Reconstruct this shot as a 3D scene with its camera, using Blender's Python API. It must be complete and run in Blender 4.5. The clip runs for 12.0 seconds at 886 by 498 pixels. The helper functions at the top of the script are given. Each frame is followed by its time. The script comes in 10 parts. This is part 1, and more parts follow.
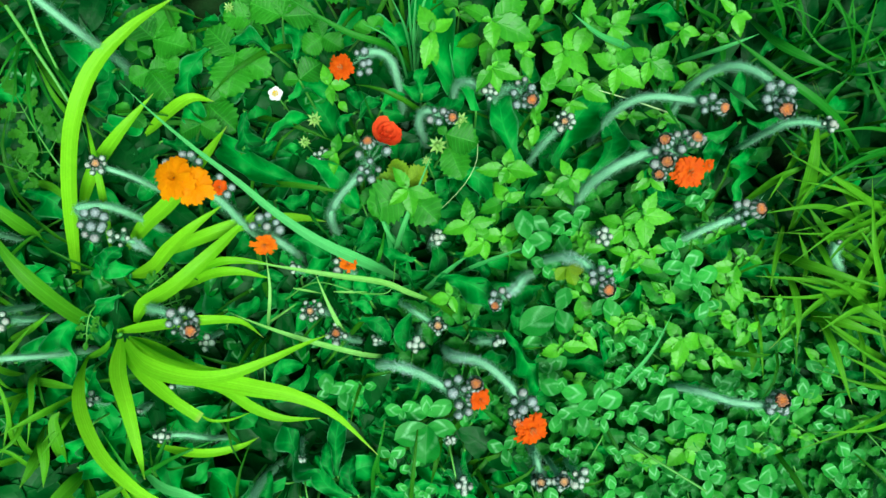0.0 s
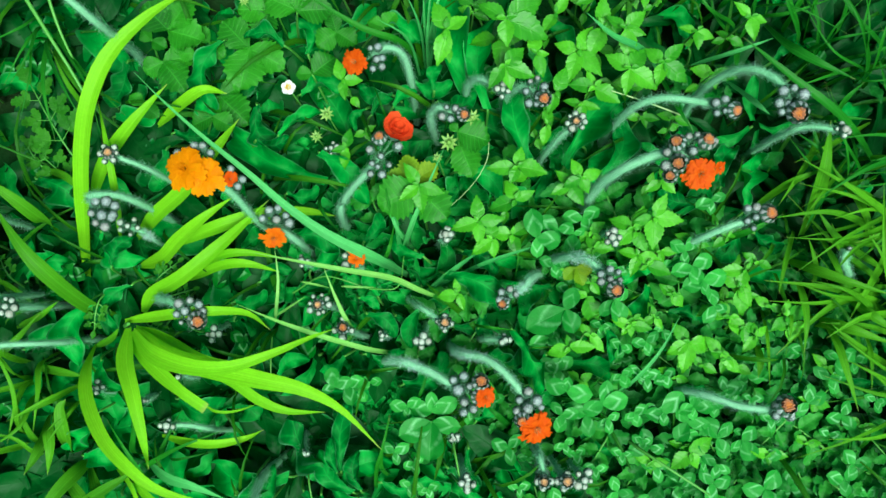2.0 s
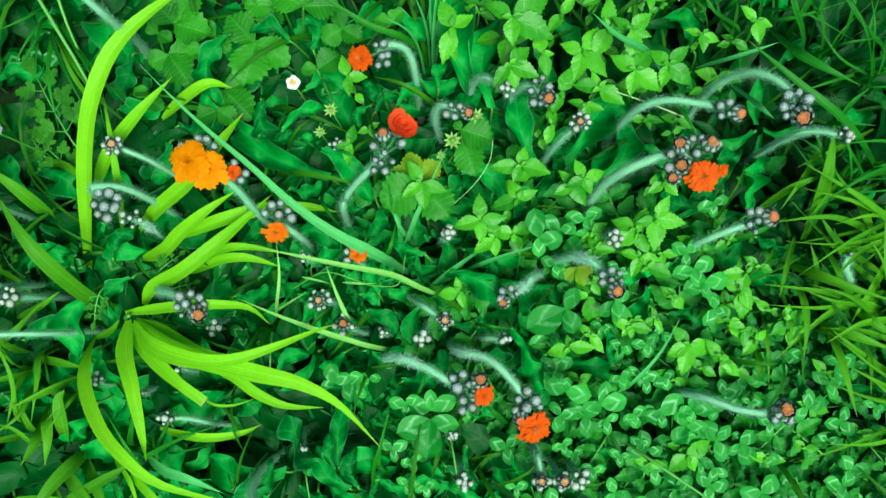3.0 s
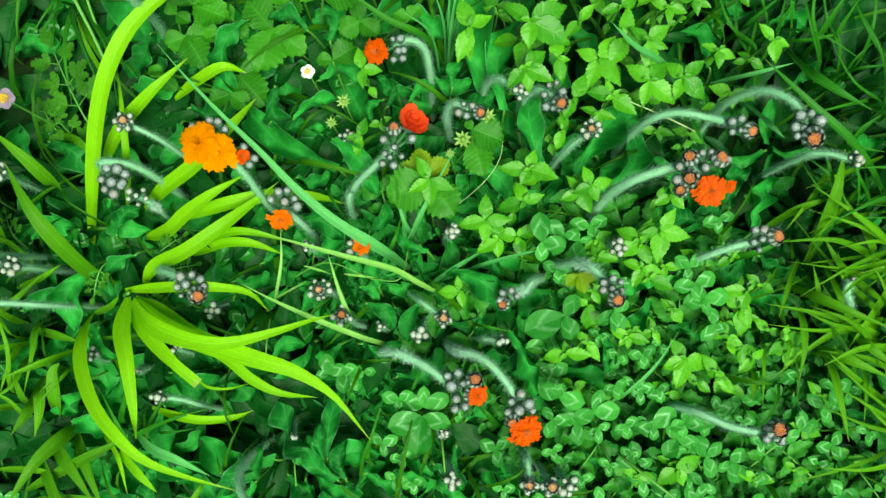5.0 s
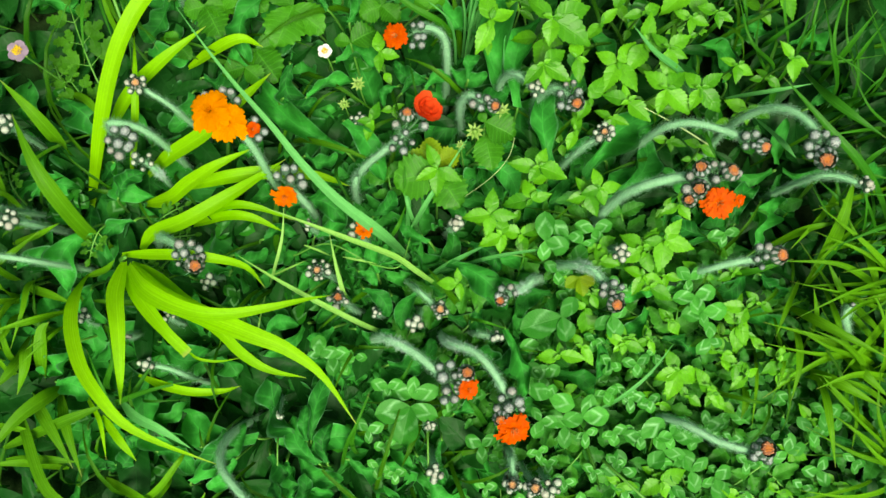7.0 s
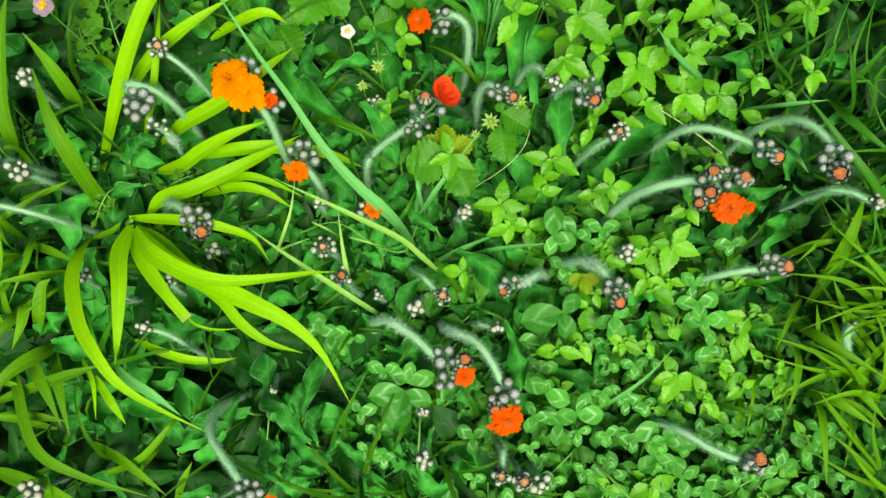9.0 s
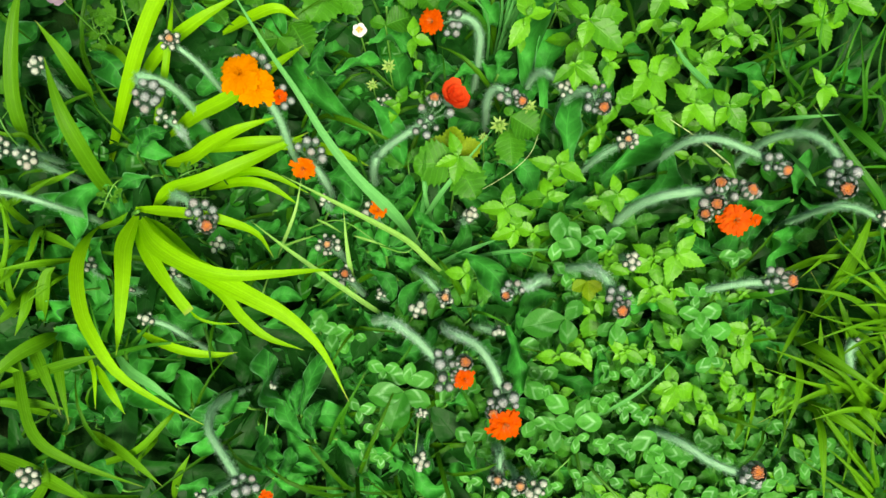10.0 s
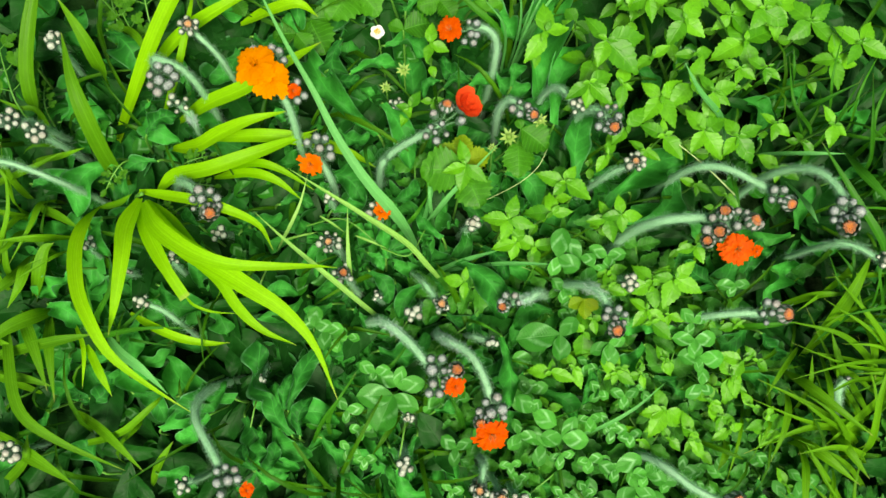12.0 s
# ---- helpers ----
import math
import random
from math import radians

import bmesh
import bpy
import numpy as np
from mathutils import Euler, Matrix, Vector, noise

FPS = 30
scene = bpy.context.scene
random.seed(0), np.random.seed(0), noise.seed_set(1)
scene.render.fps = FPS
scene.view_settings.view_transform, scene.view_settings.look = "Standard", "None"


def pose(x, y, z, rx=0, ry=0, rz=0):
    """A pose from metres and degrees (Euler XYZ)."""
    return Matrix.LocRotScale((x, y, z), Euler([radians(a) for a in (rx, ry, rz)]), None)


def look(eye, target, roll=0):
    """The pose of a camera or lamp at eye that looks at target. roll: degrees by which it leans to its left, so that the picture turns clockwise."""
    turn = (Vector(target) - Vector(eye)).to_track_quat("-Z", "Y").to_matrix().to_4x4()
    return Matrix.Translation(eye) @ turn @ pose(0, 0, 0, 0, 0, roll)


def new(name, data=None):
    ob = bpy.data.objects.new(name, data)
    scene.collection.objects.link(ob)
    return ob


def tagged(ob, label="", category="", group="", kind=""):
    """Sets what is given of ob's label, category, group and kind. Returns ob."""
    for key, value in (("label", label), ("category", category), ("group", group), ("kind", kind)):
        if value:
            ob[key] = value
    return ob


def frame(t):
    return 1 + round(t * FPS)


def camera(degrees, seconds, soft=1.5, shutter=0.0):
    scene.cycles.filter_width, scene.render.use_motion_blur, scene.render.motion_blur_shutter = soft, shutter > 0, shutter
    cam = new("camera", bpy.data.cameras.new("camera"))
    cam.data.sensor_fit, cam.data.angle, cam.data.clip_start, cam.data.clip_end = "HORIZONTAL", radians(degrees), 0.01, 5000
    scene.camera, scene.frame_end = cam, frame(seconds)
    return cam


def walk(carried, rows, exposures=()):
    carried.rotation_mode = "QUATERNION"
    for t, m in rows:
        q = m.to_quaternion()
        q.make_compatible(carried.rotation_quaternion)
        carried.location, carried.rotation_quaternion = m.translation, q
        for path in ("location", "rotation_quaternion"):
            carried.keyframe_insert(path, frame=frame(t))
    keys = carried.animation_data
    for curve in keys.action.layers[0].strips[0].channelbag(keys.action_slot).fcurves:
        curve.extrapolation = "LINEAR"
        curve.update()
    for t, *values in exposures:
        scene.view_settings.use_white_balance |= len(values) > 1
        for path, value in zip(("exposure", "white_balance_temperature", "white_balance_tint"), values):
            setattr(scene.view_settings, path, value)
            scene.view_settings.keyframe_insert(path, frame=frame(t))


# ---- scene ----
cam = camera(50.0, 12.0, soft=1.5)
PATH = [
    (0, (0.005, 0.023, 0.679), (-0.002, 0.116, -1.319), -2.8),
    (0.5, (0.003, 0.019, 0.678), (-0.003, 0.119, -1.319), -1.3),
    (1, (0.004, 0.019, 0.68), (-0.011, 0.119, -1.317), -6.3),
    (1.5, (0.004, 0.018, 0.679), (-0.015, 0.121, -1.318), -7.7),
    (2, (0.005, 0.018, 0.679), (-0.02, 0.12, -1.319), -10.9),
    (2.5, (0.004, 0.017, 0.679), (-0.023, 0.123, -1.318), -11.5),
    (3, (0.004, 0.015, 0.679), (-0.021, 0.122, -1.318), -9.2),
    (5, (0.004, 0.01, 0.679), (-0.027, 0.128, -1.318), -7.0),
    (5.5, (0.004, 0.012, 0.677), (-0.031, 0.123, -1.319), -8.9),
    (6, (0.003, 0.008, 0.677), (-0.029, 0.128, -1.319), -5.2),
    (6.5, (-0.001, 0.004, 0.676), (-0.022, 0.128, -1.32), 1.7),
    (8.5, (0.0, -0.024, 0.671), (-0.022, 0.172, -1.319), 9.2),
    (9, (0.0, -0.027, 0.672), (-0.025, 0.162, -1.319), 9.5),
    (9.5, (0.001, -0.032, 0.67), (-0.035, 0.166, -1.32), 7.9),
    (10, (0.002, -0.024, 0.672), (-0.039, 0.156, -1.319), 6.2),
    (10.5, (0.002, -0.027, 0.672), (-0.038, 0.172, -1.317), 8.7),
    (11, (0.003, -0.029, 0.672), (-0.045, 0.179, -1.317), 8.0),
    (11.5, (0.003, -0.033, 0.672), (-0.055, 0.197, -1.314), 7.7),
    (12, (-0.002, -0.032, 0.672), (-0.036, 0.186, -1.315), 14.7),
]
walk(cam, [(t, look(eye, target, roll)) for t, eye, target, roll in PATH], exposures=[
    (0, 0.50, 5800, -13), (3.5, 0.50, 5850, -13), (5.6, 0.54, 7150, -6), (8.5, 0.54, 7600, 6), (12, 0.54, 7600, 8)])
SKY, SUN = 0.078, 4.15

# ---- light: bright overcast day ----
world = bpy.data.worlds.new("overcast_sky")
scene.world = world
world.use_nodes = True
wn = world.node_tree.nodes
sky = wn.new("ShaderNodeTexSky")
sky.sky_type, sky.sun_disc = "NISHITA", False
sky.sun_elevation, sky.sun_rotation = radians(62), radians(150)
sky.air_density, sky.dust_density, sky.ozone_density = 1.0, 4.0, 1.0
wn["Background"].inputs["Strength"].default_value = SKY
world.node_tree.links.new(sky.outputs[0], wn["Background"].inputs["Color"])
sun = new("sun", bpy.data.lights.new("sun", "SUN"))
sun.data.energy, sun.data.angle, sun.data.color = SUN, radians(24), (1.0, 0.96, 0.9)
sun.matrix_world = look((0.35, -0.6, 2.0), (0, 0, 0))


# ---- materials ----
def node(nt, kind, **values):
    n = nt.nodes.new("ShaderNode" + kind)
    for key, value in values.items():
        n.inputs[key.replace("_", " ")].default_value = value
    return n


def link(nt, a, b):
    nt.links.new(a, b)


def maths(nt, op, a, b=None, clamp=False):
    n = nt.nodes.new("ShaderNodeMath")
    n.operation, n.use_clamp = op, clamp
    for i, v in enumerate((a, b)):
        if v is None:
            continue
        if isinstance(v, (int, float)):
            n.inputs[i].default_value = v
        else:
            link(nt, v, n.inputs[i])
    return n.outputs[0]


def blend(nt, fac, a, b, mode="MIX"):
    n = nt.nodes.new("ShaderNodeMix")
    n.data_type, n.blend_type = "RGBA", mode
    for socket, v in ((n.inputs[0], fac), (n.inputs[6], a), (n.inputs[7], b)):
        if isinstance(v, (int, float)):
            socket.default_value = v
        elif isinstance(v, tuple):
            socket.default_value = (*v, 1)
        else:
            link(nt, v, socket)
    return n.outputs[2]


def material(name):
    m = bpy.data.materials.new(name)
    m.use_nodes = True
    nt = m.node_tree
    return m, nt, nt.nodes["Principled BSDF"], nt.nodes["Material Output"]


def leaf_material(name, dark, light, rough=0.5, through_light=0.3, veins=8, vein_gain=0.25, mark=0.0, dry=0.0, pieces=False, lines=False, gloss=0.5, edge=0.0):
    """A leaf: u runs along it, v across it with the midrib at 0.5. Grain, blotches, veins, dry tips; light passes through it."""
    m, nt, bsdf, out = material(name)
    uv = node(nt, "UVMap")
    sep = node(nt, "SeparateXYZ")
    link(nt, uv.outputs[0], sep.inputs[0])
    u, v = sep.outputs[0], sep.outputs[1]
    a = maths(nt, "MULTIPLY", maths(nt, "ABSOLUTE", maths(nt, "SUBTRACT", v, 0.5)), 2.0)
    geo = node(nt, "NewGeometry")
    big = node(nt, "TexNoise", Scale=38.0, Detail=3.0)
    fine = node(nt, "TexNoise", Scale=900.0, Detail=2.0)
    link(nt, geo.outputs["Position"], big.inputs["Vector"])
    link(nt, geo.outputs["Position"], fine.inputs["Vector"])
    if pieces:
        rnd = geo.outputs["Random Per Island"]
    else:
        rnd = node(nt, "ObjectInfo").outputs["Random"]
    tone = maths(nt, "ADD", maths(nt, "MULTIPLY", big.outputs[0], 0.7), maths(nt, "MULTIPLY", rnd, 0.75))
    tone = maths(nt, "SUBTRACT", tone, 0.22, clamp=True)
    col = blend(nt, tone, dark, light)
    # midrib and side veins, a little crooked
    u_bent = maths(nt, "ADD", u, maths(nt, "MULTIPLY", maths(nt, "SUBTRACT", big.outputs[0], 0.5), 0.10))
    rib = maths(nt, "SUBTRACT", 1.0, maths(nt, "MULTIPLY", a, 14.0 if not lines else 9.0), clamp=True)
    if lines:
        # streaks along the blade, uneven from end to end
        streak = node(nt, "TexNoise", Scale=1.0, Detail=4.0)
        stretch = node(nt, "CombineXYZ")
        link(nt, maths(nt, "MULTIPLY", u, 3.0), stretch.inputs[0])
        link(nt, maths(nt, "MULTIPLY", v, 16.0), stretch.inputs[1])
        link(nt, maths(nt, "MULTIPLY", rnd, 40.0), stretch.inputs[2])
        link(nt, stretch.outputs[0], streak.inputs["Vector"])
        worn = maths(nt, "MULTIPLY", maths(nt, "SUBTRACT", streak.outputs[0], 0.42), 2.2, clamp=True)
        col = blend(nt, maths(nt, "MULTIPLY", worn, 0.32), col, tuple(c * 0.55 for c in dark))
        wave = maths(nt, "SINE", maths(nt, "MULTIPLY", v, veins * 6.2832))
    else:
        wave = maths(nt, "SINE", maths(nt, "MULTIPLY", maths(nt, "SUBTRACT", u_bent, maths(nt, "MULTIPLY", a, 0.16)), veins * 6.2832))
    side = maths(nt, "POWER", maths(nt, "ADD", maths(nt, "MULTIPLY", wave, 0.5), 0.5), 7.0)
    vein = maths(nt, "MAXIMUM", rib, maths(nt, "MULTIPLY", side, 0.55))
    pale = tuple(min(1.0, c * 1.5 + 0.02) for c in light)
    col = blend(nt, maths(nt, "MULTIPLY", vein, vein_gain), col, pale)
    # uneven puckered blade between the veins
    mid = node(nt, "TexNoise", Scale=240.0, Detail=3.0, Roughness=0.6)
    link(nt, geo.outputs["Position"], mid.inputs["Vector"])
    dull = maths(nt, "MULTIPLY", maths(nt, "SUBTRACT", mid.outputs[0], 0.46), 2.4, clamp=True)
    col = blend(nt, maths(nt, "MULTIPLY", dull, 0.18 if lines else 0.42), col, tuple(c * 0.6 for c in dark))
    speck = maths(nt, "MULTIPLY", maths(nt, "SUBTRACT", fine.outputs[0], 0.5), 0.35)
    col = blend(nt, maths(nt, "ADD", 0.12, speck, clamp=True), col, tuple(c * 0.55 for c in dark))
    if mark:
        # pale chevron of a clover leaflet
        d = maths(nt, "ABSOLUTE", maths(nt, "SUBTRACT", u, maths(nt, "SUBTRACT", 0.70, maths(nt, "MULTIPLY", a, 0.46))))
        d = maths(nt, "ADD", d, maths(nt, "MULTIPLY", maths(nt, "SUBTRACT", big.outputs[0], 0.5), 0.22))
        chev = maths(nt, "SUBTRACT", 1.0, maths(nt, "MULTIPLY", d, 8.0), clamp=True)
        worn = node(nt, "TexNoise", Scale=260.0, Detail=3.0)
        link(nt, geo.outputs["Position"], worn.inputs["Vector"])
        chev = maths(nt, "MULTIPLY", chev, maths(nt, "MULTIPLY", maths(nt, "SUBTRACT", worn.outputs[0], 0.25), 3.2, clamp=True))
        keep = maths(nt, "MULTIPLY", maths(nt, "ADD", rnd, 0.25, clamp=True), 1.3, clamp=True)
        chev = maths(nt, "MULTIPLY", maths(nt, "MULTIPLY", chev, keep), mark)
        col = blend(nt, chev, col, (0.32, 0.72, 0.32))
    if edge:
        # fine pale hairs along the margin
        rim = maths(nt, "MULTIPLY", maths(nt, "SUBTRACT", maths(nt, "ADD", a, maths(nt, "MULTIPLY", fine.outputs[0], 0.12)), 0.93), 9.0, clamp=True)
        patch = maths(nt, "MULTIPLY", maths(nt, "SUBTRACT", big.outputs[0], 0.38), 4.0, clamp=True)
        col = blend(nt, maths(nt, "MULTIPLY", maths(nt, "MULTIPLY", rim, patch), edge), col, (0.20, 0.52, 0.26))
    if dry:
        tip = maths(nt, "MULTIPLY", maths(nt, "SUBTRACT", maths(nt, "ADD", u, maths(nt, "MULTIPLY", big.outputs[0], 0.12)), 1.0), 9.0, clamp=True)
        col = blend(nt, maths(nt, "MULTIPLY", tip, dry), col, (0.45, 0.36, 0.16))
    link(nt, col, bsdf.inputs["Base Color"])
    link(nt, maths(nt, "ADD", rough - 0.12, maths(nt, "MULTIPLY", big.outputs[0], 0.24)), bsdf.inputs["Roughness"])
    bsdf.inputs["Specular IOR Level"].default_value = gloss
    bump = node(nt, "Bump", Strength=0.4, Distance=0.0005)
    h = maths(nt, "SUBTRACT", maths(nt, "ADD", maths(nt, "MULTIPLY", fine.outputs[0], 0.35), maths(nt, "MULTIPLY", mid.outputs[0], 0.2 if lines else 1.4)), vein)
    link(nt, h, bump.inputs["Height"])
    link(nt, bump.outputs[0], bsdf.inputs["Normal"])
    trans = nt.nodes.new("ShaderNodeBsdfTranslucent")
    link(nt, blend(nt, 1.0, col, (1.0, 1.0, 0.45), "MULTIPLY"), trans.inputs["Color"])
    mix = nt.nodes.new("ShaderNodeMixShader")
    mix.inputs[0].default_value = through_light
    link(nt, bsdf.outputs[0], mix.inputs[1])
    link(nt, trans.outputs[0], mix.inputs[2])
    link(nt, mix.outputs[0], out.inputs["Surface"])
    return m


def plain_material(name, one, two, scale=300.0, rough=0.6, through_light=0.0, pieces=False, relief=0.4, gloss=0.4, seams=0):
    """Two tones of grain, with a little relief."""
    m, nt, bsdf, out = material(name)
    geo = node(nt, "NewGeometry")
    grain = node(nt, "TexNoise", Scale=scale, Detail=4.0)
    link(nt, geo.outputs["Position"], grain.inputs["Vector"])
    rnd = geo.outputs["Random Per Island"] if pieces else node(nt, "ObjectInfo").outputs["Random"]
    tone = maths(nt, "SUBTRACT", maths(nt, "ADD", maths(nt, "MULTIPLY", grain.outputs[0], 0.9), maths(nt, "MULTIPLY", rnd, 0.5)), 0.25, clamp=True)
    col = blend(nt, tone, one, two)
    if seams:
        aged = node(nt, "ObjectInfo").outputs["Random"]
        col = blend(nt, maths(nt, "MULTIPLY", maths(nt, "SUBTRACT", aged, 0.55), 0.9, clamp=True), col, (0.32, 0.24, 0.19))
        # dark seams between the bracts that close over the crown
        sep = node(nt, "SeparateXYZ")
        link(nt, node(nt, "UVMap").outputs[0], sep.inputs[0])
        wave = maths(nt, "SINE", maths(nt, "MULTIPLY", sep.outputs[1], 6.2832 * seams))
        seam = maths(nt, "POWER", maths(nt, "ADD", maths(nt, "MULTIPLY", wave, 0.5), 0.5), 2.2)
        seam = maths(nt, "MULTIPLY", seam, maths(nt, "SUBTRACT", 1.15, sep.outputs[0]), clamp=True)
        col = blend(nt, maths(nt, "MULTIPLY", seam, 0.75), col, tuple(c * 0.3 for c in one))
    link(nt, col, bsdf.inputs["Base Color"])
    bsdf.inputs["Roughness"].default_value = rough
    bsdf.inputs["Specular IOR Level"].default_value = gloss
    bump = node(nt, "Bump", Strength=relief, Distance=0.0005)
    link(nt, grain.outputs[0], bump.inputs["Height"])
    link(nt, bump.outputs[0], bsdf.inputs["Normal"])
    if through_light:
        trans = nt.nodes.new("ShaderNodeBsdfTranslucent")
        link(nt, col, trans.inputs["Color"])
        mix = nt.nodes.new("ShaderNodeMixShader")
        mix.inputs[0].default_value = through_light
        link(nt, bsdf.outputs[0], mix.inputs[1])
        link(nt, trans.outputs[0], mix.inputs[2])
        link(nt, mix.outputs[0], out.inputs["Surface"])
    return m


M_BLADE = leaf_material("broad_grass", (0.18, 0.51, 0.007), (0.31, 0.74, 0.014), 0.5, 0.40, 7, 0.24, dry=0.9, lines=True, gloss=0.16)
M_BLADE_NARROW = leaf_material("narrow_grass", (0.060, 0.23, 0.006), (0.150, 0.46, 0.012), 0.5, 0.38, 5, 0.22, dry=0.7, lines=True, gloss=0.16)
M_BLADE_BLUE = leaf_material("bluish_grass", (0.060, 0.31, 0.065), (0.14, 0.52, 0.13), 0.5, 0.25, 6, 0.32, lines=True, gloss=0.22)
M_BLADE_PALE = leaf_material("pale_grass", (0.19, 0.50, 0.065), (0.38, 0.74, 0.19), 0.5, 0.32, 4, 0.3, lines=True, gloss=0.2)
# Both greens below are lowered to put the view's edge darkening into the grass.
M_BLADE_THIN = leaf_material("thin_grass", (0.014, 0.13, 0.006), (0.048, 0.27, 0.012), 0.5, 0.32, 4, 0.3, dry=0.6, lines=True, gloss=0.2)
M_GRASS_STUFF = leaf_material("meadow_grass", (0.012, 0.10, 0.003), (0.065, 0.25, 0.005), 0.5, 0.32, 8, 0.2, pieces=True, lines=True, gloss=0.2)
M_SHOOT = leaf_material("shoot_leaf", (0.036, 0.23, 0.006), (0.145, 0.52, 0.014), 0.45, 0.26, 4, 0.14, gloss=0.35)
M_TANGLE = leaf_material("tangle_leaf", (0.010, 0.10, 0.008), (0.050, 0.29, 0.034), 0.5, 0.34, 5, 0.25, pieces=True, gloss=0.22, edge=0.25)
M_HERB = leaf_material("herb_leaf", (0.010, 0.14, 0.012), (0.060, 0.46, 0.060), 0.58, 0.30, 5, 0.3, gloss=0.16, edge=0.5)
M_CREEP = leaf_material("creeping_leaf", (0.016, 0.14, 0.008), (0.075, 0.38, 0.034), 0.5, 0.34, 5, 0.28, gloss=0.22, edge=0.25)
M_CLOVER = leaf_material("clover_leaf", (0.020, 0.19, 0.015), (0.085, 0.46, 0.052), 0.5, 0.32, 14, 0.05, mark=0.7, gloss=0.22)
# Shaded copy of the clover leaf: darker green stands for the dim low layer.
M_CLOVER_SHADED = leaf_material("shaded_clover_leaf", (0.008, 0.12, 0.007), (0.03, 0.28, 0.016), 0.5, 0.32, 14, 0.05, mark=0.55, pieces=True, gloss=0.12)
M_STRAW = leaf_material("strawberry_leaf", (0.016, 0.13, 0.004), (0.060, 0.31, 0.010), 0.52, 0.25, 8, 0.42, gloss=0.25)
M_STRAW_YELLOW = leaf_material("yellowing_strawberry_leaf", (0.12, 0.30, 0.006), (0.26, 0.40, 0.01), 0.52, 0.35, 8, 0.35, dry=0.5, gloss=0.2)
M_ROSETTE = leaf_material("hawkweed_leaf", (0.006, 0.10, 0.012), (0.050, 0.44, 0.052), 0.58, 0.24, 6, 0.30, gloss=0.16, edge=0.6)
# Undergrowth green is darkened to carry the shade below the taller plants.
M_UNDER_SHADE = leaf_material("undergrowth_leaf_shade", (0.004, 0.056, 0.006), (0.011, 0.110, 0.011), 0.5, 0.28, 6, 0.25, pieces=True, gloss=0.15)
M_PARSLEY = leaf_material("parsley_leaf", (0.026, 0.15, 0.004), (0.06, 0.25, 0.008), 0.55, 0.35, 4, 0.2, gloss=0.18)
M_STEM = plain_material("hairy_stem", (0.14, 0.36, 0.17), (0.27, 0.51, 0.31), 500, 0.6, gloss=0.2)
M_PEDICEL = plain_material("dark_bud_stalk", (0.03, 0.10, 0.035), (0.07, 0.20, 0.08), 500, 0.6, gloss=0.2)
M_STALK = plain_material("green_stalk", (0.05, 0.22, 0.02), (0.13, 0.36, 0.05), 400, 0.5)
M_DRY = plain_material("dry_stalk", (0.30, 0.46, 0.15), (0.50, 0.66, 0.30), 400, 0.6)
M_HAIR = plain_material("pale_hair", (0.36, 0.72, 0.46), (0.66, 0.90, 0.74), 300, 0.6, 0.75, pieces=True, relief=0.0)
M_WOOL = plain_material("white_wool", (0.58, 0.82, 0.72), (0.85, 0.97, 0.92), 300, 0.6, 0.6, pieces=True)
M_DARK_HAIR = plain_material("dark_hair", (0.02, 0.05, 0.03), (0.10, 0.19, 0.12), 300, 0.5, 0.3, pieces=True, relief=0.0)
M_BRACT = plain_material("bract", (0.018, 0.055, 0.028), (0.08, 0.17, 0.10), 700, 0.55, pieces=True)
M_BUD_TIP = plain_material("bud_tip", (0.12, 0.17, 0.16), (0.74, 0.80, 0.76), 700, 0.5, 0.1, pieces=True, seams=5)
M_BUD_PALE = plain_material("pale_bud_tip", (0.34, 0.42, 0.32), (0.85, 0.88, 0.78), 500, 0.5, 0.15, pieces=True, seams=5)
M_RAY = plain_material("orange_ray", (0.52, 0.050, 0.002), (0.68, 0.125, 0.004), 500, 0.55, 0.30, pieces=True, gloss=0.05)
M_RAY_AMBER = plain_material("amber_ray", (0.62, 0.105, 0.002), (0.76, 0.20, 0.006), 500, 0.55, 0.35, pieces=True, gloss=0.05)
M_RAY_YELLOW = plain_material("yellow_orange_ray", (0.70, 0.22, 0.0), (0.84, 0.36, 0.0), 500, 0.55, 0.45, pieces=True, gloss=0.05)
M_RAY_RED = plain_material("red_orange_ray", (0.68, 0.050, 0.012), (0.80, 0.105, 0.025), 500, 0.55, 0.35, pieces=True, gloss=0.05)
M_HEART = plain_material("opening_heart", (0.42, 0.13, 0.03), (0.55, 0.27, 0.08), 900, 0.6, pieces=True, gloss=0.05)
M_HEART_RIM = plain_material("opening_rim", (0.22, 0.08, 0.035), (0.42, 0.21, 0.11), 900, 0.6, pieces=True, gloss=0.05)
M_HEART_TAN = plain_material("tan_heart", (0.50, 0.24, 0.08), (0.74, 0.50, 0.24), 900, 0.6, pieces=True, gloss=0.05)
M_RIM_TAN = plain_material("tan_rim", (0.24, 0.14, 0.07), (0.46, 0.33, 0.20), 900, 0.6, pieces=True, gloss=0.05)
M_PETAL = plain_material("white_petal", (0.66, 0.67, 0.66), (0.80, 0.80, 0.79), 300, 0.5, 0.25)
# Pinkish petal, its tone lowered to hold the dimness at the view's edge.
M_PINK_PETAL_DIM = plain_material("dimmed_pinkish_petal", (0.20, 0.15, 0.21), (0.30, 0.24, 0.32), 300, 0.5, 0.25)
M_STAMEN = plain_material("yellow_stamen", (0.70, 0.48, 0.01), (0.80, 0.60, 0.02), 900, 0.6)
M_CALYX = plain_material("calyx", (0.14, 0.34, 0.04), (0.34, 0.50, 0.12), 500, 0.55, 0.2)


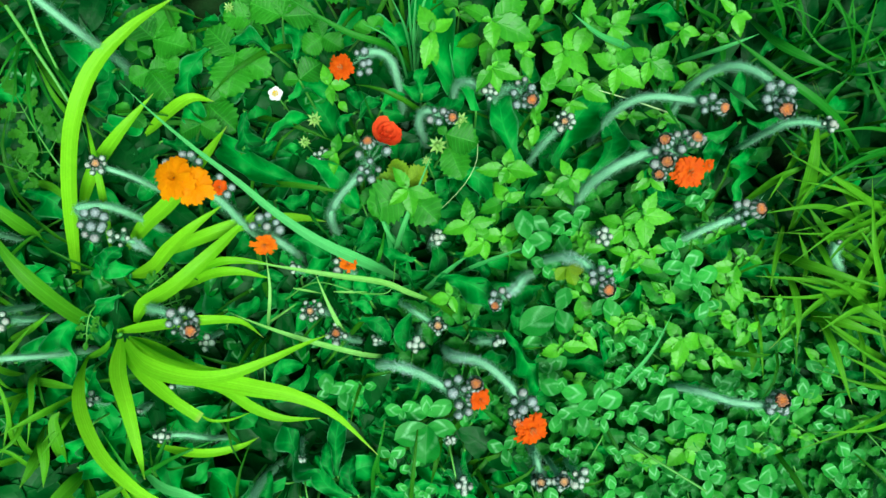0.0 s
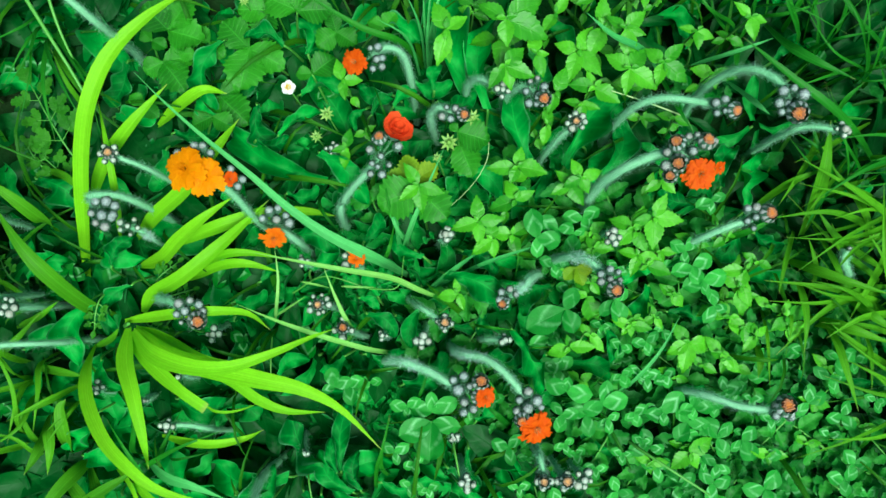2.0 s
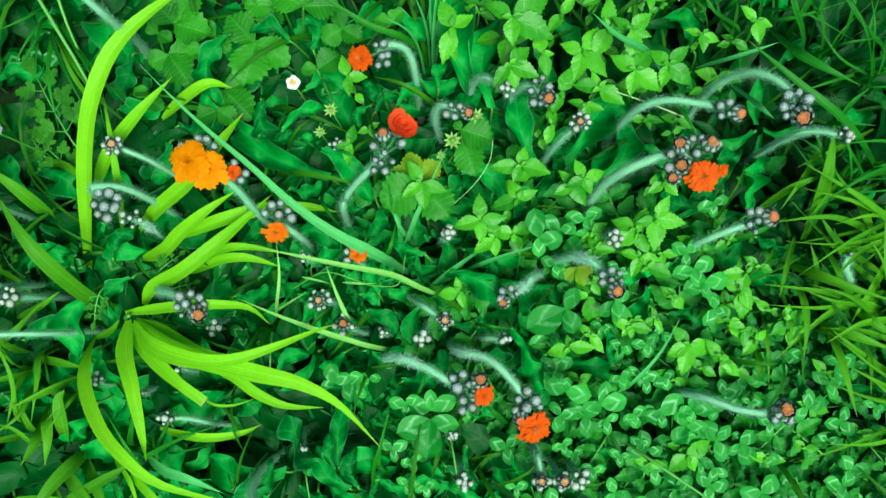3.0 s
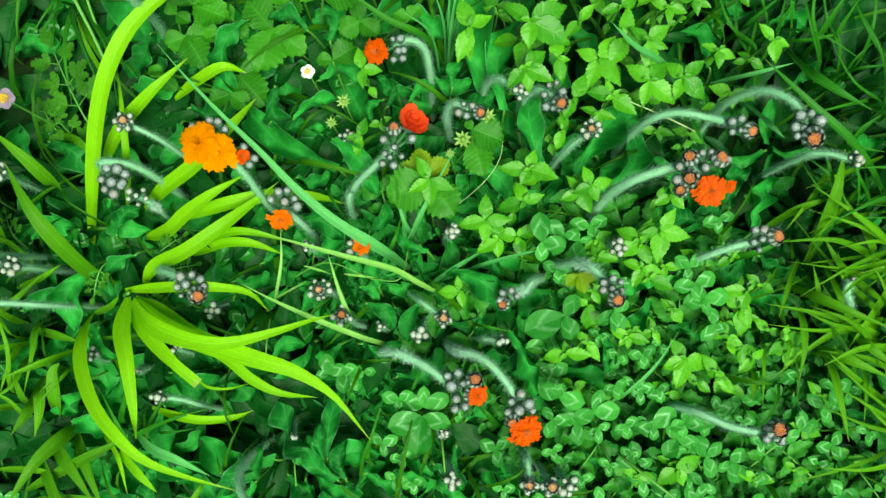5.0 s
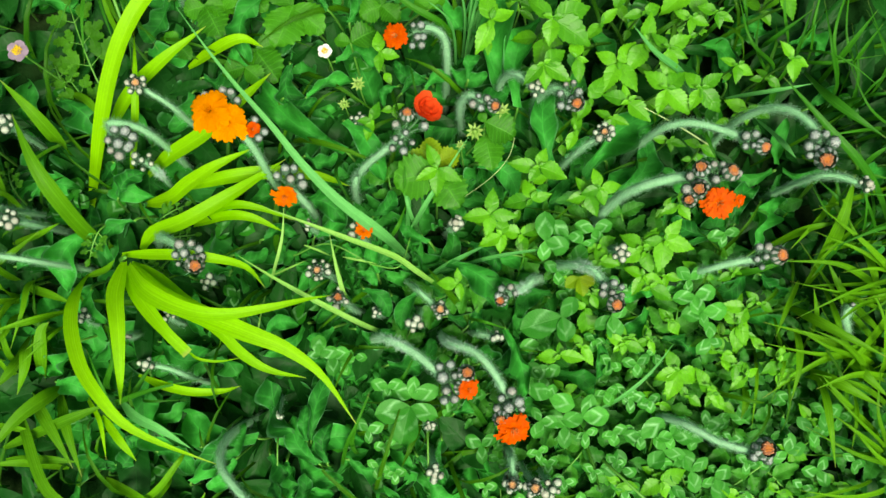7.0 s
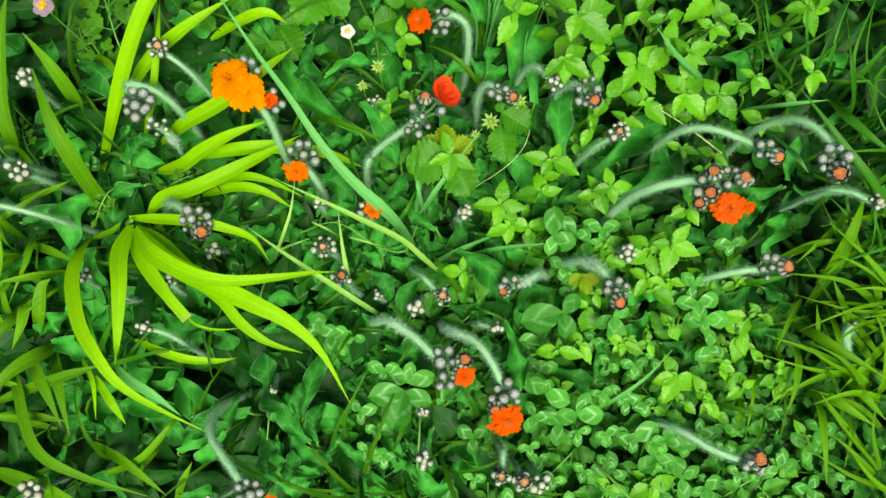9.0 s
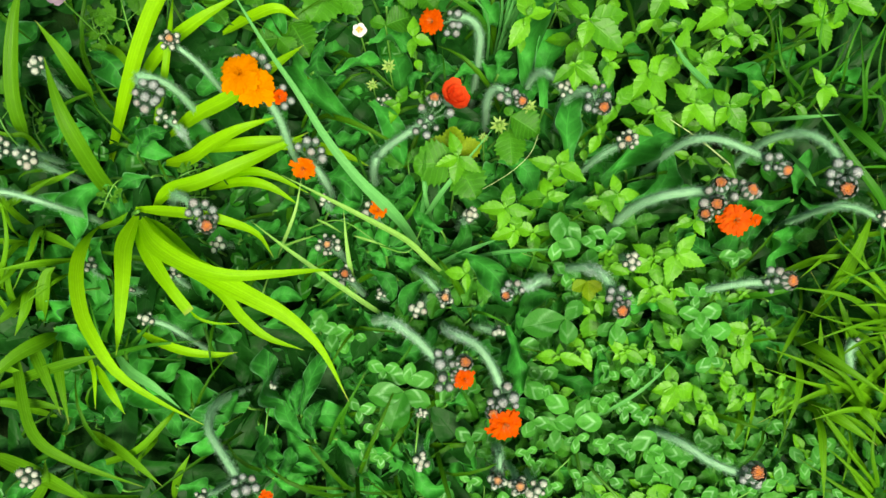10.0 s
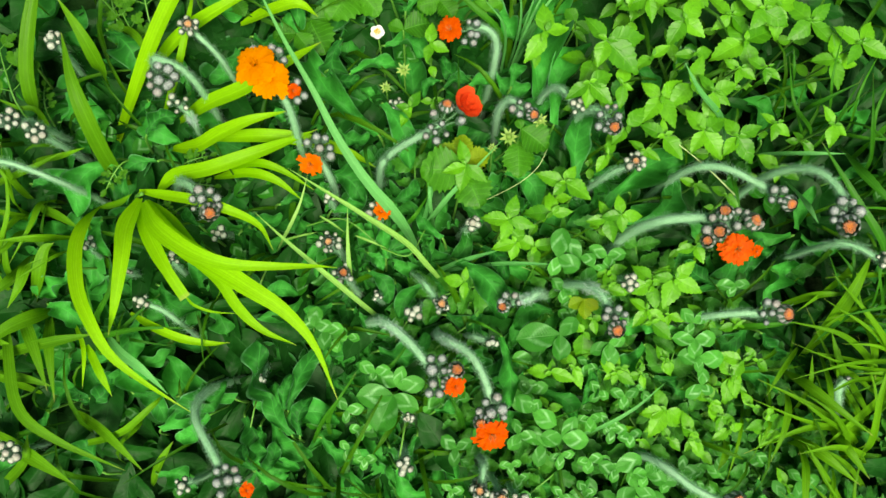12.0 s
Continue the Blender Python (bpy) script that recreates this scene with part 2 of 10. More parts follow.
def soil_material():
    m, nt, bsdf, _ = material("soil_and_moss")
    geo = node(nt, "NewGeometry")
    big = node(nt, "TexNoise", Scale=6.0, Detail=5.0)
    fine = node(nt, "TexNoise", Scale=160.0, Detail=6.0)
    for n in (big, fine):
        link(nt, geo.outputs["Position"], n.inputs["Vector"])
    col = blend(nt, fine.outputs[0], (0.006, 0.006, 0.003), (0.025, 0.022, 0.012))
    moss = maths(nt, "MULTIPLY", maths(nt, "SUBTRACT", big.outputs[0], 0.28), 5.0, clamp=True)
    col = blend(nt, moss, col, (0.008, 0.045, 0.008))
    far = node(nt, "VectorMath")
    far.operation = "LENGTH"
    link(nt, geo.outputs["Position"], far.inputs[0])
    turf = blend(nt, fine.outputs[0], (0.012, 0.06, 0.006), (0.05, 0.15, 0.015))
    col = blend(nt, maths(nt, "MULTIPLY", maths(nt, "SUBTRACT", far.outputs["Value"], 0.7), 0.6, clamp=True), col, turf)
    link(nt, col, bsdf.inputs["Base Color"])
    bsdf.inputs["Specular IOR Level"].default_value = 0.05
    bsdf.inputs["Roughness"].default_value = 0.95
    bump = node(nt, "Bump", Strength=0.8, Distance=0.004)
    link(nt, fine.outputs[0], bump.inputs["Height"])
    link(nt, bump.outputs[0], bsdf.inputs["Normal"])
    return m


M_SOIL = soil_material()


GROUND = -0.03


# ---- geometry ----
class Shape:
    """Points, faces and their u, v, gathered before one mesh is made of them."""

    def __init__(self):
        self.p, self.f, self.uv, self.m = [], [], [], []

    def add(self, pts, faces, uvs, slot=0, at=None):
        n = len(self.p)
        self.p.extend([tuple(at @ Vector(q)) for q in pts] if at else [tuple(q) for q in pts])
        self.f.extend([tuple(n + i for i in f) for f in faces])
        self.uv.extend(uvs)
        self.m.extend([slot] * len(faces))

    def mesh(self, name, *mats):
        me = bpy.data.meshes.new(name)
        me.from_pydata(self.p, [], self.f)
        layer = me.uv_layers.new(name="UVMap")
        idx = np.empty(len(me.loops), dtype=np.int32)
        me.loops.foreach_get("vertex_index", idx)
        layer.data.foreach_set("uv", np.asarray(self.uv, dtype=np.float32)[idx].ravel())
        for m in mats:
            me.materials.append(m)
        me.polygons.foreach_set("material_index", np.asarray(self.m, dtype=np.int32))
        me.polygons.foreach_set("use_smooth", np.ones(len(me.polygons), dtype=bool))
        me.update()
        return me


def part(name, me, parent, m=None, label=""):
    ob = new(name, me)
    ob.parent = parent
    if m is not None:
        ob.matrix_basis = m
    return tagged(ob, label)


def thing(name, at, label, category, group="", kind=""):
    ob = new(name)
    ob.empty_display_size = 0.01
    ob.location = at
    return tagged(ob, label, category, group, kind)


def curve_points(ctrl, n):
    """n + 1 points of a smooth curve through the control points."""
    c = [Vector(q) for q in ctrl]
    if len(c) == 2:
        return [c[0].lerp(c[1], i / n) for i in range(n + 1)]
    c = [c[0] * 2 - c[1]] + c + [c[-1] * 2 - c[-2]]
    segs = len(c) - 3
    out = []
    for i in range(n + 1):
        s = i / n * segs
        k = min(int(s), segs - 1)
        t = s - k
        a, b, d, e = c[k:k + 4]
        out.append(0.5 * ((2 * b) + (d - a) * t + (2 * a - 5 * b + 4 * d - e) * t * t + (3 * b - a - 3 * d + e) * t ** 3))
    return out


def tube(shape, pts, r0, r1, sides=7, slot=0):
    n = len(pts) - 1
    ps, uvs, faces = [], [], []
    ref = Vector((0.31, 0.53, 0.79))
    for i, q in enumerate(pts):
        d = (pts[min(i + 1, n)] - pts[max(i - 1, 0)]).normalized()
        s = d.cross(ref).normalized()
        w = d.cross(s)
        r = r0 + (r1 - r0) * i / n
        for j in range(sides):
            g = 2 * math.pi * j / sides
            ps.append(q + (s * math.cos(g) + w * math.sin(g)) * r)
            uvs.append((i / n, j / sides))
    for i in range(n):
        for j in range(sides):
            k = (j + 1) % sides
            faces.append((i * sides + j, i * sides + k, (i + 1) * sides + k, (i + 1) * sides + j))
    faces.append(tuple(range(n * sides, (n + 1) * sides)))
    shape.add(ps, faces, uvs, slot)


def hair(shape, root, way, length, r, rng, slot=0):
    """One tapered hair, three-sided, with a bend."""
    way = way.normalized()
    s = way.cross(Vector((0.3, 0.2, 0.93))).normalized()
    w = way.cross(s)
    bend = (s * rng.uniform(-0.45, 0.45) + w * rng.uniform(-0.45, 0.45)) * length
    ps = [root + (s * math.cos(g) + w * math.sin(g)) * r for g in (0, 2.1, 4.2)]
    mid = root + way * length * 0.55 + bend * 0.25
    ps += [mid + (s * math.cos(g) + w * math.sin(g)) * r * 0.7 for g in (0, 2.1, 4.2)]
    ps.append(root + way * length + bend)
    shape.add(ps, [(0, 1, 4, 3), (1, 2, 5, 4), (2, 0, 3, 5), (3, 4, 6), (4, 5, 6), (5, 3, 6)], [(0, 0)] * 7, slot)


def leaf(width, nu=12, nv=2, peak=0.45, power=1.0, teeth=0, depth=0.0, fold=0.25, droop=0.15, wave=0.0, pleat=0.0, seed=0, blunt=0.0):
    """A leaf of length 1 along x. Returns points, faces and u, v."""
    rng = random.Random(seed)
    ps, uvs, faces = [], [], []
    if teeth:
        nu = teeth * 2
    ph = rng.uniform(0, 6.28)
    curl = rng.uniform(-0.12, 0.12)
    for i in range(nu + 1):
        u = i / nu
        k = u / peak * 0.5 if u < peak else 0.5 + (u - peak) / (1 - peak) * 0.5
        w = width * 0.5 * max(0.0, math.sin(math.pi * k)) ** power
        w = max(w, width * 0.5 * blunt * min(1, u * 6) * (1 if u < 0.96 else 0.55))
        if i == 0:
            w = width * 0.05
        if i == nu:
            w = width * 0.015 + width * blunt * 0.2
        for j in range(-nv, nv + 1):
            s = j / nv
            a = abs(s)
            y, x = s * w, u
            if teeth and a == 1 and 0 < i < nu:
                y *= 1 + (depth if i % 2 else -depth)
                x += (0.35 / nu) if i % 2 else -(0.2 / nu)
            z = fold * abs(y) - droop * u * u + curl * s * u * width
            z += wave * a * a * math.sin(u * 11 + ph + (1.3 if s > 0 else 0)) * width
            z += pleat * width * math.cos(math.pi * i - a * 1.2) * (a if a < 1 else 0.4)
            ps.append((x, y, z))
            uvs.append((u, 0.5 + 0.5 * s))
    c = 2 * nv + 1
    for i in range(nu):
        for j in range(2 * nv):
            faces.append((i * c + j, (i + 1) * c + j, (i + 1) * c + j + 1, i * c + j + 1))
    return ps, faces, uvs


def wavy_leaf(width=0.4, seed=0, wave=0.10, roll=0.25, sway=0.08, nu=22, nv=4):
    """A long hairy leaf of length 1 along x: narrow at its base, widest past the middle, its margin wavy and rolled."""
    rng = random.Random(seed)
    ps, uvs, faces = [], [], []
    ph, turns, bow = rng.uniform(0, 6.28), rng.uniform(1.4, 2.6), rng.choice((-1, 1)) * sway * rng.uniform(0.4, 1.4)
    lift, side = rng.uniform(0.05, 0.16), rng.choice((-1, 1))
    for i in range(nu + 1):
        u = i / nu
        w = width * 0.5 * max(0.34 if u < 0.5 else 0.06, math.sin(math.pi * u ** 1.3) ** (0.8 if u < 0.6 else 0.55))
        for j in range(-nv, nv + 1):
            v = j / nv
            a = abs(v)
            ruffle = wave * a * a * math.sin(6.283 * turns * u + ph + (1.9 if v > 0 else 0)) * min(1, 3 * u)
            over = max(0.0, a - 0.55) ** 2 * roll * (1.6 if v * side > 0 else 0.5) * math.sin(math.pi * u)
            y = v * w * (1 - 0.35 * over) + bow * math.sin(math.pi * u)
            z = 0.42 * a * w + ruffle * width * 2 + over * width * 1.4 + lift * math.sin(math.pi * u) - 0.10 * u * u
            ps.append((u, y, z))
            uvs.append((u, 0.5 + 0.5 * v))
    c = 2 * nv + 1
    for i in range(nu):
        for j in range(2 * nv):
            faces.append((i * c + j, (i + 1) * c + j, (i + 1) * c + j + 1, i * c + j + 1))
    return ps, faces, uvs


def leaf_mesh(name, mat, **kw):
    s = Shape()
    s.add(*leaf(**kw))
    return s.mesh(name, mat)


def wavy_mesh(name, mat, **kw):
    s = Shape()
    s.add(*wavy_leaf(**kw))
    return s.mesh(name, mat)


def turned(at, yaw, tilt, size, roll=0.0):
    """The pose of a leaf that grows from a point: yaw round z, tilt above the level, roll about its length."""
    return Matrix.Translation(at) @ Euler((roll, -tilt, yaw), "XYZ").to_matrix().to_4x4() @ Matrix.Diagonal((size, size, size, 1))


def blade_shape(shape, ctrl, width, n=14, face=0.0, keel=0.25, taper=0.4, at=None, twist=0.0, cut=0.0, sharp=1.6):
    """A grass blade along a curve: a keeled strip that narrows to its tip. face: how far it is turned on edge."""
    pts = curve_points(ctrl, n)
    ps, uvs, faces = [], [], []
    for i, q in enumerate(pts):
        u = i / n
        d = (pts[min(i + 1, n)] - pts[max(i - 1, 0)]).normalized()
        s = d.cross(Vector((0, 0, 1)))
        s = s.normalized() if s.length > 1e-4 else Vector((1, 0, 0))
        up = s.cross(d)
        g = face + twist * u
        s, up = s * math.cos(g) + up * math.sin(g), up * math.cos(g) - s * math.sin(g)
        if u < 0.25:
            w = 0.34 + 0.66 * math.sin(u / 0.25 * math.pi / 2)
        elif u < taper:
            w = 1.0
        else:
            w = max(cut, (1 - ((u - taper) / (1 - taper)) ** sharp))
        w = max(w, 0.03) * width * 0.5
        for j, e in enumerate((-1, -0.5, 0, 0.5, 1)):
            ps.append(q + s * (e * w) + up * (keel * w * (abs(e) - 0.5) * 2))
            uvs.append((u, 0.5 + e * 0.5))
    for i in range(n):
        for j in range(4):
            faces.append((i * 5 + j, i * 5 + j + 1, (i + 1) * 5 + j + 1, (i + 1) * 5 + j))
    shape.add(ps, faces, uvs, 0, at)


# ---- shared meshes of small plants ----
SHOOT = [leaf_mesh("leaf", M_SHOOT, width=0.50 + 0.05 * k, nv=3, peak=0.38, power=1.06, teeth=8, depth=0.060, fold=0.26, droop=0.10 + 0.06 * k, wave=0.03, pleat=0.010, seed=k) for k in range(4)]
CLOVER = [leaf_mesh("leaflet", M_CLOVER, width=0.62 + 0.06 * k, nu=10, nv=3, peak=0.60, power=0.66, fold=0.16 + 0.10 * k, droop=0.10, wave=0.04, seed=10 + k) for k in range(4)]
STRAW = [leaf_mesh("leaflet", M_STRAW, width=0.86 + 0.08 * k, nv=4, peak=0.56, power=0.74, teeth=8, depth=0.085, fold=0.30, droop=0.16, wave=0.05, pleat=0.085, seed=20 + k) for k in range(3)]
STRAW_YELLOW = [leaf_mesh("leaflet", M_STRAW_YELLOW, width=0.76, nv=4, peak=0.6, power=0.78, teeth=9, depth=0.11, fold=0.22, droop=0.2, wave=0.03, pleat=0.045, seed=30)]
ROSETTE = [wavy_mesh("leaf", M_ROSETTE, width=0.36, seed=40 + k, wave=0.16 + 0.08 * (k % 3), roll=0.3 + 0.6 * (k % 2), sway=0.14) for k in range(8)]
BROAD = [wavy_mesh("leaf", M_ROSETTE, width=0.4, seed=60 + k, wave=0.15 + 0.07 * (k % 4), roll=0.4 + 0.9 * (k % 2), sway=0.18) for k in range(8)]
HERB = [wavy_mesh("leaf", M_HERB, width=0.32 + 0.05 * (k % 3), seed=140 + k, wave=0.16 + 0.07 * (k % 4), roll=0.5 + 0.6 * (k % 2), sway=0.22) for k in range(8)]
CREEP = [leaf_mesh("leaf", M_CREEP, width=0.62, nv=3, peak=0.42, power=0.8, teeth=5, depth=0.09, fold=0.4, droop=0.3, wave=0.14, seed=k) for k in range(4)]
PINNA = [leaf_mesh("pinna", M_PARSLEY, width=0.60, nv=2, peak=0.55, power=0.7, teeth=4, depth=0.20, fold=0.15, droop=0.1, wave=0.05, seed=60 + k) for k in range(2)]


def involucre(s, rng, r, h, rows=2, spread=0.0, tips=True, pale=0):
    """The cup of narrow bracts under a head, its axis along z: slot 0 the bracts, slot 1 pale bract tips, slot 2 dark hairs."""
    n = 10
    prof = [(0.35, 0.0), (0.85, 0.12), (1.0, 0.38), (0.93 + spread, 0.7), (0.62 + spread * 1.6, 0.98)]
    ps, uvs, faces = [], [], []
    for i, (a, b) in enumerate(prof):
        for j in range(n):
            g = 2 * math.pi * j / n
            k = 1 + 0.06 * (j % 2)
            ps.append((a * k * r * math.cos(g), a * k * r * math.sin(g), b * h))
            uvs.append((b, j / n))
    for i in range(len(prof) - 1):
        for j in range(n):
            k = (j + 1) % n
            faces.append((i * n + j, i * n + k, (i + 1) * n + k, (i + 1) * n + j))
    s.add(ps, faces, uvs, 0)
    if tips:
        # bracts: pointed scales laid on the cup
        for row in range(rows):
            m = 9
            for j in range(m):
                g = 2 * math.pi * (j + 0.5 * row) / m + rng.uniform(-0.08, 0.08)
                c, d = math.cos(g), math.sin(g)
                z0, z1 = h * (0.25 - 0.1 * row), h * (1.05 - 0.22 * row)
                r0, r1 = r * 1.06, r * (0.5 + spread * 1.7 + 0.28 * row)
                rm = r * (1.1 + 0.04 * row + spread * 0.5)
                w = r * 0.30
                q = [(r0 * c + w * d * 0.7, r0 * d - w * c * 0.7, z0), (r0 * c - w * d * 0.7, r0 * d + w * c * 0.7, z0),
                     (rm * c - w * d, rm * d + w * c, (z0 + z1) * 0.5), (rm * c + w * d, rm * d - w * c, (z0 + z1) * 0.5), (r1 * c, r1 * d, z1),
                     (rm * c * 1.07, rm * d * 1.07, (z0 + z1) * 0.52)]
                s.add(q, [(0, 1, 5), (1, 2, 5), (2, 4, 5), (4, 3, 5), (3, 0, 5)], [(0, 0)] * 6, pale if row == 0 else 0)
    for _ in range(26):
        g, b = rng.uniform(0, 6.283), rng.uniform(0.05, 0.85)
        root = Vector((r * 1.02 * math.cos(g), r * 1.02 * math.sin(g), b * h))
        hair(s, root, Vector((math.cos(g), math.sin(g), rng.uniform(0.0, 0.9))), r * rng.uniform(0.5, 1.15), r * 0.03, rng, 2 if rng.random() < 0.85 else 3)


def bud_mesh(seed, crown, squat=1.0):
    """A closed bud: pale rounded crown held in dark, hairy bracts. Unit radius about 1."""
    rng = random.Random(seed)
    s = Shape()
    involucre(s, rng, 1.0, 1.9 * squat)
    n = 10
    ps, faces, uvs = [], [], []
    for i in range(5):
        g = i / 4 * math.pi / 2
        for j in range(n):
            f = 2 * math.pi * j / n
            a = 0.88 * math.cos(g) * (1 + 0.13 * (j % 2))
            ps.append((a * math.cos(f), a * math.sin(f), (1.5 + 0.75 * math.sin(g)) * squat))
            uvs.append((i / 4, abs(2 * j / n - 1)))
    for i in range(4):
        for j in range(n):
            k = (j + 1) % n
            faces.append((i * n + j, i * n + k, (i + 1) * n + k, (i + 1) * n + j))
    s.add(ps, faces, uvs, 1)
    for _ in range(16):
        g, b = rng.uniform(0, 6.283), rng.uniform(0.2, 0.85)
        root = Vector((b * math.cos(g), b * math.sin(g), (1.5 + 0.75 * math.sqrt(1 - b * b)) * squat))
        hair(s, root, Vector((math.cos(g) * b, math.sin(g) * b, 0.6)), rng.uniform(0.35, 0.8), 0.03, rng, 2 if rng.random() < 0.6 else 3)
    return s.mesh("bud", M_BRACT, crown, M_DARK_HAIR, M_HAIR)


def opening_bud_mesh(seed, heart, rim):
    """A bud that begins to open: an orange-red heart of furled rays within a ring of pale bract tips."""
    rng = random.Random(seed)
    s = Shape()
    involucre(s, rng, 1.1, 1.9, spread=0.2, pale=1)
    for k in range(30):
        g = k * 2.39996
        rr = 0.72 * math.sqrt(k / 30)
        c, d = math.cos(g), math.sin(g)
        z = 1.72 + 0.25 * rr
        w = 0.19
        tip = (c * rr * 1.0, d * rr * 1.0, z + 0.22)
        q = [(c * rr + w, d * rr, 1.3), (c * rr - w * 0.5, d * rr + w * 0.87, 1.3), (c * rr - w * 0.5, d * rr - w * 0.87, 1.3),
             (c * rr + w, d * rr, z), (c * rr - w * 0.5, d * rr + w * 0.87, z), (c * rr - w * 0.5, d * rr - w * 0.87, z), tip]
        s.add(q, [(0, 1, 4, 3), (1, 2, 5, 4), (2, 0, 3, 5), (3, 4, 6), (4, 5, 6), (5, 3, 6)], [(0, 0)] * 7, 5 if k > 9 else 4)
    return s.mesh("opening_bud", M_BRACT, M_BUD_TIP, M_DARK_HAIR, M_HAIR, heart, rim)


def flower_mesh(seed, mat, rays=58, open_to=1.0, steep=0.60):
    """An open head, radius about 1: rows of strap rays with toothed ends, shorter and steeper towards the middle."""
    rng = random.Random(seed)
    cup = Shape()
    involucre(cup, rng, 0.36, 0.62, spread=0.1)
    s = Shape()
    for k in range(rays):
        f = 1 - k / rays
        g = k * 2.39996 + rng.uniform(-0.15, 0.15)
        length = (0.42 + 0.54 * f) * rng.uniform(0.7, 1.12)
        rise = (1 - f) * steep + (1 - open_to) * 1.0 + rng.uniform(-0.22, 0.3)
        w = 0.175 * rng.uniform(0.85, 1.15) * (0.7 + 0.4 * f)
        d = Vector((math.cos(g), math.sin(g), 0))
        t = Vector((-d.y, d.x, 0))
        base = d * (0.05 + 0.12 * f) + Vector((0, 0, 0.58))
        pts, uvs = [], []
        for i, u in enumerate((0, 0.35, 0.7, 0.93)):
            e = rise * (1 - 0.45 * u) + 0.25 * (1 - u)
            q = base + d * (math.cos(e) * length * u) + Vector((0, 0, math.sin(e) * length * u - 0.10 * u * u * f))
            ww = w * (0.55 + 0.75 * u)
            for b in (-1, 0, 1):
                pts.append(q + t * (b * ww) + Vector((0, 0, 0.03 * abs(b))))
                uvs.append((u, 0.5 + b * 0.5))
        faces = []
        for i in range(3):
            for j in range(2):
                faces.append((i * 3 + j, i * 3 + j + 1, i * 3 + j + 4, i * 3 + j + 3))
        # toothed end
        o = pts[9:12]
        along = (pts[10] - pts[7]).normalized() * 0.085 * length / 0.9
        pts += [o[0].lerp(o[1], 0.15) + along, o[0].lerp(o[1], 0.85) + along * 1.15, o[1].lerp(o[2], 0.85) + along]
        uvs += [(1, 0.1), (1, 0.5), (1, 0.9)]
        faces += [(9, 10, 12), (10, 13, 12), (10, 11, 14)]
        s.add(pts, faces, uvs, 0)
    for k in range(14):
        g, rr = k * 2.39996, 0.16 * math.sqrt(k / 14)
        hair(s, Vector((rr * math.cos(g), rr * math.sin(g), 0.6)), Vector((0.3 * math.cos(g), 0.3 * math.sin(g), 1)), 0.42, 0.022, rng, 1)
    return s.mesh("flower_head", mat, mat if mat is M_RAY_YELLOW else M_HEART), cup.mesh("involucre", M_BRACT, M_BUD_TIP, M_DARK_HAIR, M_HAIR)


def cup_flower_mesh(seed, mat):
    """A half-open head shaped like a cup, radius about 1: three rounds of broad spoon-shaped rays, their ends notched."""
    rng = random.Random(seed)
    cup = Shape()
    involucre(cup, rng, 0.36, 0.62, spread=0.1)
    s = Shape()
    for row, (n, wide, lean, length) in enumerate(((7, 0.44, 0.95, 0.95), (6, 0.40, 0.62, 0.92), (5, 0.32, 0.30, 0.80))):
        for k in range(n):
            g = 6.283 * (k + 0.5 * row) / n + rng.uniform(-0.15, 0.15)
            d, t = Vector((math.cos(g), math.sin(g), 0)), Vector((-math.sin(g), math.cos(g), 0))
            far, reach, flare = length * rng.uniform(0.9, 1.08), lean * rng.uniform(0.9, 1.1), rng.uniform(-0.1, 0.15)
            pts, uvs, faces = [], [], []
            for i in range(6):
                u = i / 5
                q = d * (0.08 + reach * far * (u ** 0.8) * (0.85 + flare * u)) + Vector((0, 0, 0.55 + far * (1.05 - 0.5 * lean) * u ** 1.25))
                ww = wide * (0.25 + 0.75 * math.sin(1.75 * u + 0.15)) * (1 if i < 5 else 0.72)
                for b in range(-2, 3):
                    v = b / 2
                    notch = 0.05 * (b % 2) if i == 5 else 0.0
                    pts.append(q + t * (v * ww) - d * (0.22 * v * v * ww) + Vector((0, 0, notch + 0.03 * math.sin(5 * v + k) * u)))
                    uvs.append((u, 0.5 + 0.5 * v))
            for i in range(5):
                for j in range(4):
                    faces.append((i * 5 + j, i * 5 + j + 1, i * 5 + j + 6, i * 5 + j + 5))
            s.add(pts, faces, uvs, 0)
    return s.mesh("flower_head", mat), cup.mesh("involucre", M_BRACT, M_BUD_TIP, M_DARK_HAIR, M_HAIR)


BUDS = [[bud_mesh(70 + k, crown, 0.9 + 0.08 * k) for k in range(4)] for crown in (M_BUD_TIP, M_BUD_PALE)]
OPENING = [opening_bud_mesh(80, M_HEART, M_HEART_RIM), opening_bud_mesh(81, M_HEART_TAN, M_RIM_TAN)]
FLOWERS = {"o": [flower_mesh(90 + k, M_RAY) for k in range(2)], "y": [flower_mesh(93 + k, M_RAY_YELLOW, 84, 1.0, 0.28) for k in range(2)],
           "r": [cup_flower_mesh(96, M_RAY_RED)], "s": [flower_mesh(98, M_RAY, 46, 0.6)], "a": [flower_mesh(99, M_RAY_AMBER, 40, 0.5)]}


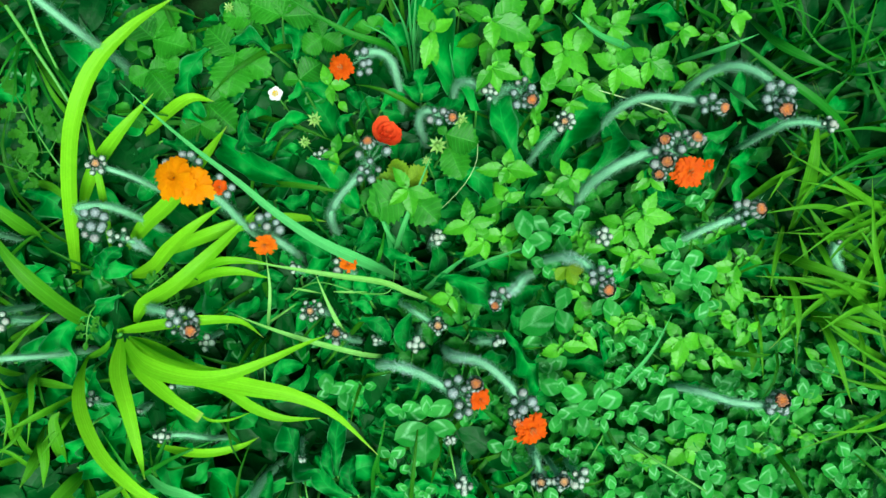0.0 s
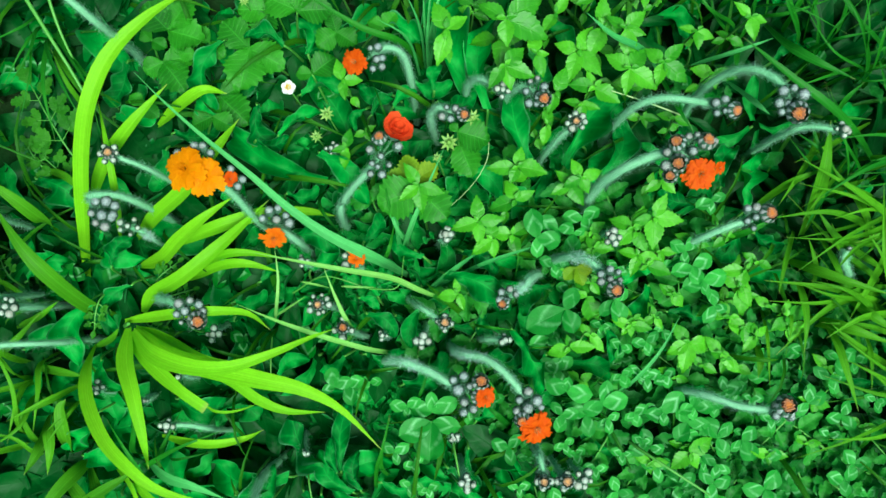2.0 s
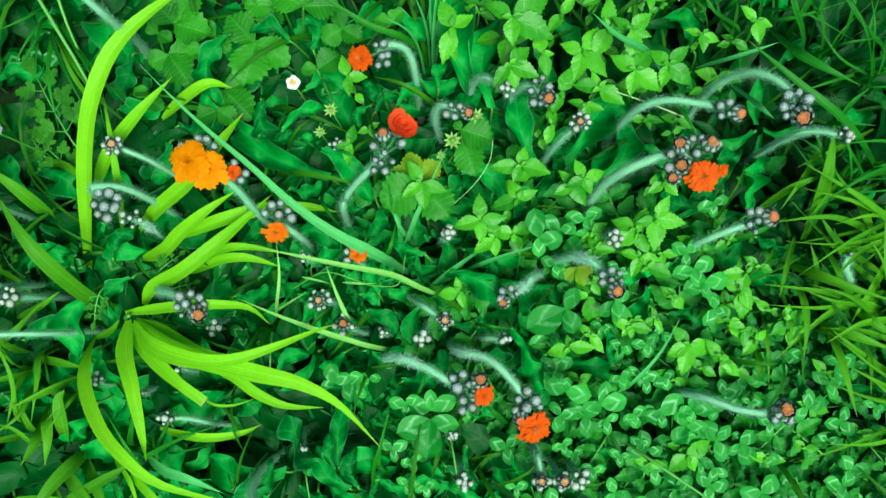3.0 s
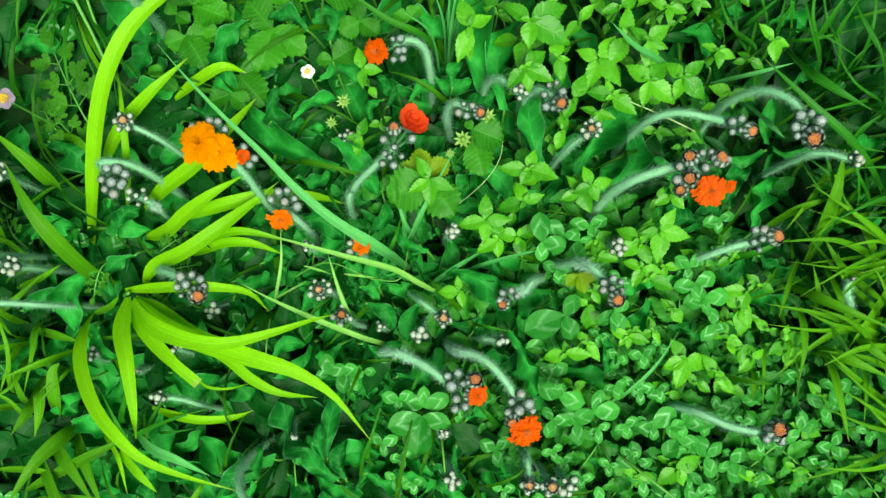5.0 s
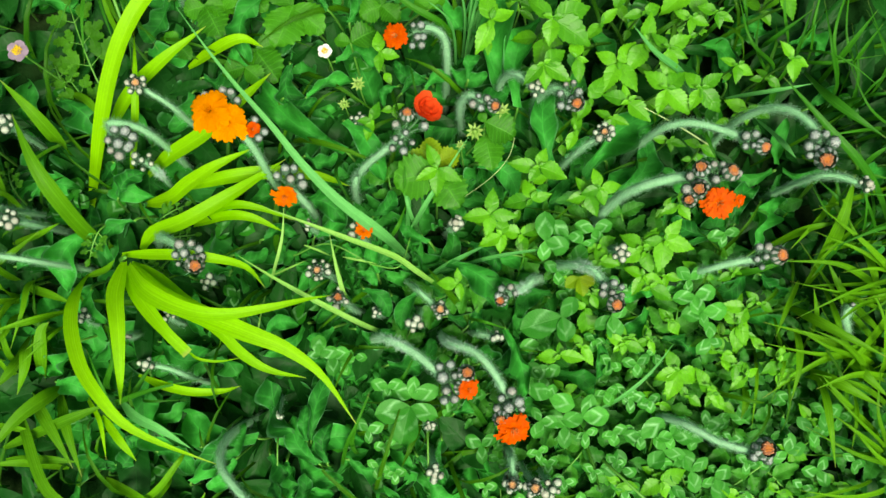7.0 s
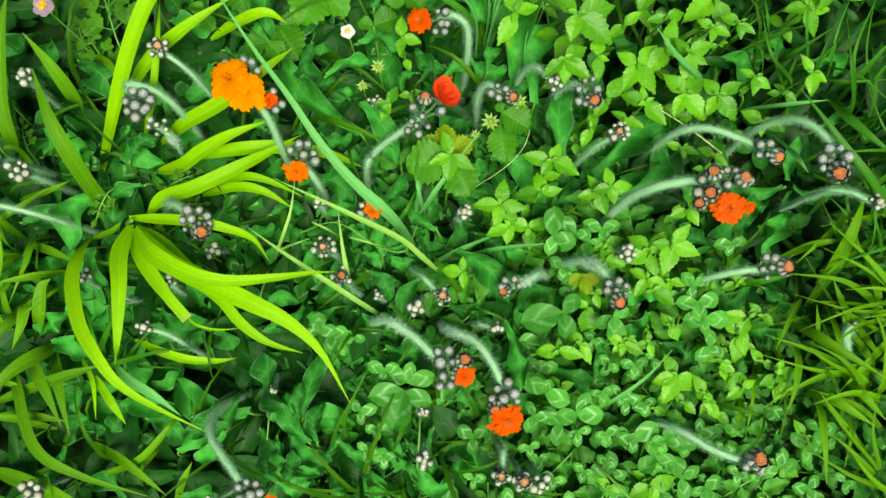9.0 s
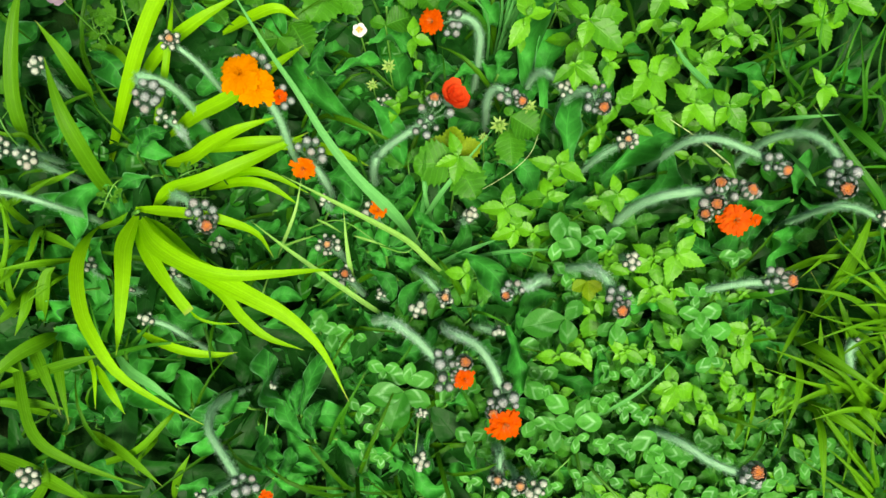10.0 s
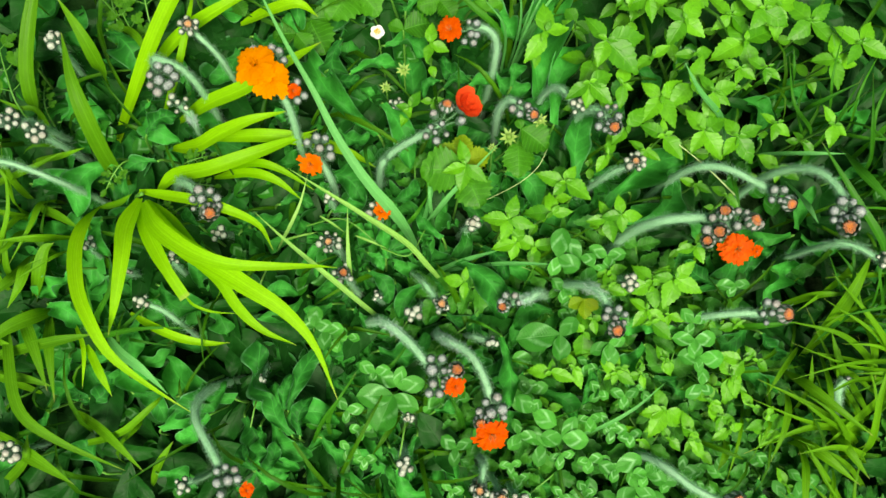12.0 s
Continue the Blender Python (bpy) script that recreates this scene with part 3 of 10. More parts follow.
# ---- the ground ----
def ground():
    """One sheet to the horizon, fine and uneven round the patch, coarse beyond."""
    rings = [0.0] + [0.03 * 1.0 * k for k in range(1, 24)] + [0.8, 1.0, 1.3, 1.8, 2.6, 4, 7, 12, 25, 60, 150, 400, 1200]
    sec = 48
    ps, uvs, faces = [(0, 0, GROUND)], [(0, 0)], []
    for r in rings[1:]:
        for j in range(sec):
            g = 2 * math.pi * j / sec
            x, y = r * math.cos(g), r * math.sin(g)
            z = 0.010 * noise.noise((x * 9, y * 9, 0)) + 0.004 * noise.noise((x * 40, y * 40, 3)) if r < 3 else 0.15 * noise.noise((x * 0.1, y * 0.1, 0)) * min(1, r / 60)
            ps.append((x, y, z - 0.004 + GROUND))
            uvs.append((x, y))
    for j in range(sec):
        faces.append((0, 1 + j, 1 + (j + 1) % sec))
    for i in range(len(rings) - 2):
        for j in range(sec):
            k = (j + 1) % sec
            a, b = 1 + i * sec, 1 + (i + 1) * sec
            faces.append((a + j, b + j, b + k, a + k))
    s = Shape()
    s.add(ps, faces, uvs)
    return tagged(new("ground", s.mesh("ground", M_SOIL)), "dark damp soil with moss under the plants", "ground", "", "structure")


ground()


# ---- kinds of plants ----
def hawkweed(label, stem, heads, hairs=320, thick=0.0016, wool=0.0):
    """An orange hawkweed: hairy stem along a curve, and heads given as kind, x, y, z from the stem's end, and radius; a tuft of wool part of the way up."""
    base = Vector(stem[0])
    rng = random.Random(round(base.x * 7919 + base.y * 104729, 3))
    ob = thing("orange_hawkweed", base, label, "wildflower", "hawkweeds in the meadow")
    pts = curve_points([Vector(q) - base for q in stem], 22)
    s, h = Shape(), Shape()
    tube(s, pts, thick * 1.5, thick * 1.25, 8)
    end = pts[-1]
    ways = []
    small = thick < 0.0013
    for kind, x, y, z, r, *tip in heads:
        foot = end + Vector((x, y, z))
        mid = end.lerp(foot, 0.5) + Vector((0, 0, -0.0015))
        back = pts[-3]
        tube(s, curve_points([back, mid, foot], 6), thick * 0.6, thick * 0.5, 5, 1)
        for _ in range(26):
            v = Vector((rng.gauss(0, 1), rng.gauss(0, 1), rng.gauss(0, 0.6))).normalized()
            hair(h, back.lerp(foot, rng.uniform(0.2, 1.0)) + v * thick * 0.3, v, rng.uniform(0.001, 0.0028), 0.00007, rng)
        ways.append((kind, foot, r, tip[0] if tip else {"y": 0.45, "r": 1.5, "o": 1.15, "s": 1.3, "a": 1.2}.get(kind, 0.9)))
    length = sum((pts[i + 1] - pts[i]).length for i in range(len(pts) - 1))
    for _ in range(int(4.2 * hairs * max(0.4, length / 0.08))):
        f = rng.random() ** 1.3 * (len(pts) - 1.001)
        i = int(f)
        q = pts[i].lerp(pts[i + 1], f - i)
        d = (pts[i + 1] - pts[i]).normalized()
        v = Vector((rng.gauss(0, 1), rng.gauss(0, 1), rng.gauss(0, 1)))
        v = (v - d * v.dot(d)).normalized()
        hair(h, q + v * thick * 1.1, v + d * rng.uniform(-0.7, 0.9), 0.001 + 0.0034 * rng.random() ** 1.9, 0.00007, rng)
    if wool:
        white = Shape()
        for _ in range(420):
            f = min(0.98, max(0.02, wool + rng.gauss(0, 0.07))) * (len(pts) - 1)
            i = int(f)
            v = Vector((rng.gauss(0, 1), rng.gauss(0, 1), rng.gauss(0.3, 1))).normalized()
            hair(white, pts[i].lerp(pts[i + 1], f - i) + v * thick, v, 0.0010 + 0.0038 * rng.random() ** 1.5, 0.00018, rng)
        part("wool", white.mesh("wool", M_WOOL), ob, None, "tuft of white wool")
    part("stem", s.mesh("stem", M_STEM, M_PEDICEL), ob, None, "pale green hairy stem")
    part("hair_coat", h.mesh("hair_coat", M_HAIR), ob, None, "long pale hairs")
    for kind, foot, r, tip in ways:
        out = (foot - end)
        out.z = 0
        lean = out.normalized() * min(0.5, out.length / 0.012) if out.length > 0.0005 else Vector()
        axis = (Vector((0, 0, 1)) + lean * tip + Vector((rng.uniform(-0.15, 0.15), rng.uniform(-0.15, 0.15), 0))).normalized()
        turn = axis.to_track_quat("Z", "Y").to_matrix().to_4x4() @ pose(0, 0, 0, 0, 0, rng.uniform(0, 360))
        m = Matrix.Translation(foot) @ turn @ Matrix.Diagonal((r, r, r, 1))
        if kind == "b":
            m = m @ Matrix.Diagonal((rng.uniform(0.65, 1.15) if small else rng.uniform(0.7, 1.12),) * 3 + (1,))
            part("bud", rng.choice(BUDS[small]), ob, m)
        elif kind == "h":
            m = m @ Matrix.Diagonal((1.2, 1.2, 1.2, 1) if small else (1.32, 1.32, 1.25, 1))
            tan = small and rng.random() < 0.75
            part("opening_bud", OPENING[tan], ob, m, "bud opening with a tan heart" if tan else "bud opening with an orange-red heart")
        else:
            rays, cup = rng.choice(FLOWERS[kind])
            head = part("flower_head", rays, ob, m, {"o": "open orange flower head", "y": "open yellow-orange flower head", "r": "half-open red-orange flower head", "s": "small half-open orange flower head", "a": "small half-open amber flower head"}[kind])
            part("involucre", cup, head, None, "dark hairy cup of bracts")
    return ob


def bud_ring(n, r, size, seed, heart=True):
    """Heads of a small cluster: a heart and buds round it."""
    rng = random.Random(seed)
    heads = [("h" if heart else "b", 0, 0, 0.003, size * 1.05)]
    for k in range(n):
        g = 6.283 * k / n + rng.uniform(-0.25, 0.25)
        heads.append(("b", r * math.cos(g), r * math.sin(g), rng.uniform(0, 0.003), size * rng.uniform(0.75, 1.05)))
    return heads


def shoot(x, y, z, leaves):
    """A leafy shoot seen from above: each large leaf as its yaw in degrees and its length; a small pair at the tip, an older pair below."""
    rng = random.Random(round(x * 7919 + y * 104729, 3))
    ob = thing("leafy_shoot", (x, y, 0), "bright green shoot with crossed pairs of toothed leaves", "plant", "leafy shoots")
    top = Vector((0, 0, z))
    foot = Vector((rng.uniform(-0.01, 0.01), rng.uniform(-0.01, 0.01), GROUND))
    s = Shape()
    pts = curve_points([foot, foot.lerp(top, 0.55) + Vector((0, 0, 0.004)), top], 8)
    tube(s, pts, 0.0009, 0.0006, 6)
    part("stem", s.mesh("stem", M_STALK), ob)
    big = max(length for _, length in leaves)
    for yaw, length in leaves:
        part("leaf", rng.choice(SHOOT), ob, turned(top + Vector((0, 0, rng.uniform(-0.003, 0))), radians(yaw) + rng.uniform(-0.06, 0.06), rng.uniform(-0.12, 0.22), length * 1.25, rng.uniform(-0.3, 0.3)))
    side = radians(leaves[0][0]) + rng.uniform(0.5, 1.0)
    for k in (0, 1):
        part("leaf", rng.choice(SHOOT), ob, turned(top + Vector((0, 0, 0.002)), side + k * math.pi, 0.35, big * (0.30 if len(leaves) > 3 else 0.40)))
    if z > 0.045:
        low = pts[0].lerp(pts[-1], 0.58)
        for k in (0, 1):
            part("leaf", rng.choice(SHOOT), ob, turned(low, side + k * math.pi + rng.uniform(-0.2, 0.2), rng.uniform(-0.1, 0.2), big * rng.uniform(0.7, 0.9), rng.uniform(-0.3, 0.3)))
    return ob


def clover(x, y, z, leaflets):
    """A clover leaf on a thin stalk: each leaflet as its yaw in degrees and its length."""
    rng = random.Random(round(x * 7919 + y * 104729, 3))
    ob = thing("clover_leaf", (x, y, 0), "green clover leaf with pale chevrons on a thin stalk", "plant", "clover leaves")
    s = Shape()
    top = Vector((0, 0, z))
    foot = Vector((rng.uniform(-0.015, 0.015), rng.uniform(-0.015, 0.015), GROUND))
    tube(s, curve_points([foot, foot.lerp(top, 0.6) + Vector((0, 0, 0.004)), top], 7), 0.0006, 0.0005, 5)
    part("stalk", s.mesh("stalk", M_STALK), ob)
    for yaw, length in leaflets:
        part("leaflet", rng.choice(CLOVER), ob, turned(top, radians(yaw), rng.uniform(-0.08, 0.28), length * 1.10, rng.uniform(-0.3, 0.3)))
    return ob


def strawberry_leaf(x, y, z, leaflets, yellow=False):
    """A toothed leaf on a thin stalk: each leaflet as its yaw in degrees and its length."""
    rng = random.Random(round(x * 7919 + y * 104729, 3))
    label = "yellowing toothed strawberry leaf on a thin stalk" if yellow else "green toothed wild strawberry leaf with folded leaflets"
    ob = thing("strawberry_leaf", (x, y, 0), label, "plant", "strawberry leaves")
    s = Shape()
    top = Vector((0, 0, z))
    base = Vector((rng.uniform(-0.03, 0.03), rng.uniform(-0.03, 0.0), GROUND))
    tube(s, curve_points([base, base.lerp(top, 0.55) + Vector((0, 0, 0.006)), top], 9), 0.0009, 0.0007, 6)
    part("stalk", s.mesh("stalk", M_STALK), ob)
    for yaw, length in leaflets:
        part("leaflet", rng.choice(STRAW_YELLOW if yellow else STRAW), ob, turned(top, radians(yaw), rng.uniform(0.0, 0.2), length * 1.12, rng.uniform(-0.25, 0.25)))
    return ob


def rosette(x, y, leaves, z=-0.015):
    """A rosette of lance-shaped hairy leaves: each leaf as yaw, tilt and length, all in degrees and metres."""
    rng = random.Random(round(x * 7919 + y * 104729, 3))
    ob = thing("hawkweed_rosette", (x, y, 0), "dark bluish green rosette of wavy lance-shaped leaves", "plant", "leaf rosettes")
    s = Shape()
    tube(s, [Vector((0, 0, GROUND - 0.004)), Vector((0, 0, z + 0.004))], 0.004, 0.003, 8)
    part("crown", s.mesh("crown", M_STALK), ob)
    for yaw, tilt, length in leaves:
        part("leaf", rng.choice(ROSETTE), ob, turned((0, 0, z + rng.uniform(0, 0.006)), radians(yaw), radians(tilt * 0.5), length, rng.uniform(-0.4, 0.4)))
    return ob


def broad_leaf(x, y, z, yaw, length, width):
    """A single broad dark wavy leaf on a short stalk."""
    rng = random.Random(round(x * 7919 + y * 104729, 3))
    ob = thing("broad_leaf", (x, y, 0), "dark green wavy hawkweed leaf low in the meadow", "plant", "broad leaves")
    s = Shape()
    g = radians(yaw)
    tube(s, curve_points([Vector((-0.012 * math.cos(g), -0.012 * math.sin(g), GROUND)), Vector((-0.004 * math.cos(g), -0.004 * math.sin(g), z * 0.7)), Vector((0, 0, z))], 6), 0.001, 0.0008, 6)
    part("stalk", s.mesh("stalk", M_STALK), ob)
    turn = Matrix.Translation((0, 0, z)) @ Euler((rng.uniform(-0.25, 0.25), rng.uniform(-0.1, 0.1), g), "XYZ").to_matrix().to_4x4()
    part("leaf", rng.choice(BROAD), ob, turn @ Matrix.Diagonal((length * 1.15, min(width * 1.05, 0.56 * length) / 0.4, length * 1.15, 1)))
    return ob


def small_herb(x, y, z, leaves, size):
    """A low herb: a few curling wavy leaves spreading from one root."""
    rng = random.Random(round(x * 7919 + y * 104729, 3))
    ob = thing("low_herb", (x, y, 0), "low green herb with small curling wavy leaves", "plant", "low herbs")
    s = Shape()
    tube(s, [Vector((0, 0, GROUND)), Vector((0, 0, z))], 0.0014, 0.001, 6)
    part("stem", s.mesh("stem", M_STALK), ob)
    first = rng.uniform(0, 6.283)
    for k in range(leaves):
        g = first + 6.283 * k / leaves + rng.uniform(-0.4, 0.4)
        at = Vector((0.004 * math.cos(g), 0.004 * math.sin(g), z + rng.uniform(-0.006, 0.006)))
        part("leaf", rng.choice(HERB), ob, turned(at, g, rng.uniform(-0.2, 0.6), size * rng.uniform(0.7, 1.2), rng.uniform(-0.5, 0.5)))
    return ob


def creeping_herb(x, y, z, yaw, pairs, size):
    """A creeping stem with small toothed leaves along it."""
    rng = random.Random(round(x * 7919 + y * 104729, 3))
    ob = thing("creeping_herb", (x, y, 0), "creeping stem with small crumpled toothed leaves", "plant", "creeping herbs")
    d = Vector((math.cos(radians(yaw)), math.sin(radians(yaw)), 0))
    pts = curve_points([Vector((0, 0, GROUND)), d * 0.008 + Vector((0, 0, z)), d * 0.022 + Vector((0, 0, z + 0.004)), d * 0.04 + Vector((0, 0, z))], 12)
    s = Shape()
    tube(s, pts, 0.0008, 0.0005, 5)
    part("stem", s.mesh("stem", M_STALK), ob)
    for k in range(pairs):
        q = pts[4 + int(8 * k / max(1, pairs - 1))]
        for e in (-1, 1):
            part("leaf", rng.choice(CREEP), ob, turned(q, radians(yaw) + e * rng.uniform(0.7, 1.4), rng.uniform(-0.2, 0.5), size * rng.uniform(0.8, 1.2), rng.uniform(-0.5, 0.5)))
    return ob


def parsley(x, y, z, yaw, length=0.09):
    """A divided, lacy leaf: a rachis with pairs of lobed pinnae, each with smaller ones."""
    rng = random.Random(round(x * 7919 + y * 104729, 3))
    ob = thing("parsley_leaf", (x, y, 0), "yellow-green lacy divided leaf of a wild parsley", "plant", "parsley leaves")
    g = radians(yaw)
    d, t = Vector((math.cos(g), math.sin(g), 0)), Vector((-math.sin(g), math.cos(g), 0))
    a, b = Vector((0, 0, z)), d * length + Vector((0, 0, z + 0.004))
    s = Shape()
    pts = curve_points([Vector((-0.02 * d.x, -0.02 * d.y, GROUND)), a, a.lerp(b, 0.5) + Vector((0, 0, 0.006)), b], 12)
    tube(s, pts, 0.0008, 0.0004, 5)
    for k in range(3):
        f = 0.25 + 0.26 * k
        q = a.lerp(b, f) + Vector((0, 0, 0.005))
        arm = length * 0.50 * (1 - f * 0.55)
        for e in (-1, 1):
            w = (d * 0.6 + t * e).normalized()
            tube(s, [q, q + w * arm * 0.4], 0.0004, 0.0003, 4)
            ga = math.atan2(w.y, w.x)
            for turn, start, size in ((0, 0.42, 0.62), (0.8, 0.30, 0.46), (-0.8, 0.30, 0.46)):
                part("pinna", rng.choice(PINNA), ob, turned(q + w * arm * start, ga + turn + rng.uniform(-0.15, 0.15), rng.uniform(-0.05, 0.25), arm * size * rng.uniform(0.85, 1.1)))
    part("pinna", rng.choice(PINNA), ob, turned(b, g, 0.1, length * 0.26))
    part("rachis", s.mesh("rachis", M_STALK), ob)
    return ob


def tuft(name, at, label, blades, mat, group="grass tufts"):
    """A grass tuft; each blade as its curve, its width, how far it is turned on edge, its twist and where it is cut."""
    ob = thing(name, at, label, "grass", group)
    o = Vector(at)
    for ctrl, width, face, twist, cut, *ends in blades:
        s = Shape()
        blade_shape(s, [Vector(q) - o for q in ctrl], width, 20, face, 0.22, ends[0] if ends else 0.45, None, twist, cut, ends[1] if len(ends) > 1 else 1.6)
        part("blade", s.mesh("blade", mat), ob)
    return ob


def stalk(name, ctrl, r, mat, label):
    o = Vector(ctrl[0])
    s = Shape()
    tube(s, curve_points([Vector(q) - o for q in ctrl], 14), r, r * 0.6, 6)
    ob = new(name, s.mesh(name, mat))
    ob.location = o
    return tagged(ob, label, "grass", "stalks")


def five_petal_flower(x, y, z, size, mat, label, foot):
    """A small five-petalled flower with a yellow heart, on a thin stalk."""
    ob = thing("strawberry_flower", (x, y, 0), label, "wildflower", "small white flowers")
    top = Vector((0, 0, z))
    s = Shape()
    base = Vector((foot[0], foot[1], GROUND))
    tube(s, curve_points([base, base.lerp(top, 0.6), top], 8), 0.0007, 0.0006, 6)
    part("stalk", s.mesh("stalk", M_STALK), ob)
    petal = leaf_mesh("petal", mat, width=0.92, nu=8, nv=3, peak=0.62, power=0.55, fold=-0.1, droop=0.08, wave=0.03, seed=5)
    for k in range(5):
        part("petal", petal, ob, turned(top + Vector((0, 0, 0.0008)), k * 1.2566 + 0.3, 0.16, size * 0.5))
    sepal = leaf_mesh("sepal", M_CALYX, width=0.36, nu=6, nv=1, peak=0.4, fold=0.2, droop=0.1, seed=6)
    for k in range(5):
        part("sepal", sepal, ob, turned(top, k * 1.2566 + 0.93, 0.0, size * 0.46))
    c = Shape()
    n = 30
    for k in range(n):
        g, rr = k * 2.39996, size * 0.15 * math.sqrt(k / n)
        hair(c, top + Vector((rr * math.cos(g) * 1.25, rr * math.sin(g) * 1.25, 0.0016)), Vector((0.3 * math.cos(g), 0.3 * math.sin(g), 1)), size * 0.16, size * 0.034, random.Random(k))
    part("flower_heart", c.mesh("flower_heart", M_STAMEN), ob, None, "yellow heart of stamens")
    return ob


def calyx(x, y, z, size, yaw, foot):
    """A strawberry calyx past flowering: a star of pale green sepals round a small fruit."""
    ob = thing("strawberry_calyx", (x, y, 0), "pale green star-shaped strawberry calyx past flowering", "plant", "strawberry calyxes")
    top = Vector((0, 0, z))
    s = Shape()
    base = Vector((foot[0], foot[1], GROUND))
    tube(s, curve_points([base, base.lerp(top, 0.6), top], 8), 0.0006, 0.0005, 6)
    part("stalk", s.mesh("stalk", M_STALK), ob)
    sepal = leaf_mesh("sepal", M_CALYX, width=0.34, nu=7, nv=1, peak=0.35, fold=0.3, droop=-0.1, seed=7)
    for k in range(9):
        part("sepal", sepal, ob, turned(top, radians(yaw) + k * 0.698, 0.25 if k % 2 else 0.05, size * (0.5 if k % 2 else 0.42)))
    c = Shape()
    pts = [top + Vector((0, 0, size * 0.22 * i / 4)) for i in range(5)]
    tube(c, pts, size * 0.16, size * 0.06, 8)
    for k in range(24):
        g, zz = k * 2.39996, (k % 6) / 6
        hair(c, top + Vector((0.13 * size * math.cos(g), 0.13 * size * math.sin(g), size * 0.2 * zz)), Vector((math.cos(g), math.sin(g), 0.8)), size * 0.08, size * 0.02, random.Random(k))
    part("fruit", c.mesh("fruit", M_CALYX), ob)
    return ob


# ---- orange hawkweeds ----
hawkweed("orange hawkweed with wide open yellow-orange flowers and grey buds", [(-0.1245, 0.0557, -0.0300), (-0.1286, 0.0630, 0.0400), (-0.1381, 0.0767, 0.0750), (-0.1543, 0.0890, 0.0840)], [("y", -0.0072, -0.0003, 0.0060, 0.0132), ("y", 0.0030, -0.0034, 0.0050, 0.0118), ("s", 0.0153, -0.0036, 0.0040, 0.0053), ("b", -0.0149, 0.0088, 0.0040, 0.0030), ("b", -0.0101, 0.0122, 0.0040, 0.0023), ("b", -0.0054, 0.0137, 0.0040, 0.0026), ("b", -0.0008, 0.0138, 0.0040, 0.0028), ("b", 0.0030, 0.0108, 0.0040, 0.0023), ("b", 0.0163, 0.0024, 0.0040, 0.0022), ("b", 0.0234, -0.0035, 0.0040, 0.0027), ("b", 0.0210, -0.0078, 0.0040, 0.0026)], thick=0.0017)
hawkweed("orange hawkweed with a small ring of grey buds", [(-0.1822, 0.0806, -0.0300), (-0.1911, 0.0884, 0.0450), (-0.2001, 0.0931, 0.0700), (-0.2167, 0.0979, 0.0800)], bud_ring(6, 0.0046, 0.0024, 2, True), hairs=200, thick=0.0012)
hawkweed("drooping hairy hawkweed with a large cluster of grey buds", [(-0.1935, 0.0580, -0.0300), (-0.2000, 0.0680, 0.0500), (-0.2120, 0.0726, 0.0750), (-0.2281, 0.0710, 0.0800), (-0.2273, 0.0655, 0.0720)], [("b", 0.0017, 0.0019, 0.0040, 0.0028), ("b", 0.0084, 0.0027, 0.0040, 0.0033), ("b", 0.0137, 0.0000, 0.0040, 0.0029), ("b", -0.0001, -0.0043, 0.0040, 0.0029), ("b", 0.0061, -0.0049, 0.0040, 0.0036), ("b", 0.0116, -0.0065, 0.0040, 0.0032), ("b", 0.0030, -0.0103, 0.0040, 0.0029), ("b", 0.0090, -0.0119, 0.0040, 0.0032), ("b", 0.0133, -0.0050, 0.0040, 0.0025)], hairs=420)
hawkweed("short hawkweed with five pale buds", [(-0.2028, 0.0395, -0.0300), (-0.2018, 0.0482, 0.0300), (-0.2048, 0.0520, 0.0450), (-0.2115, 0.0545, 0.0500)], bud_ring(5, 0.0049, 0.0025, 4, False), hairs=200, thick=0.0012, wool=0.5)
hawkweed("orange hawkweed with one flower and dark buds", [(-0.0956, 0.0403, -0.0300), (-0.0992, 0.0490, 0.0300), (-0.1075, 0.0554, 0.0500), (-0.1152, 0.0598, 0.0540)], [("a", 0.0007, -0.0048, 0.0020, 0.0085, 1.9), ("b", -0.0052, 0.0030, 0.0040, 0.0026), ("b", -0.0019, 0.0075, 0.0040, 0.0030), ("b", 0.0027, 0.0095, 0.0040, 0.0027), ("b", 0.0079, 0.0060, 0.0040, 0.0024), ("b", 0.0097, 0.0012, 0.0040, 0.0030), ("b", 0.0023, 0.0032, 0.0040, 0.0031)])
hawkweed("short hawkweed with a small half-hidden orange flower", [(-0.0508, 0.0294, -0.0300), (-0.0563, 0.0347, 0.0300), (-0.0597, 0.0379, 0.0650)], [("a", 0.0014, 0.0013, 0.0040, 0.0060), ("b", -0.0047, 0.0033, 0.0040, 0.0026), ("b", -0.0015, 0.0045, 0.0040, 0.0021), ("b", -0.0034, -0.0018, 0.0040, 0.0026)], hairs=200, thick=0.0012)
hawkweed("short hawkweed with a ring of pale buds round an orange heart", [(-0.0703, 0.0047, -0.0300), (-0.0754, 0.0081, 0.0400), (-0.0810, 0.0099, 0.0600)], bud_ring(8, 0.0052, 0.0022, 7, True), hairs=200, thick=0.0012)
hawkweed("short hawkweed with a few pale buds", [(-0.0495, -0.0149, -0.0300), (-0.0578, -0.0092, 0.0400), (-0.0649, -0.0053, 0.0550)], bud_ring(4, 0.0048, 0.0025, 8, True), hairs=200, thick=0.0012)
hawkweed("tiny hawkweed with green buds", [(-0.0335, -0.0104, -0.0300), (-0.0376, -0.0099, 0.0300), (-0.0400, -0.0092, 0.0450)], bud_ring(3, 0.0023, 0.0016, 9, False), hairs=200, thick=0.0012)
hawkweed("short hawkweed with four white buds", [(-0.0118, 0.0062, -0.0300), (-0.0120, -0.0027, 0.0300), (-0.0133, -0.0110, 0.0550)], bud_ring(4, 0.0030, 0.0025, 10, False), hairs=200, thick=0.0012)
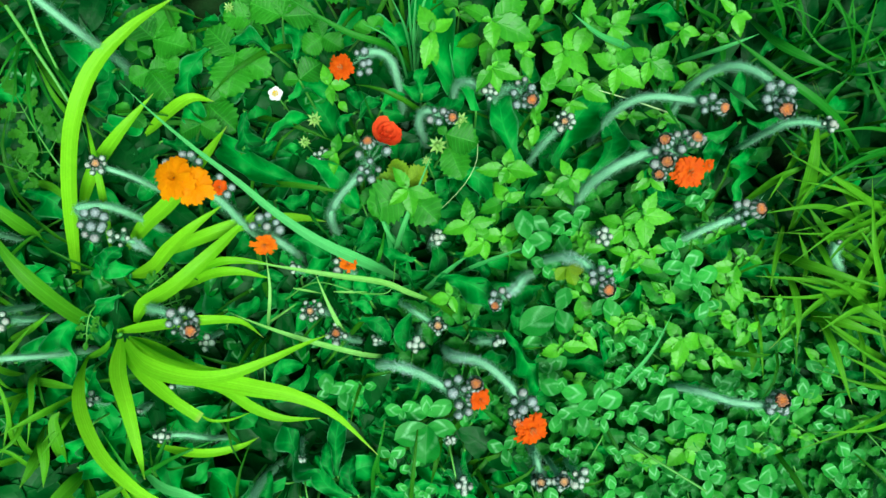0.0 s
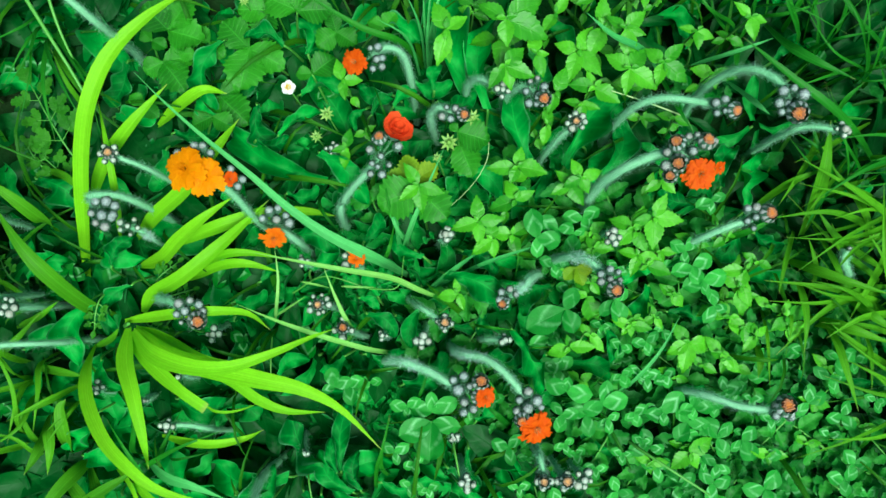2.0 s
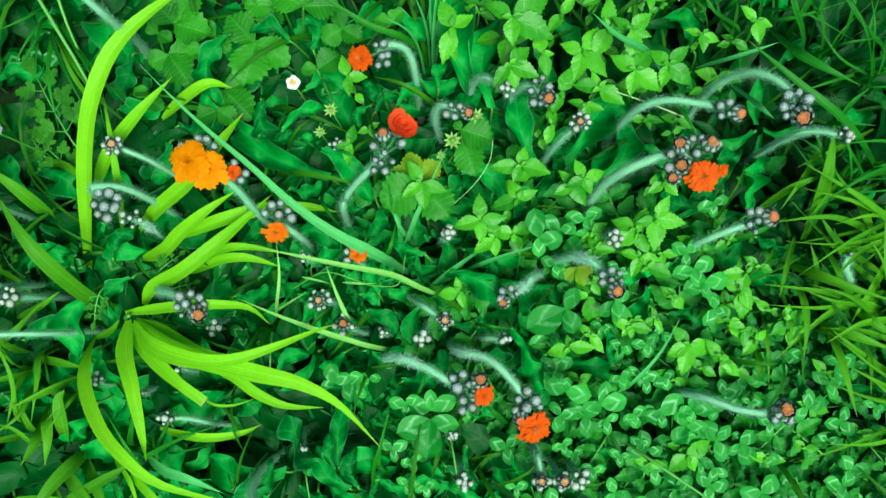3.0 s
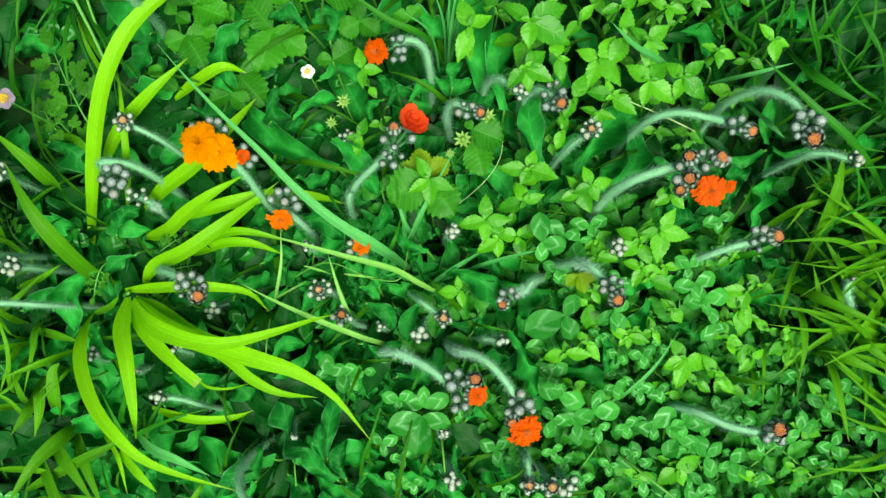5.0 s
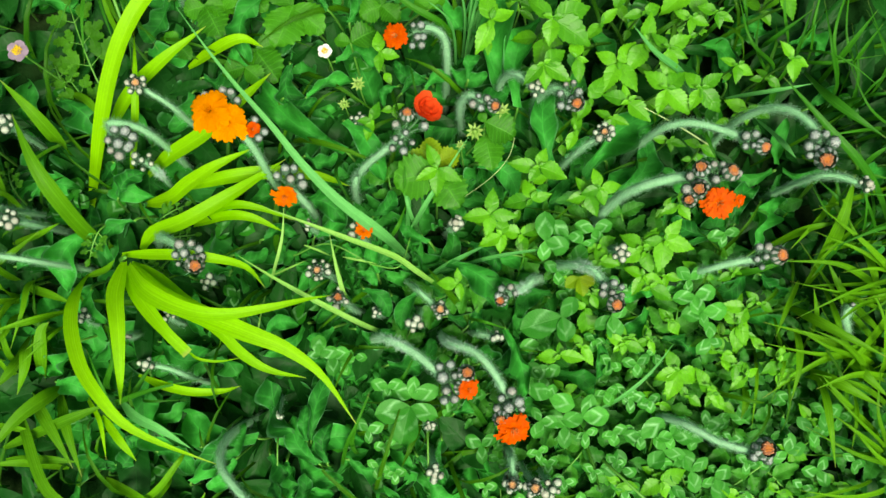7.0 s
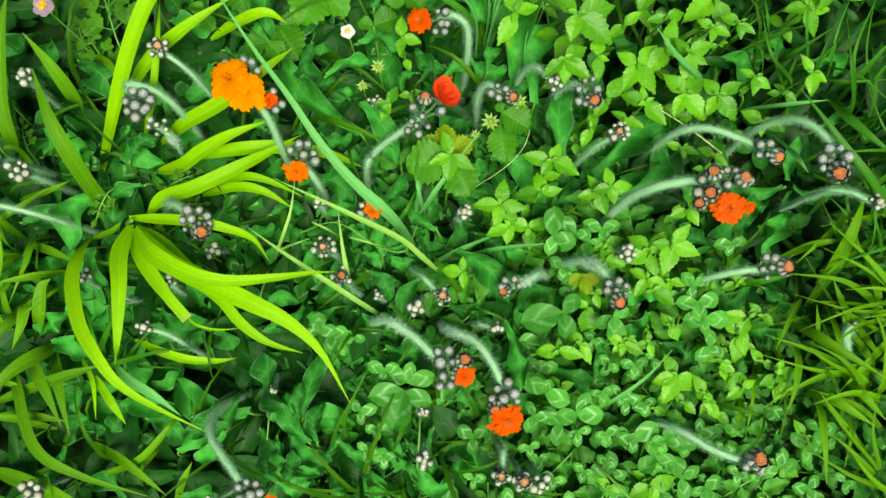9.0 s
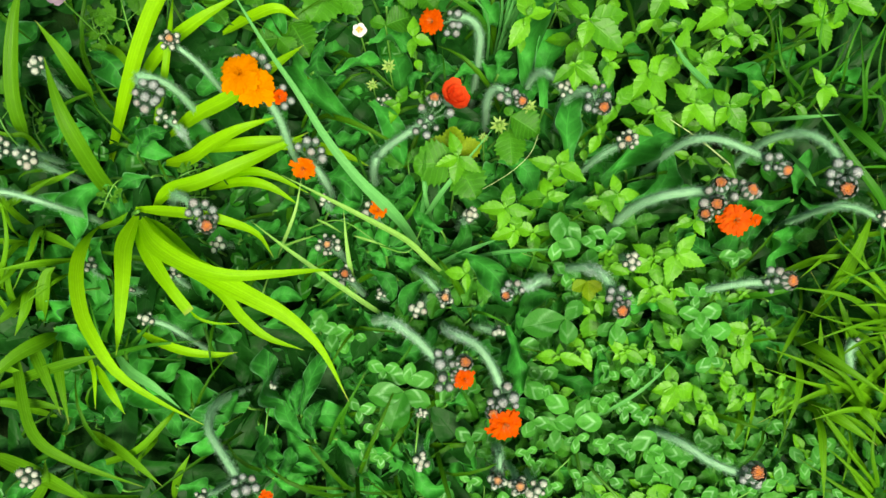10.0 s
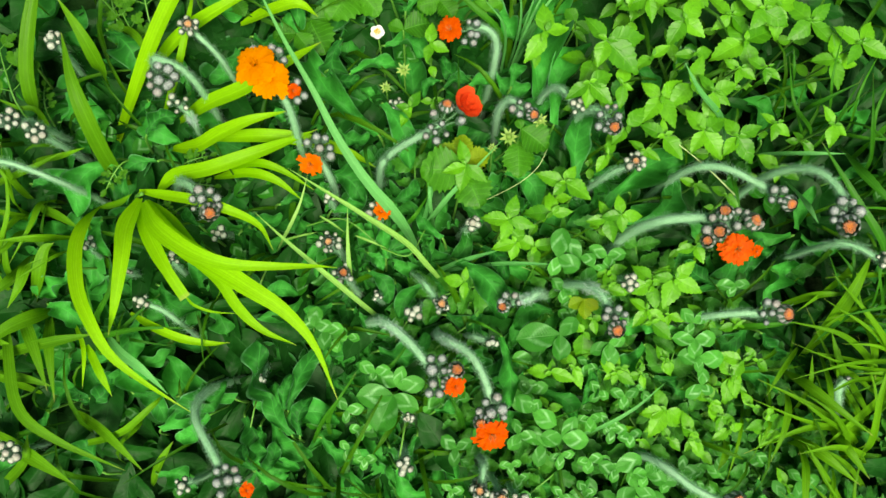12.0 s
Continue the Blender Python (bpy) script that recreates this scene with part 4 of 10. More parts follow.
hawkweed("hairy hawkweed with buds and one opening", [(-0.0345, 0.0217, -0.0300), (-0.0184, 0.0124, 0.0450), (-0.0067, 0.0058, 0.0550), (0.0005, 0.0013, 0.0570)], bud_ring(4, 0.0041, 0.0025, 11, True), hairs=200, thick=0.0012)
hawkweed("small hawkweed with pale buds on a hairy stem", [(0.0168, -0.0091, -0.0300), (0.0258, -0.0087, 0.0350), (0.0346, -0.0077, 0.0500), (0.0406, -0.0070, 0.0550)], bud_ring(3, 0.0022, 0.0019, 12, False), hairs=200, thick=0.0012)
hawkweed("hairy hawkweed with pinkish buds", [(0.0741, 0.0407, -0.0300), (0.0579, 0.0354, 0.0500), (0.0515, 0.0284, 0.0620), (0.0421, 0.0219, 0.0560)], [("b", -0.0042, 0.0017, 0.0040, 0.0026), ("b", 0.0002, 0.0033, 0.0040, 0.0023), ("b", 0.0032, 0.0005, 0.0040, 0.0024), ("b", -0.0056, -0.0023, 0.0040, 0.0027), ("b", -0.0011, -0.0026, 0.0040, 0.0022), ("h", -0.0033, -0.0048, 0.0040, 0.0024)], hairs=420, wool=0.78)
hawkweed("hairy hawkweed with dark buds and one red-orange flower", [(-0.0485, -0.0345, -0.0300), (-0.0315, -0.0240, 0.0600), (-0.0108, -0.0276, 0.0750), (0.0055, -0.0355, 0.0780), (0.0152, -0.0401, 0.0780)], [("s", 0.0118, -0.0013, 0.0040, 0.0068, 1.0), ("b", -0.0063, 0.0067, 0.0040, 0.0028), ("b", -0.0003, 0.0086, 0.0040, 0.0029), ("b", -0.0033, 0.0012, 0.0040, 0.0033), ("b", 0.0026, 0.0031, 0.0040, 0.0030), ("b", -0.0000, -0.0047, 0.0040, 0.0027), ("b", 0.0050, -0.0090, 0.0040, 0.0029), ("h", 0.0088, 0.0060, 0.0040, 0.0031), ("h", 0.0070, -0.0024, 0.0040, 0.0026), ("b", 0.0002, -0.0109, 0.0040, 0.0027)], hairs=420, thick=0.0018, wool=0.36)
hawkweed("hairy hawkweed with an orange flower below dark buds", [(0.0067, -0.0094, -0.0300), (0.0087, -0.0173, 0.0500), (0.0285, -0.0198, 0.0700), (0.0447, -0.0315, 0.0750), (0.0551, -0.0449, 0.0700)], [("o", 0.0048, -0.0127, 0.0010, 0.0112, 1.0), ("b", -0.0039, 0.0009, 0.0040, 0.0031), ("b", 0.0005, 0.0047, 0.0040, 0.0037), ("b", 0.0048, 0.0013, 0.0040, 0.0037), ("b", 0.0079, -0.0024, 0.0040, 0.0026), ("b", -0.0052, -0.0051, 0.0040, 0.0033), ("b", 0.0003, -0.0024, 0.0040, 0.0036), ("h", -0.0023, -0.0096, 0.0040, 0.0030)], hairs=460, thick=0.0018, wool=0.36)
hawkweed("hairy hawkweed with grey buds, one opening red", [(-0.2094, 0.0010, -0.0300), (-0.1932, 0.0077, 0.0400), (-0.1777, 0.0071, 0.0660), (-0.1658, 0.0017, 0.0700)], [("b", -0.0027, -0.0023, 0.0040, 0.0031), ("b", -0.0016, 0.0034, 0.0040, 0.0030), ("b", 0.0038, 0.0050, 0.0040, 0.0032), ("b", 0.0088, 0.0040, 0.0040, 0.0030), ("b", 0.0019, -0.0004, 0.0040, 0.0033), ("b", 0.0056, -0.0064, 0.0040, 0.0030), ("h", 0.0089, -0.0045, 0.0040, 0.0034), ("b", 0.0116, -0.0002, 0.0040, 0.0026), ("b", -0.0005, -0.0073, 0.0040, 0.0021)], hairs=420)
hawkweed("small green budding hawkweed", [(-0.1586, -0.0077, -0.0300), (-0.1542, -0.0114, 0.0300), (-0.1511, -0.0134, 0.0500)], bud_ring(4, 0.0034, 0.0025, 17, False), hairs=200, thick=0.0012)
hawkweed("low hawkweed with small pale buds", [(-0.1476, -0.0874, -0.0300), (-0.1500, -0.0774, 0.0400), (-0.1599, -0.0729, 0.0600), (-0.1730, -0.0725, 0.0650)], bud_ring(4, 0.0033, 0.0021, 18, False), hairs=200, thick=0.0012)
hawkweed("low budding hawkweed among grass blades", [(-0.1731, -0.0502, -0.0300), (-0.1711, -0.0440, 0.0300), (-0.1734, -0.0409, 0.0400)], bud_ring(3, 0.0030, 0.0019, 19, False), hairs=200, thick=0.0012)
hawkweed("low budding hawkweed in shade", [(-0.2328, -0.0637, -0.0300), (-0.2271, -0.0570, 0.0300), (-0.2282, -0.0533, 0.0400)], bud_ring(4, 0.0030, 0.0019, 20, False), hairs=200, thick=0.0012)
hawkweed("hawkweed with an orange flower and grey buds, stem arched", [(-0.0279, 0.1479, -0.0300), (-0.0305, 0.1637, 0.0400), (-0.0351, 0.1748, 0.0650), (-0.0455, 0.1768, 0.0750), (-0.0545, 0.1709, 0.0740)], [("o", -0.0078, -0.0050, 0.0030, 0.0086), ("b", -0.0005, 0.0032, 0.0040, 0.0023), ("b", 0.0035, 0.0036, 0.0040, 0.0025), ("b", 0.0062, -0.0018, 0.0040, 0.0026), ("b", 0.0026, -0.0026, 0.0040, 0.0024), ("b", 0.0063, -0.0075, 0.0040, 0.0022), ("b", 0.0013, -0.0084, 0.0040, 0.0022)], hairs=420)
hawkweed("hawkweed with a red-orange cup flower above grey buds", [(-0.0657, 0.0532, -0.0300), (-0.0727, 0.0671, 0.0300), (-0.0708, 0.0789, 0.0500), (-0.0536, 0.0948, 0.0780), (-0.0446, 0.1053, 0.0820)], [("r", 0.0072, 0.0122, 0.0040, 0.0110, 1.2), ("h", -0.0010, 0.0087, 0.0040, 0.0027), ("b", 0.0093, 0.0051, 0.0040, 0.0026), ("b", -0.0054, 0.0020, 0.0040, 0.0023), ("b", 0.0007, -0.0011, 0.0040, 0.0026), ("b", 0.0050, -0.0052, 0.0040, 0.0024), ("b", -0.0046, -0.0050, 0.0040, 0.0021), ("b", 0.0013, -0.0113, 0.0040, 0.0024), ("b", -0.0050, -0.0116, 0.0040, 0.0027), ("b", -0.0010, -0.0067, 0.0040, 0.0021)], hairs=420)
hawkweed("small budding hawkweed beside a broad leaf", [(-0.0734, 0.1059, -0.0300), (-0.0780, 0.1098, 0.0300), (-0.0808, 0.1141, 0.0450)], bud_ring(4, 0.0034, 0.0019, 23, False), hairs=200, thick=0.0012)
hawkweed("hawkweed with grey buds and a first orange ray", [(-0.0091, 0.1280, -0.0300), (-0.0152, 0.1345, 0.0500), (-0.0110, 0.1389, 0.0750), (-0.0008, 0.1367, 0.0780)], [("b", -0.0036, 0.0011, 0.0040, 0.0020), ("b", 0.0011, 0.0010, 0.0040, 0.0026), ("b", -0.0048, -0.0035, 0.0040, 0.0026), ("b", -0.0006, -0.0047, 0.0040, 0.0023), ("h", 0.0054, -0.0024, 0.0040, 0.0025)], hairs=420)
hawkweed("arched hairy hawkweed with four buds", [(0.0067, 0.1488, -0.0300), (0.0079, 0.1594, 0.0500), (0.0166, 0.1578, 0.0800), (0.0302, 0.1510, 0.0780)], bud_ring(4, 0.0032, 0.0024, 25, False), hairs=400, thick=0.0012)
hawkweed("hawkweed with pale buds, one opening red", [(0.0394, 0.1394, -0.0300), (0.0334, 0.1517, 0.0500), (0.0400, 0.1533, 0.0820), (0.0508, 0.1498, 0.0860)], [("b", -0.0035, 0.0044, 0.0040, 0.0020), ("b", 0.0006, 0.0062, 0.0040, 0.0023), ("b", 0.0039, 0.0019, 0.0040, 0.0025), ("b", -0.0048, -0.0013, 0.0040, 0.0021), ("b", -0.0037, -0.0075, 0.0040, 0.0026), ("b", 0.0002, -0.0074, 0.0040, 0.0025), ("h", 0.0036, -0.0039, 0.0040, 0.0030)], hairs=420)
hawkweed("hawkweed with white buds round a red heart", [(0.0564, 0.1092, -0.0300), (0.0640, 0.1198, 0.0450), (0.0710, 0.1272, 0.0660), (0.0783, 0.1341, 0.0740)], bud_ring(7, 0.0047, 0.0021, 27, True), hairs=380, thick=0.0012)
hawkweed("tall hairy hawkweed with opening buds round an orange-red flower", [(0.0897, 0.0654, -0.0300), (0.0934, 0.0907, 0.0500), (0.1044, 0.1020, 0.0880), (0.1277, 0.1122, 0.1020), (0.1444, 0.1117, 0.1040)], [("o", 0.0044, -0.0111, 0.0060, 0.0099, 0.6), ("h", -0.0077, 0.0053, 0.0040, 0.0030), ("h", 0.0075, 0.0063, 0.0040, 0.0032), ("b", -0.0023, 0.0092, 0.0040, 0.0031), ("b", 0.0025, 0.0101, 0.0040, 0.0028), ("b", 0.0115, 0.0068, 0.0040, 0.0032), ("b", -0.0137, 0.0004, 0.0040, 0.0030), ("h", -0.0069, -0.0056, 0.0040, 0.0032), ("b", -0.0142, -0.0074, 0.0040, 0.0029), ("b", 0.0006, 0.0015, 0.0040, 0.0029), ("h", -0.0113, -0.0127, 0.0040, 0.0026), ("s", 0.0155, -0.0067, 0.0040, 0.0044)], hairs=520, thick=0.0021)
hawkweed("hawkweed with pale buds, one opening red", [(0.1046, 0.1309, -0.0300), (0.1086, 0.1403, 0.0700), (0.1251, 0.1474, 0.0950), (0.1501, 0.1459, 0.1000), (0.1630, 0.1435, 0.1000)], [("b", -0.0036, 0.0004, 0.0040, 0.0025), ("b", 0.0012, 0.0022, 0.0040, 0.0025), ("b", -0.0027, -0.0047, 0.0040, 0.0022), ("b", 0.0014, -0.0036, 0.0040, 0.0022), ("h", 0.0052, -0.0026, 0.0040, 0.0029)], hairs=380)
hawkweed("tall hawkweed with dark buds, one opening red", [(0.1613, 0.1446, -0.0300), (0.1600, 0.1604, 0.0600), (0.1741, 0.1669, 0.1000), (0.1911, 0.1603, 0.1120), (0.2024, 0.1475, 0.1120)], [("b", -0.0058, 0.0024, 0.0040, 0.0030), ("b", -0.0010, 0.0041, 0.0040, 0.0033), ("b", 0.0034, 0.0008, 0.0040, 0.0033), ("b", -0.0086, -0.0035, 0.0040, 0.0034), ("b", -0.0033, -0.0033, 0.0040, 0.0029), ("h", 0.0009, -0.0078, 0.0040, 0.0038), ("b", -0.0072, -0.0087, 0.0040, 0.0027), ("b", 0.0050, -0.0051, 0.0040, 0.0029)], hairs=420)
hawkweed("hawkweed with small buds on a long hairy stem", [(0.2102, 0.1296, -0.0300), (0.2073, 0.1313, 0.0800), (0.2178, 0.1337, 0.1000), (0.2369, 0.1321, 0.1000)], bud_ring(4, 0.0031, 0.0023, 31, False), hairs=380, thick=0.0012)
hawkweed("hawkweed with white buds, one opening pinkish", [(0.1506, 0.0508, -0.0300), (0.1584, 0.0612, 0.0500), (0.1755, 0.0711, 0.0750), (0.1920, 0.0773, 0.0760)], [("b", -0.0039, 0.0046, 0.0040, 0.0025), ("b", 0.0009, 0.0057, 0.0040, 0.0027), ("b", -0.0036, -0.0015, 0.0040, 0.0027), ("b", 0.0003, 0.0011, 0.0040, 0.0025), ("h", 0.0062, 0.0033, 0.0040, 0.0034), ("b", -0.0002, -0.0049, 0.0040, 0.0022)], hairs=380)
hawkweed("hawkweed with one red opening bud", [(0.1441, -0.0418, -0.0300), (0.1641, -0.0350, 0.0550), (0.1897, -0.0409, 0.0740), (0.2126, -0.0420, 0.0750)], [("h", 0.0013, 0.0023, 0.0040, 0.0040), ("b", -0.0024, 0.0026, 0.0040, 0.0025), ("b", -0.0020, -0.0023, 0.0040, 0.0025), ("b", 0.0045, -0.0027, 0.0040, 0.0028)], hairs=420)
hawkweed("hairy hawkweed with white buds, one opening red", [(0.0660, 0.0425, -0.0300), (0.0713, 0.0468, 0.0550), (0.0847, 0.0475, 0.0850), (0.0964, 0.0392, 0.0900), (0.1007, 0.0344, 0.0900)], [("b", -0.0044, 0.0025, 0.0040, 0.0021), ("b", -0.0004, 0.0044, 0.0040, 0.0026), ("b", 0.0041, 0.0038, 0.0040, 0.0026), ("b", -0.0047, -0.0016, 0.0040, 0.0023), ("b", 0.0001, -0.0001, 0.0040, 0.0025), ("b", 0.0057, -0.0003, 0.0040, 0.0021), ("h", 0.0024, -0.0049, 0.0040, 0.0031)], hairs=460, wool=0.5)
hawkweed("small hawkweed with pale buds", [(0.1057, 0.0739, -0.0300), (0.1029, 0.0658, 0.0500), (0.1049, 0.0616, 0.0700)], bud_ring(5, 0.0033, 0.0024, 35, False), hairs=200, thick=0.0012)
hawkweed("low woolly hawkweed bud", [(-0.0071, 0.0548, -0.0300), (-0.0036, 0.0573, 0.0300), (-0.0012, 0.0603, 0.0450)], bud_ring(7, 0.0027, 0.0021, 36, False), hairs=300, thick=0.0012)
hawkweed("low hawkweed with dark buds", [(0.0667, -0.0836, -0.0300), (0.0660, -0.0794, 0.0500), (0.0689, -0.0903, 0.0600), (0.0698, -0.0964, 0.0600)], bud_ring(4, 0.0033, 0.0025, 37, True), hairs=380, thick=0.0012)
hawkweed("low hawkweed with an opening bud", [(0.0768, -0.0873, -0.0300), (0.0792, -0.0900, 0.0500), (0.0829, -0.0953, 0.0600)], bud_ring(4, 0.0040, 0.0028, 38, True), hairs=200, thick=0.0012)
hawkweed("low hawkweed with dark buds", [(0.0888, -0.0870, -0.0300), (0.0910, -0.0897, 0.0500), (0.0949, -0.0936, 0.0600)], bud_ring(5, 0.0040, 0.0028, 39, False), hairs=200, thick=0.0012)
hawkweed("low budding hawkweed among leaves", [(0.0131, -0.1009, -0.0300), (0.0173, -0.0991, 0.0400), (0.0206, -0.1026, 0.0500)], bud_ring(4, 0.0030, 0.0022, 40, False), hairs=200, thick=0.0012)
hawkweed("tiny grey hawkweed bud on a stalk", [(0.0063, -0.0693, -0.0300), (0.0083, -0.0728, 0.0300), (0.0109, -0.0738, 0.0500)], bud_ring(2, 0.0019, 0.0019, 41, False), hairs=200, thick=0.0012)
hawkweed("tiny budding hawkweed beside a thin blade", [(-0.0913, 0.0323, -0.0300), (-0.0930, 0.0356, 0.0300), (-0.0957, 0.0378, 0.0450)], bud_ring(3, 0.0026, 0.0019, 42, False), hairs=200, thick=0.0012)
hawkweed("tall hairy hawkweed leaning out over the grass", [(-0.2255, 0.1746, -0.0300), (-0.2190, 0.1740, 0.0500), (-0.2137, 0.1701, 0.1200), (-0.2383, 0.1887, 0.1500), (-0.2579, 0.1980, 0.1500)], [("b", 0.0007, 0.0004, 0.0040, 0.0026), ("b", 0.0072, 0.0036, 0.0040, 0.0029), ("b", -0.0038, -0.0029, 0.0040, 0.0026), ("h", 0.0025, 0.0065, 0.0040, 0.0033), ("b", -0.0059, 0.0051, 0.0040, 0.0025)], hairs=420)
hawkweed("hairy hawkweed with grey buds", [(-0.2730, -0.0009, -0.0300), (-0.2699, -0.0016, 0.0500), (-0.2771, -0.0016, 0.0750)], bud_ring(6, 0.0043, 0.0027, 44, False), hairs=400, thick=0.0012)
hawkweed("hairy hawkweed with grey buds", [(-0.2856, 0.0070, -0.0300), (-0.2848, 0.0041, 0.0600), (-0.2927, -0.0019, 0.0800)], bud_ring(6, 0.0043, 0.0027, 45, False), hairs=400, thick=0.0012)
hawkweed("hairy hawkweed in the shade of broad grass", [(-0.2443, -0.0238, -0.0300), (-0.2510, -0.0240, 0.0600), (-0.2784, -0.0262, 0.0850), (-0.2982, -0.0330, 0.0850)], bud_ring(6, 0.0042, 0.0027, 46, False), hairs=420, thick=0.0012)
hawkweed("budding hawkweed in the shade", [(-0.3036, 0.0533, -0.0300), (-0.2955, 0.0553, 0.0500), (-0.2958, 0.0576, 0.0700)], bud_ring(5, 0.0036, 0.0024, 47, False), hairs=200, thick=0.0012)
hawkweed("hairy hawkweed with grey buds and one orange flower", [(-0.1052, -0.0975, -0.0300), (-0.1162, -0.1090, 0.0400), (-0.1122, -0.1230, 0.0700), (-0.0908, -0.1366, 0.0850), (-0.0760, -0.1484, 0.0850)], [("b", -0.0052, 0.0033, 0.0040, 0.0028), ("b", -0.0021, 0.0067, 0.0040, 0.0025), ("b", 0.0028, 0.0074, 0.0040, 0.0027), ("b", -0.0024, -0.0015, 0.0040, 0.0032), ("b", 0.0015, 0.0014, 0.0040, 0.0036), ("b", 0.0057, 0.0037, 0.0040, 0.0029), ("s", 0.0129, 0.0008, 0.0040, 0.0049), ("b", 0.0016, -0.0060, 0.0040, 0.0026)], hairs=460, thick=0.0018)
hawkweed("low hawkweed with pale buds", [(-0.0990, -0.1664, -0.0300), (-0.1001, -0.1652, 0.0400), (-0.1039, -0.1685, 0.0500)], bud_ring(4, 0.0037, 0.0025, 49, False), hairs=200, thick=0.0012)
hawkweed("budding hawkweed low in the grass", [(-0.2171, -0.1964, -0.0300), (-0.2101, -0.1911, 0.0400), (-0.2092, -0.1904, 0.0600)], bud_ring(6, 0.0044, 0.0028, 50, False), hairs=200, thick=0.0012)
hawkweed("low budding hawkweed among leaves", [(0.0150, -0.0921, -0.0300), (0.0176, -0.0949, 0.0400), (0.0208, -0.1010, 0.0500)], bud_ring(4, 0.0034, 0.0022, 51, False), hairs=200, thick=0.0012)
hawkweed("tiny grey hawkweed bud on a stalk", [(0.0080, -0.0613, -0.0300), (0.0094, -0.0681, 0.0300), (0.0104, -0.0727, 0.0500)], bud_ring(3, 0.0019, 0.0019, 52, False), hairs=200, thick=0.0012)
hawkweed("low budding hawkweed among leaves", [(-0.0957, -0.0806, -0.0300), (-0.0905, -0.0841, 0.0300), (-0.0868, -0.0880, 0.0500)], bud_ring(3, 0.0022, 0.0019, 53, False), hairs=200, thick=0.0012)
hawkweed("low hawkweed with dark buds", [(0.0700, -0.0853, -0.0300), (0.0679, -0.0891, 0.0400), (0.0685, -0.0940, 0.0500)], bud_ring(3, 0.0030, 0.0025, 54, True), hairs=200, thick=0.0012)
hawkweed("pale hairy young hawkweed stem in the grass", [(0.3032, 0.0335, -0.0300), (0.2719, 0.0462, 0.0350), (0.2621, 0.0541, 0.0500), (0.2609, 0.0632, 0.0550)], bud_ring(1, 0.0011, 0.0016, 151, False), hairs=420, thick=0.0020)
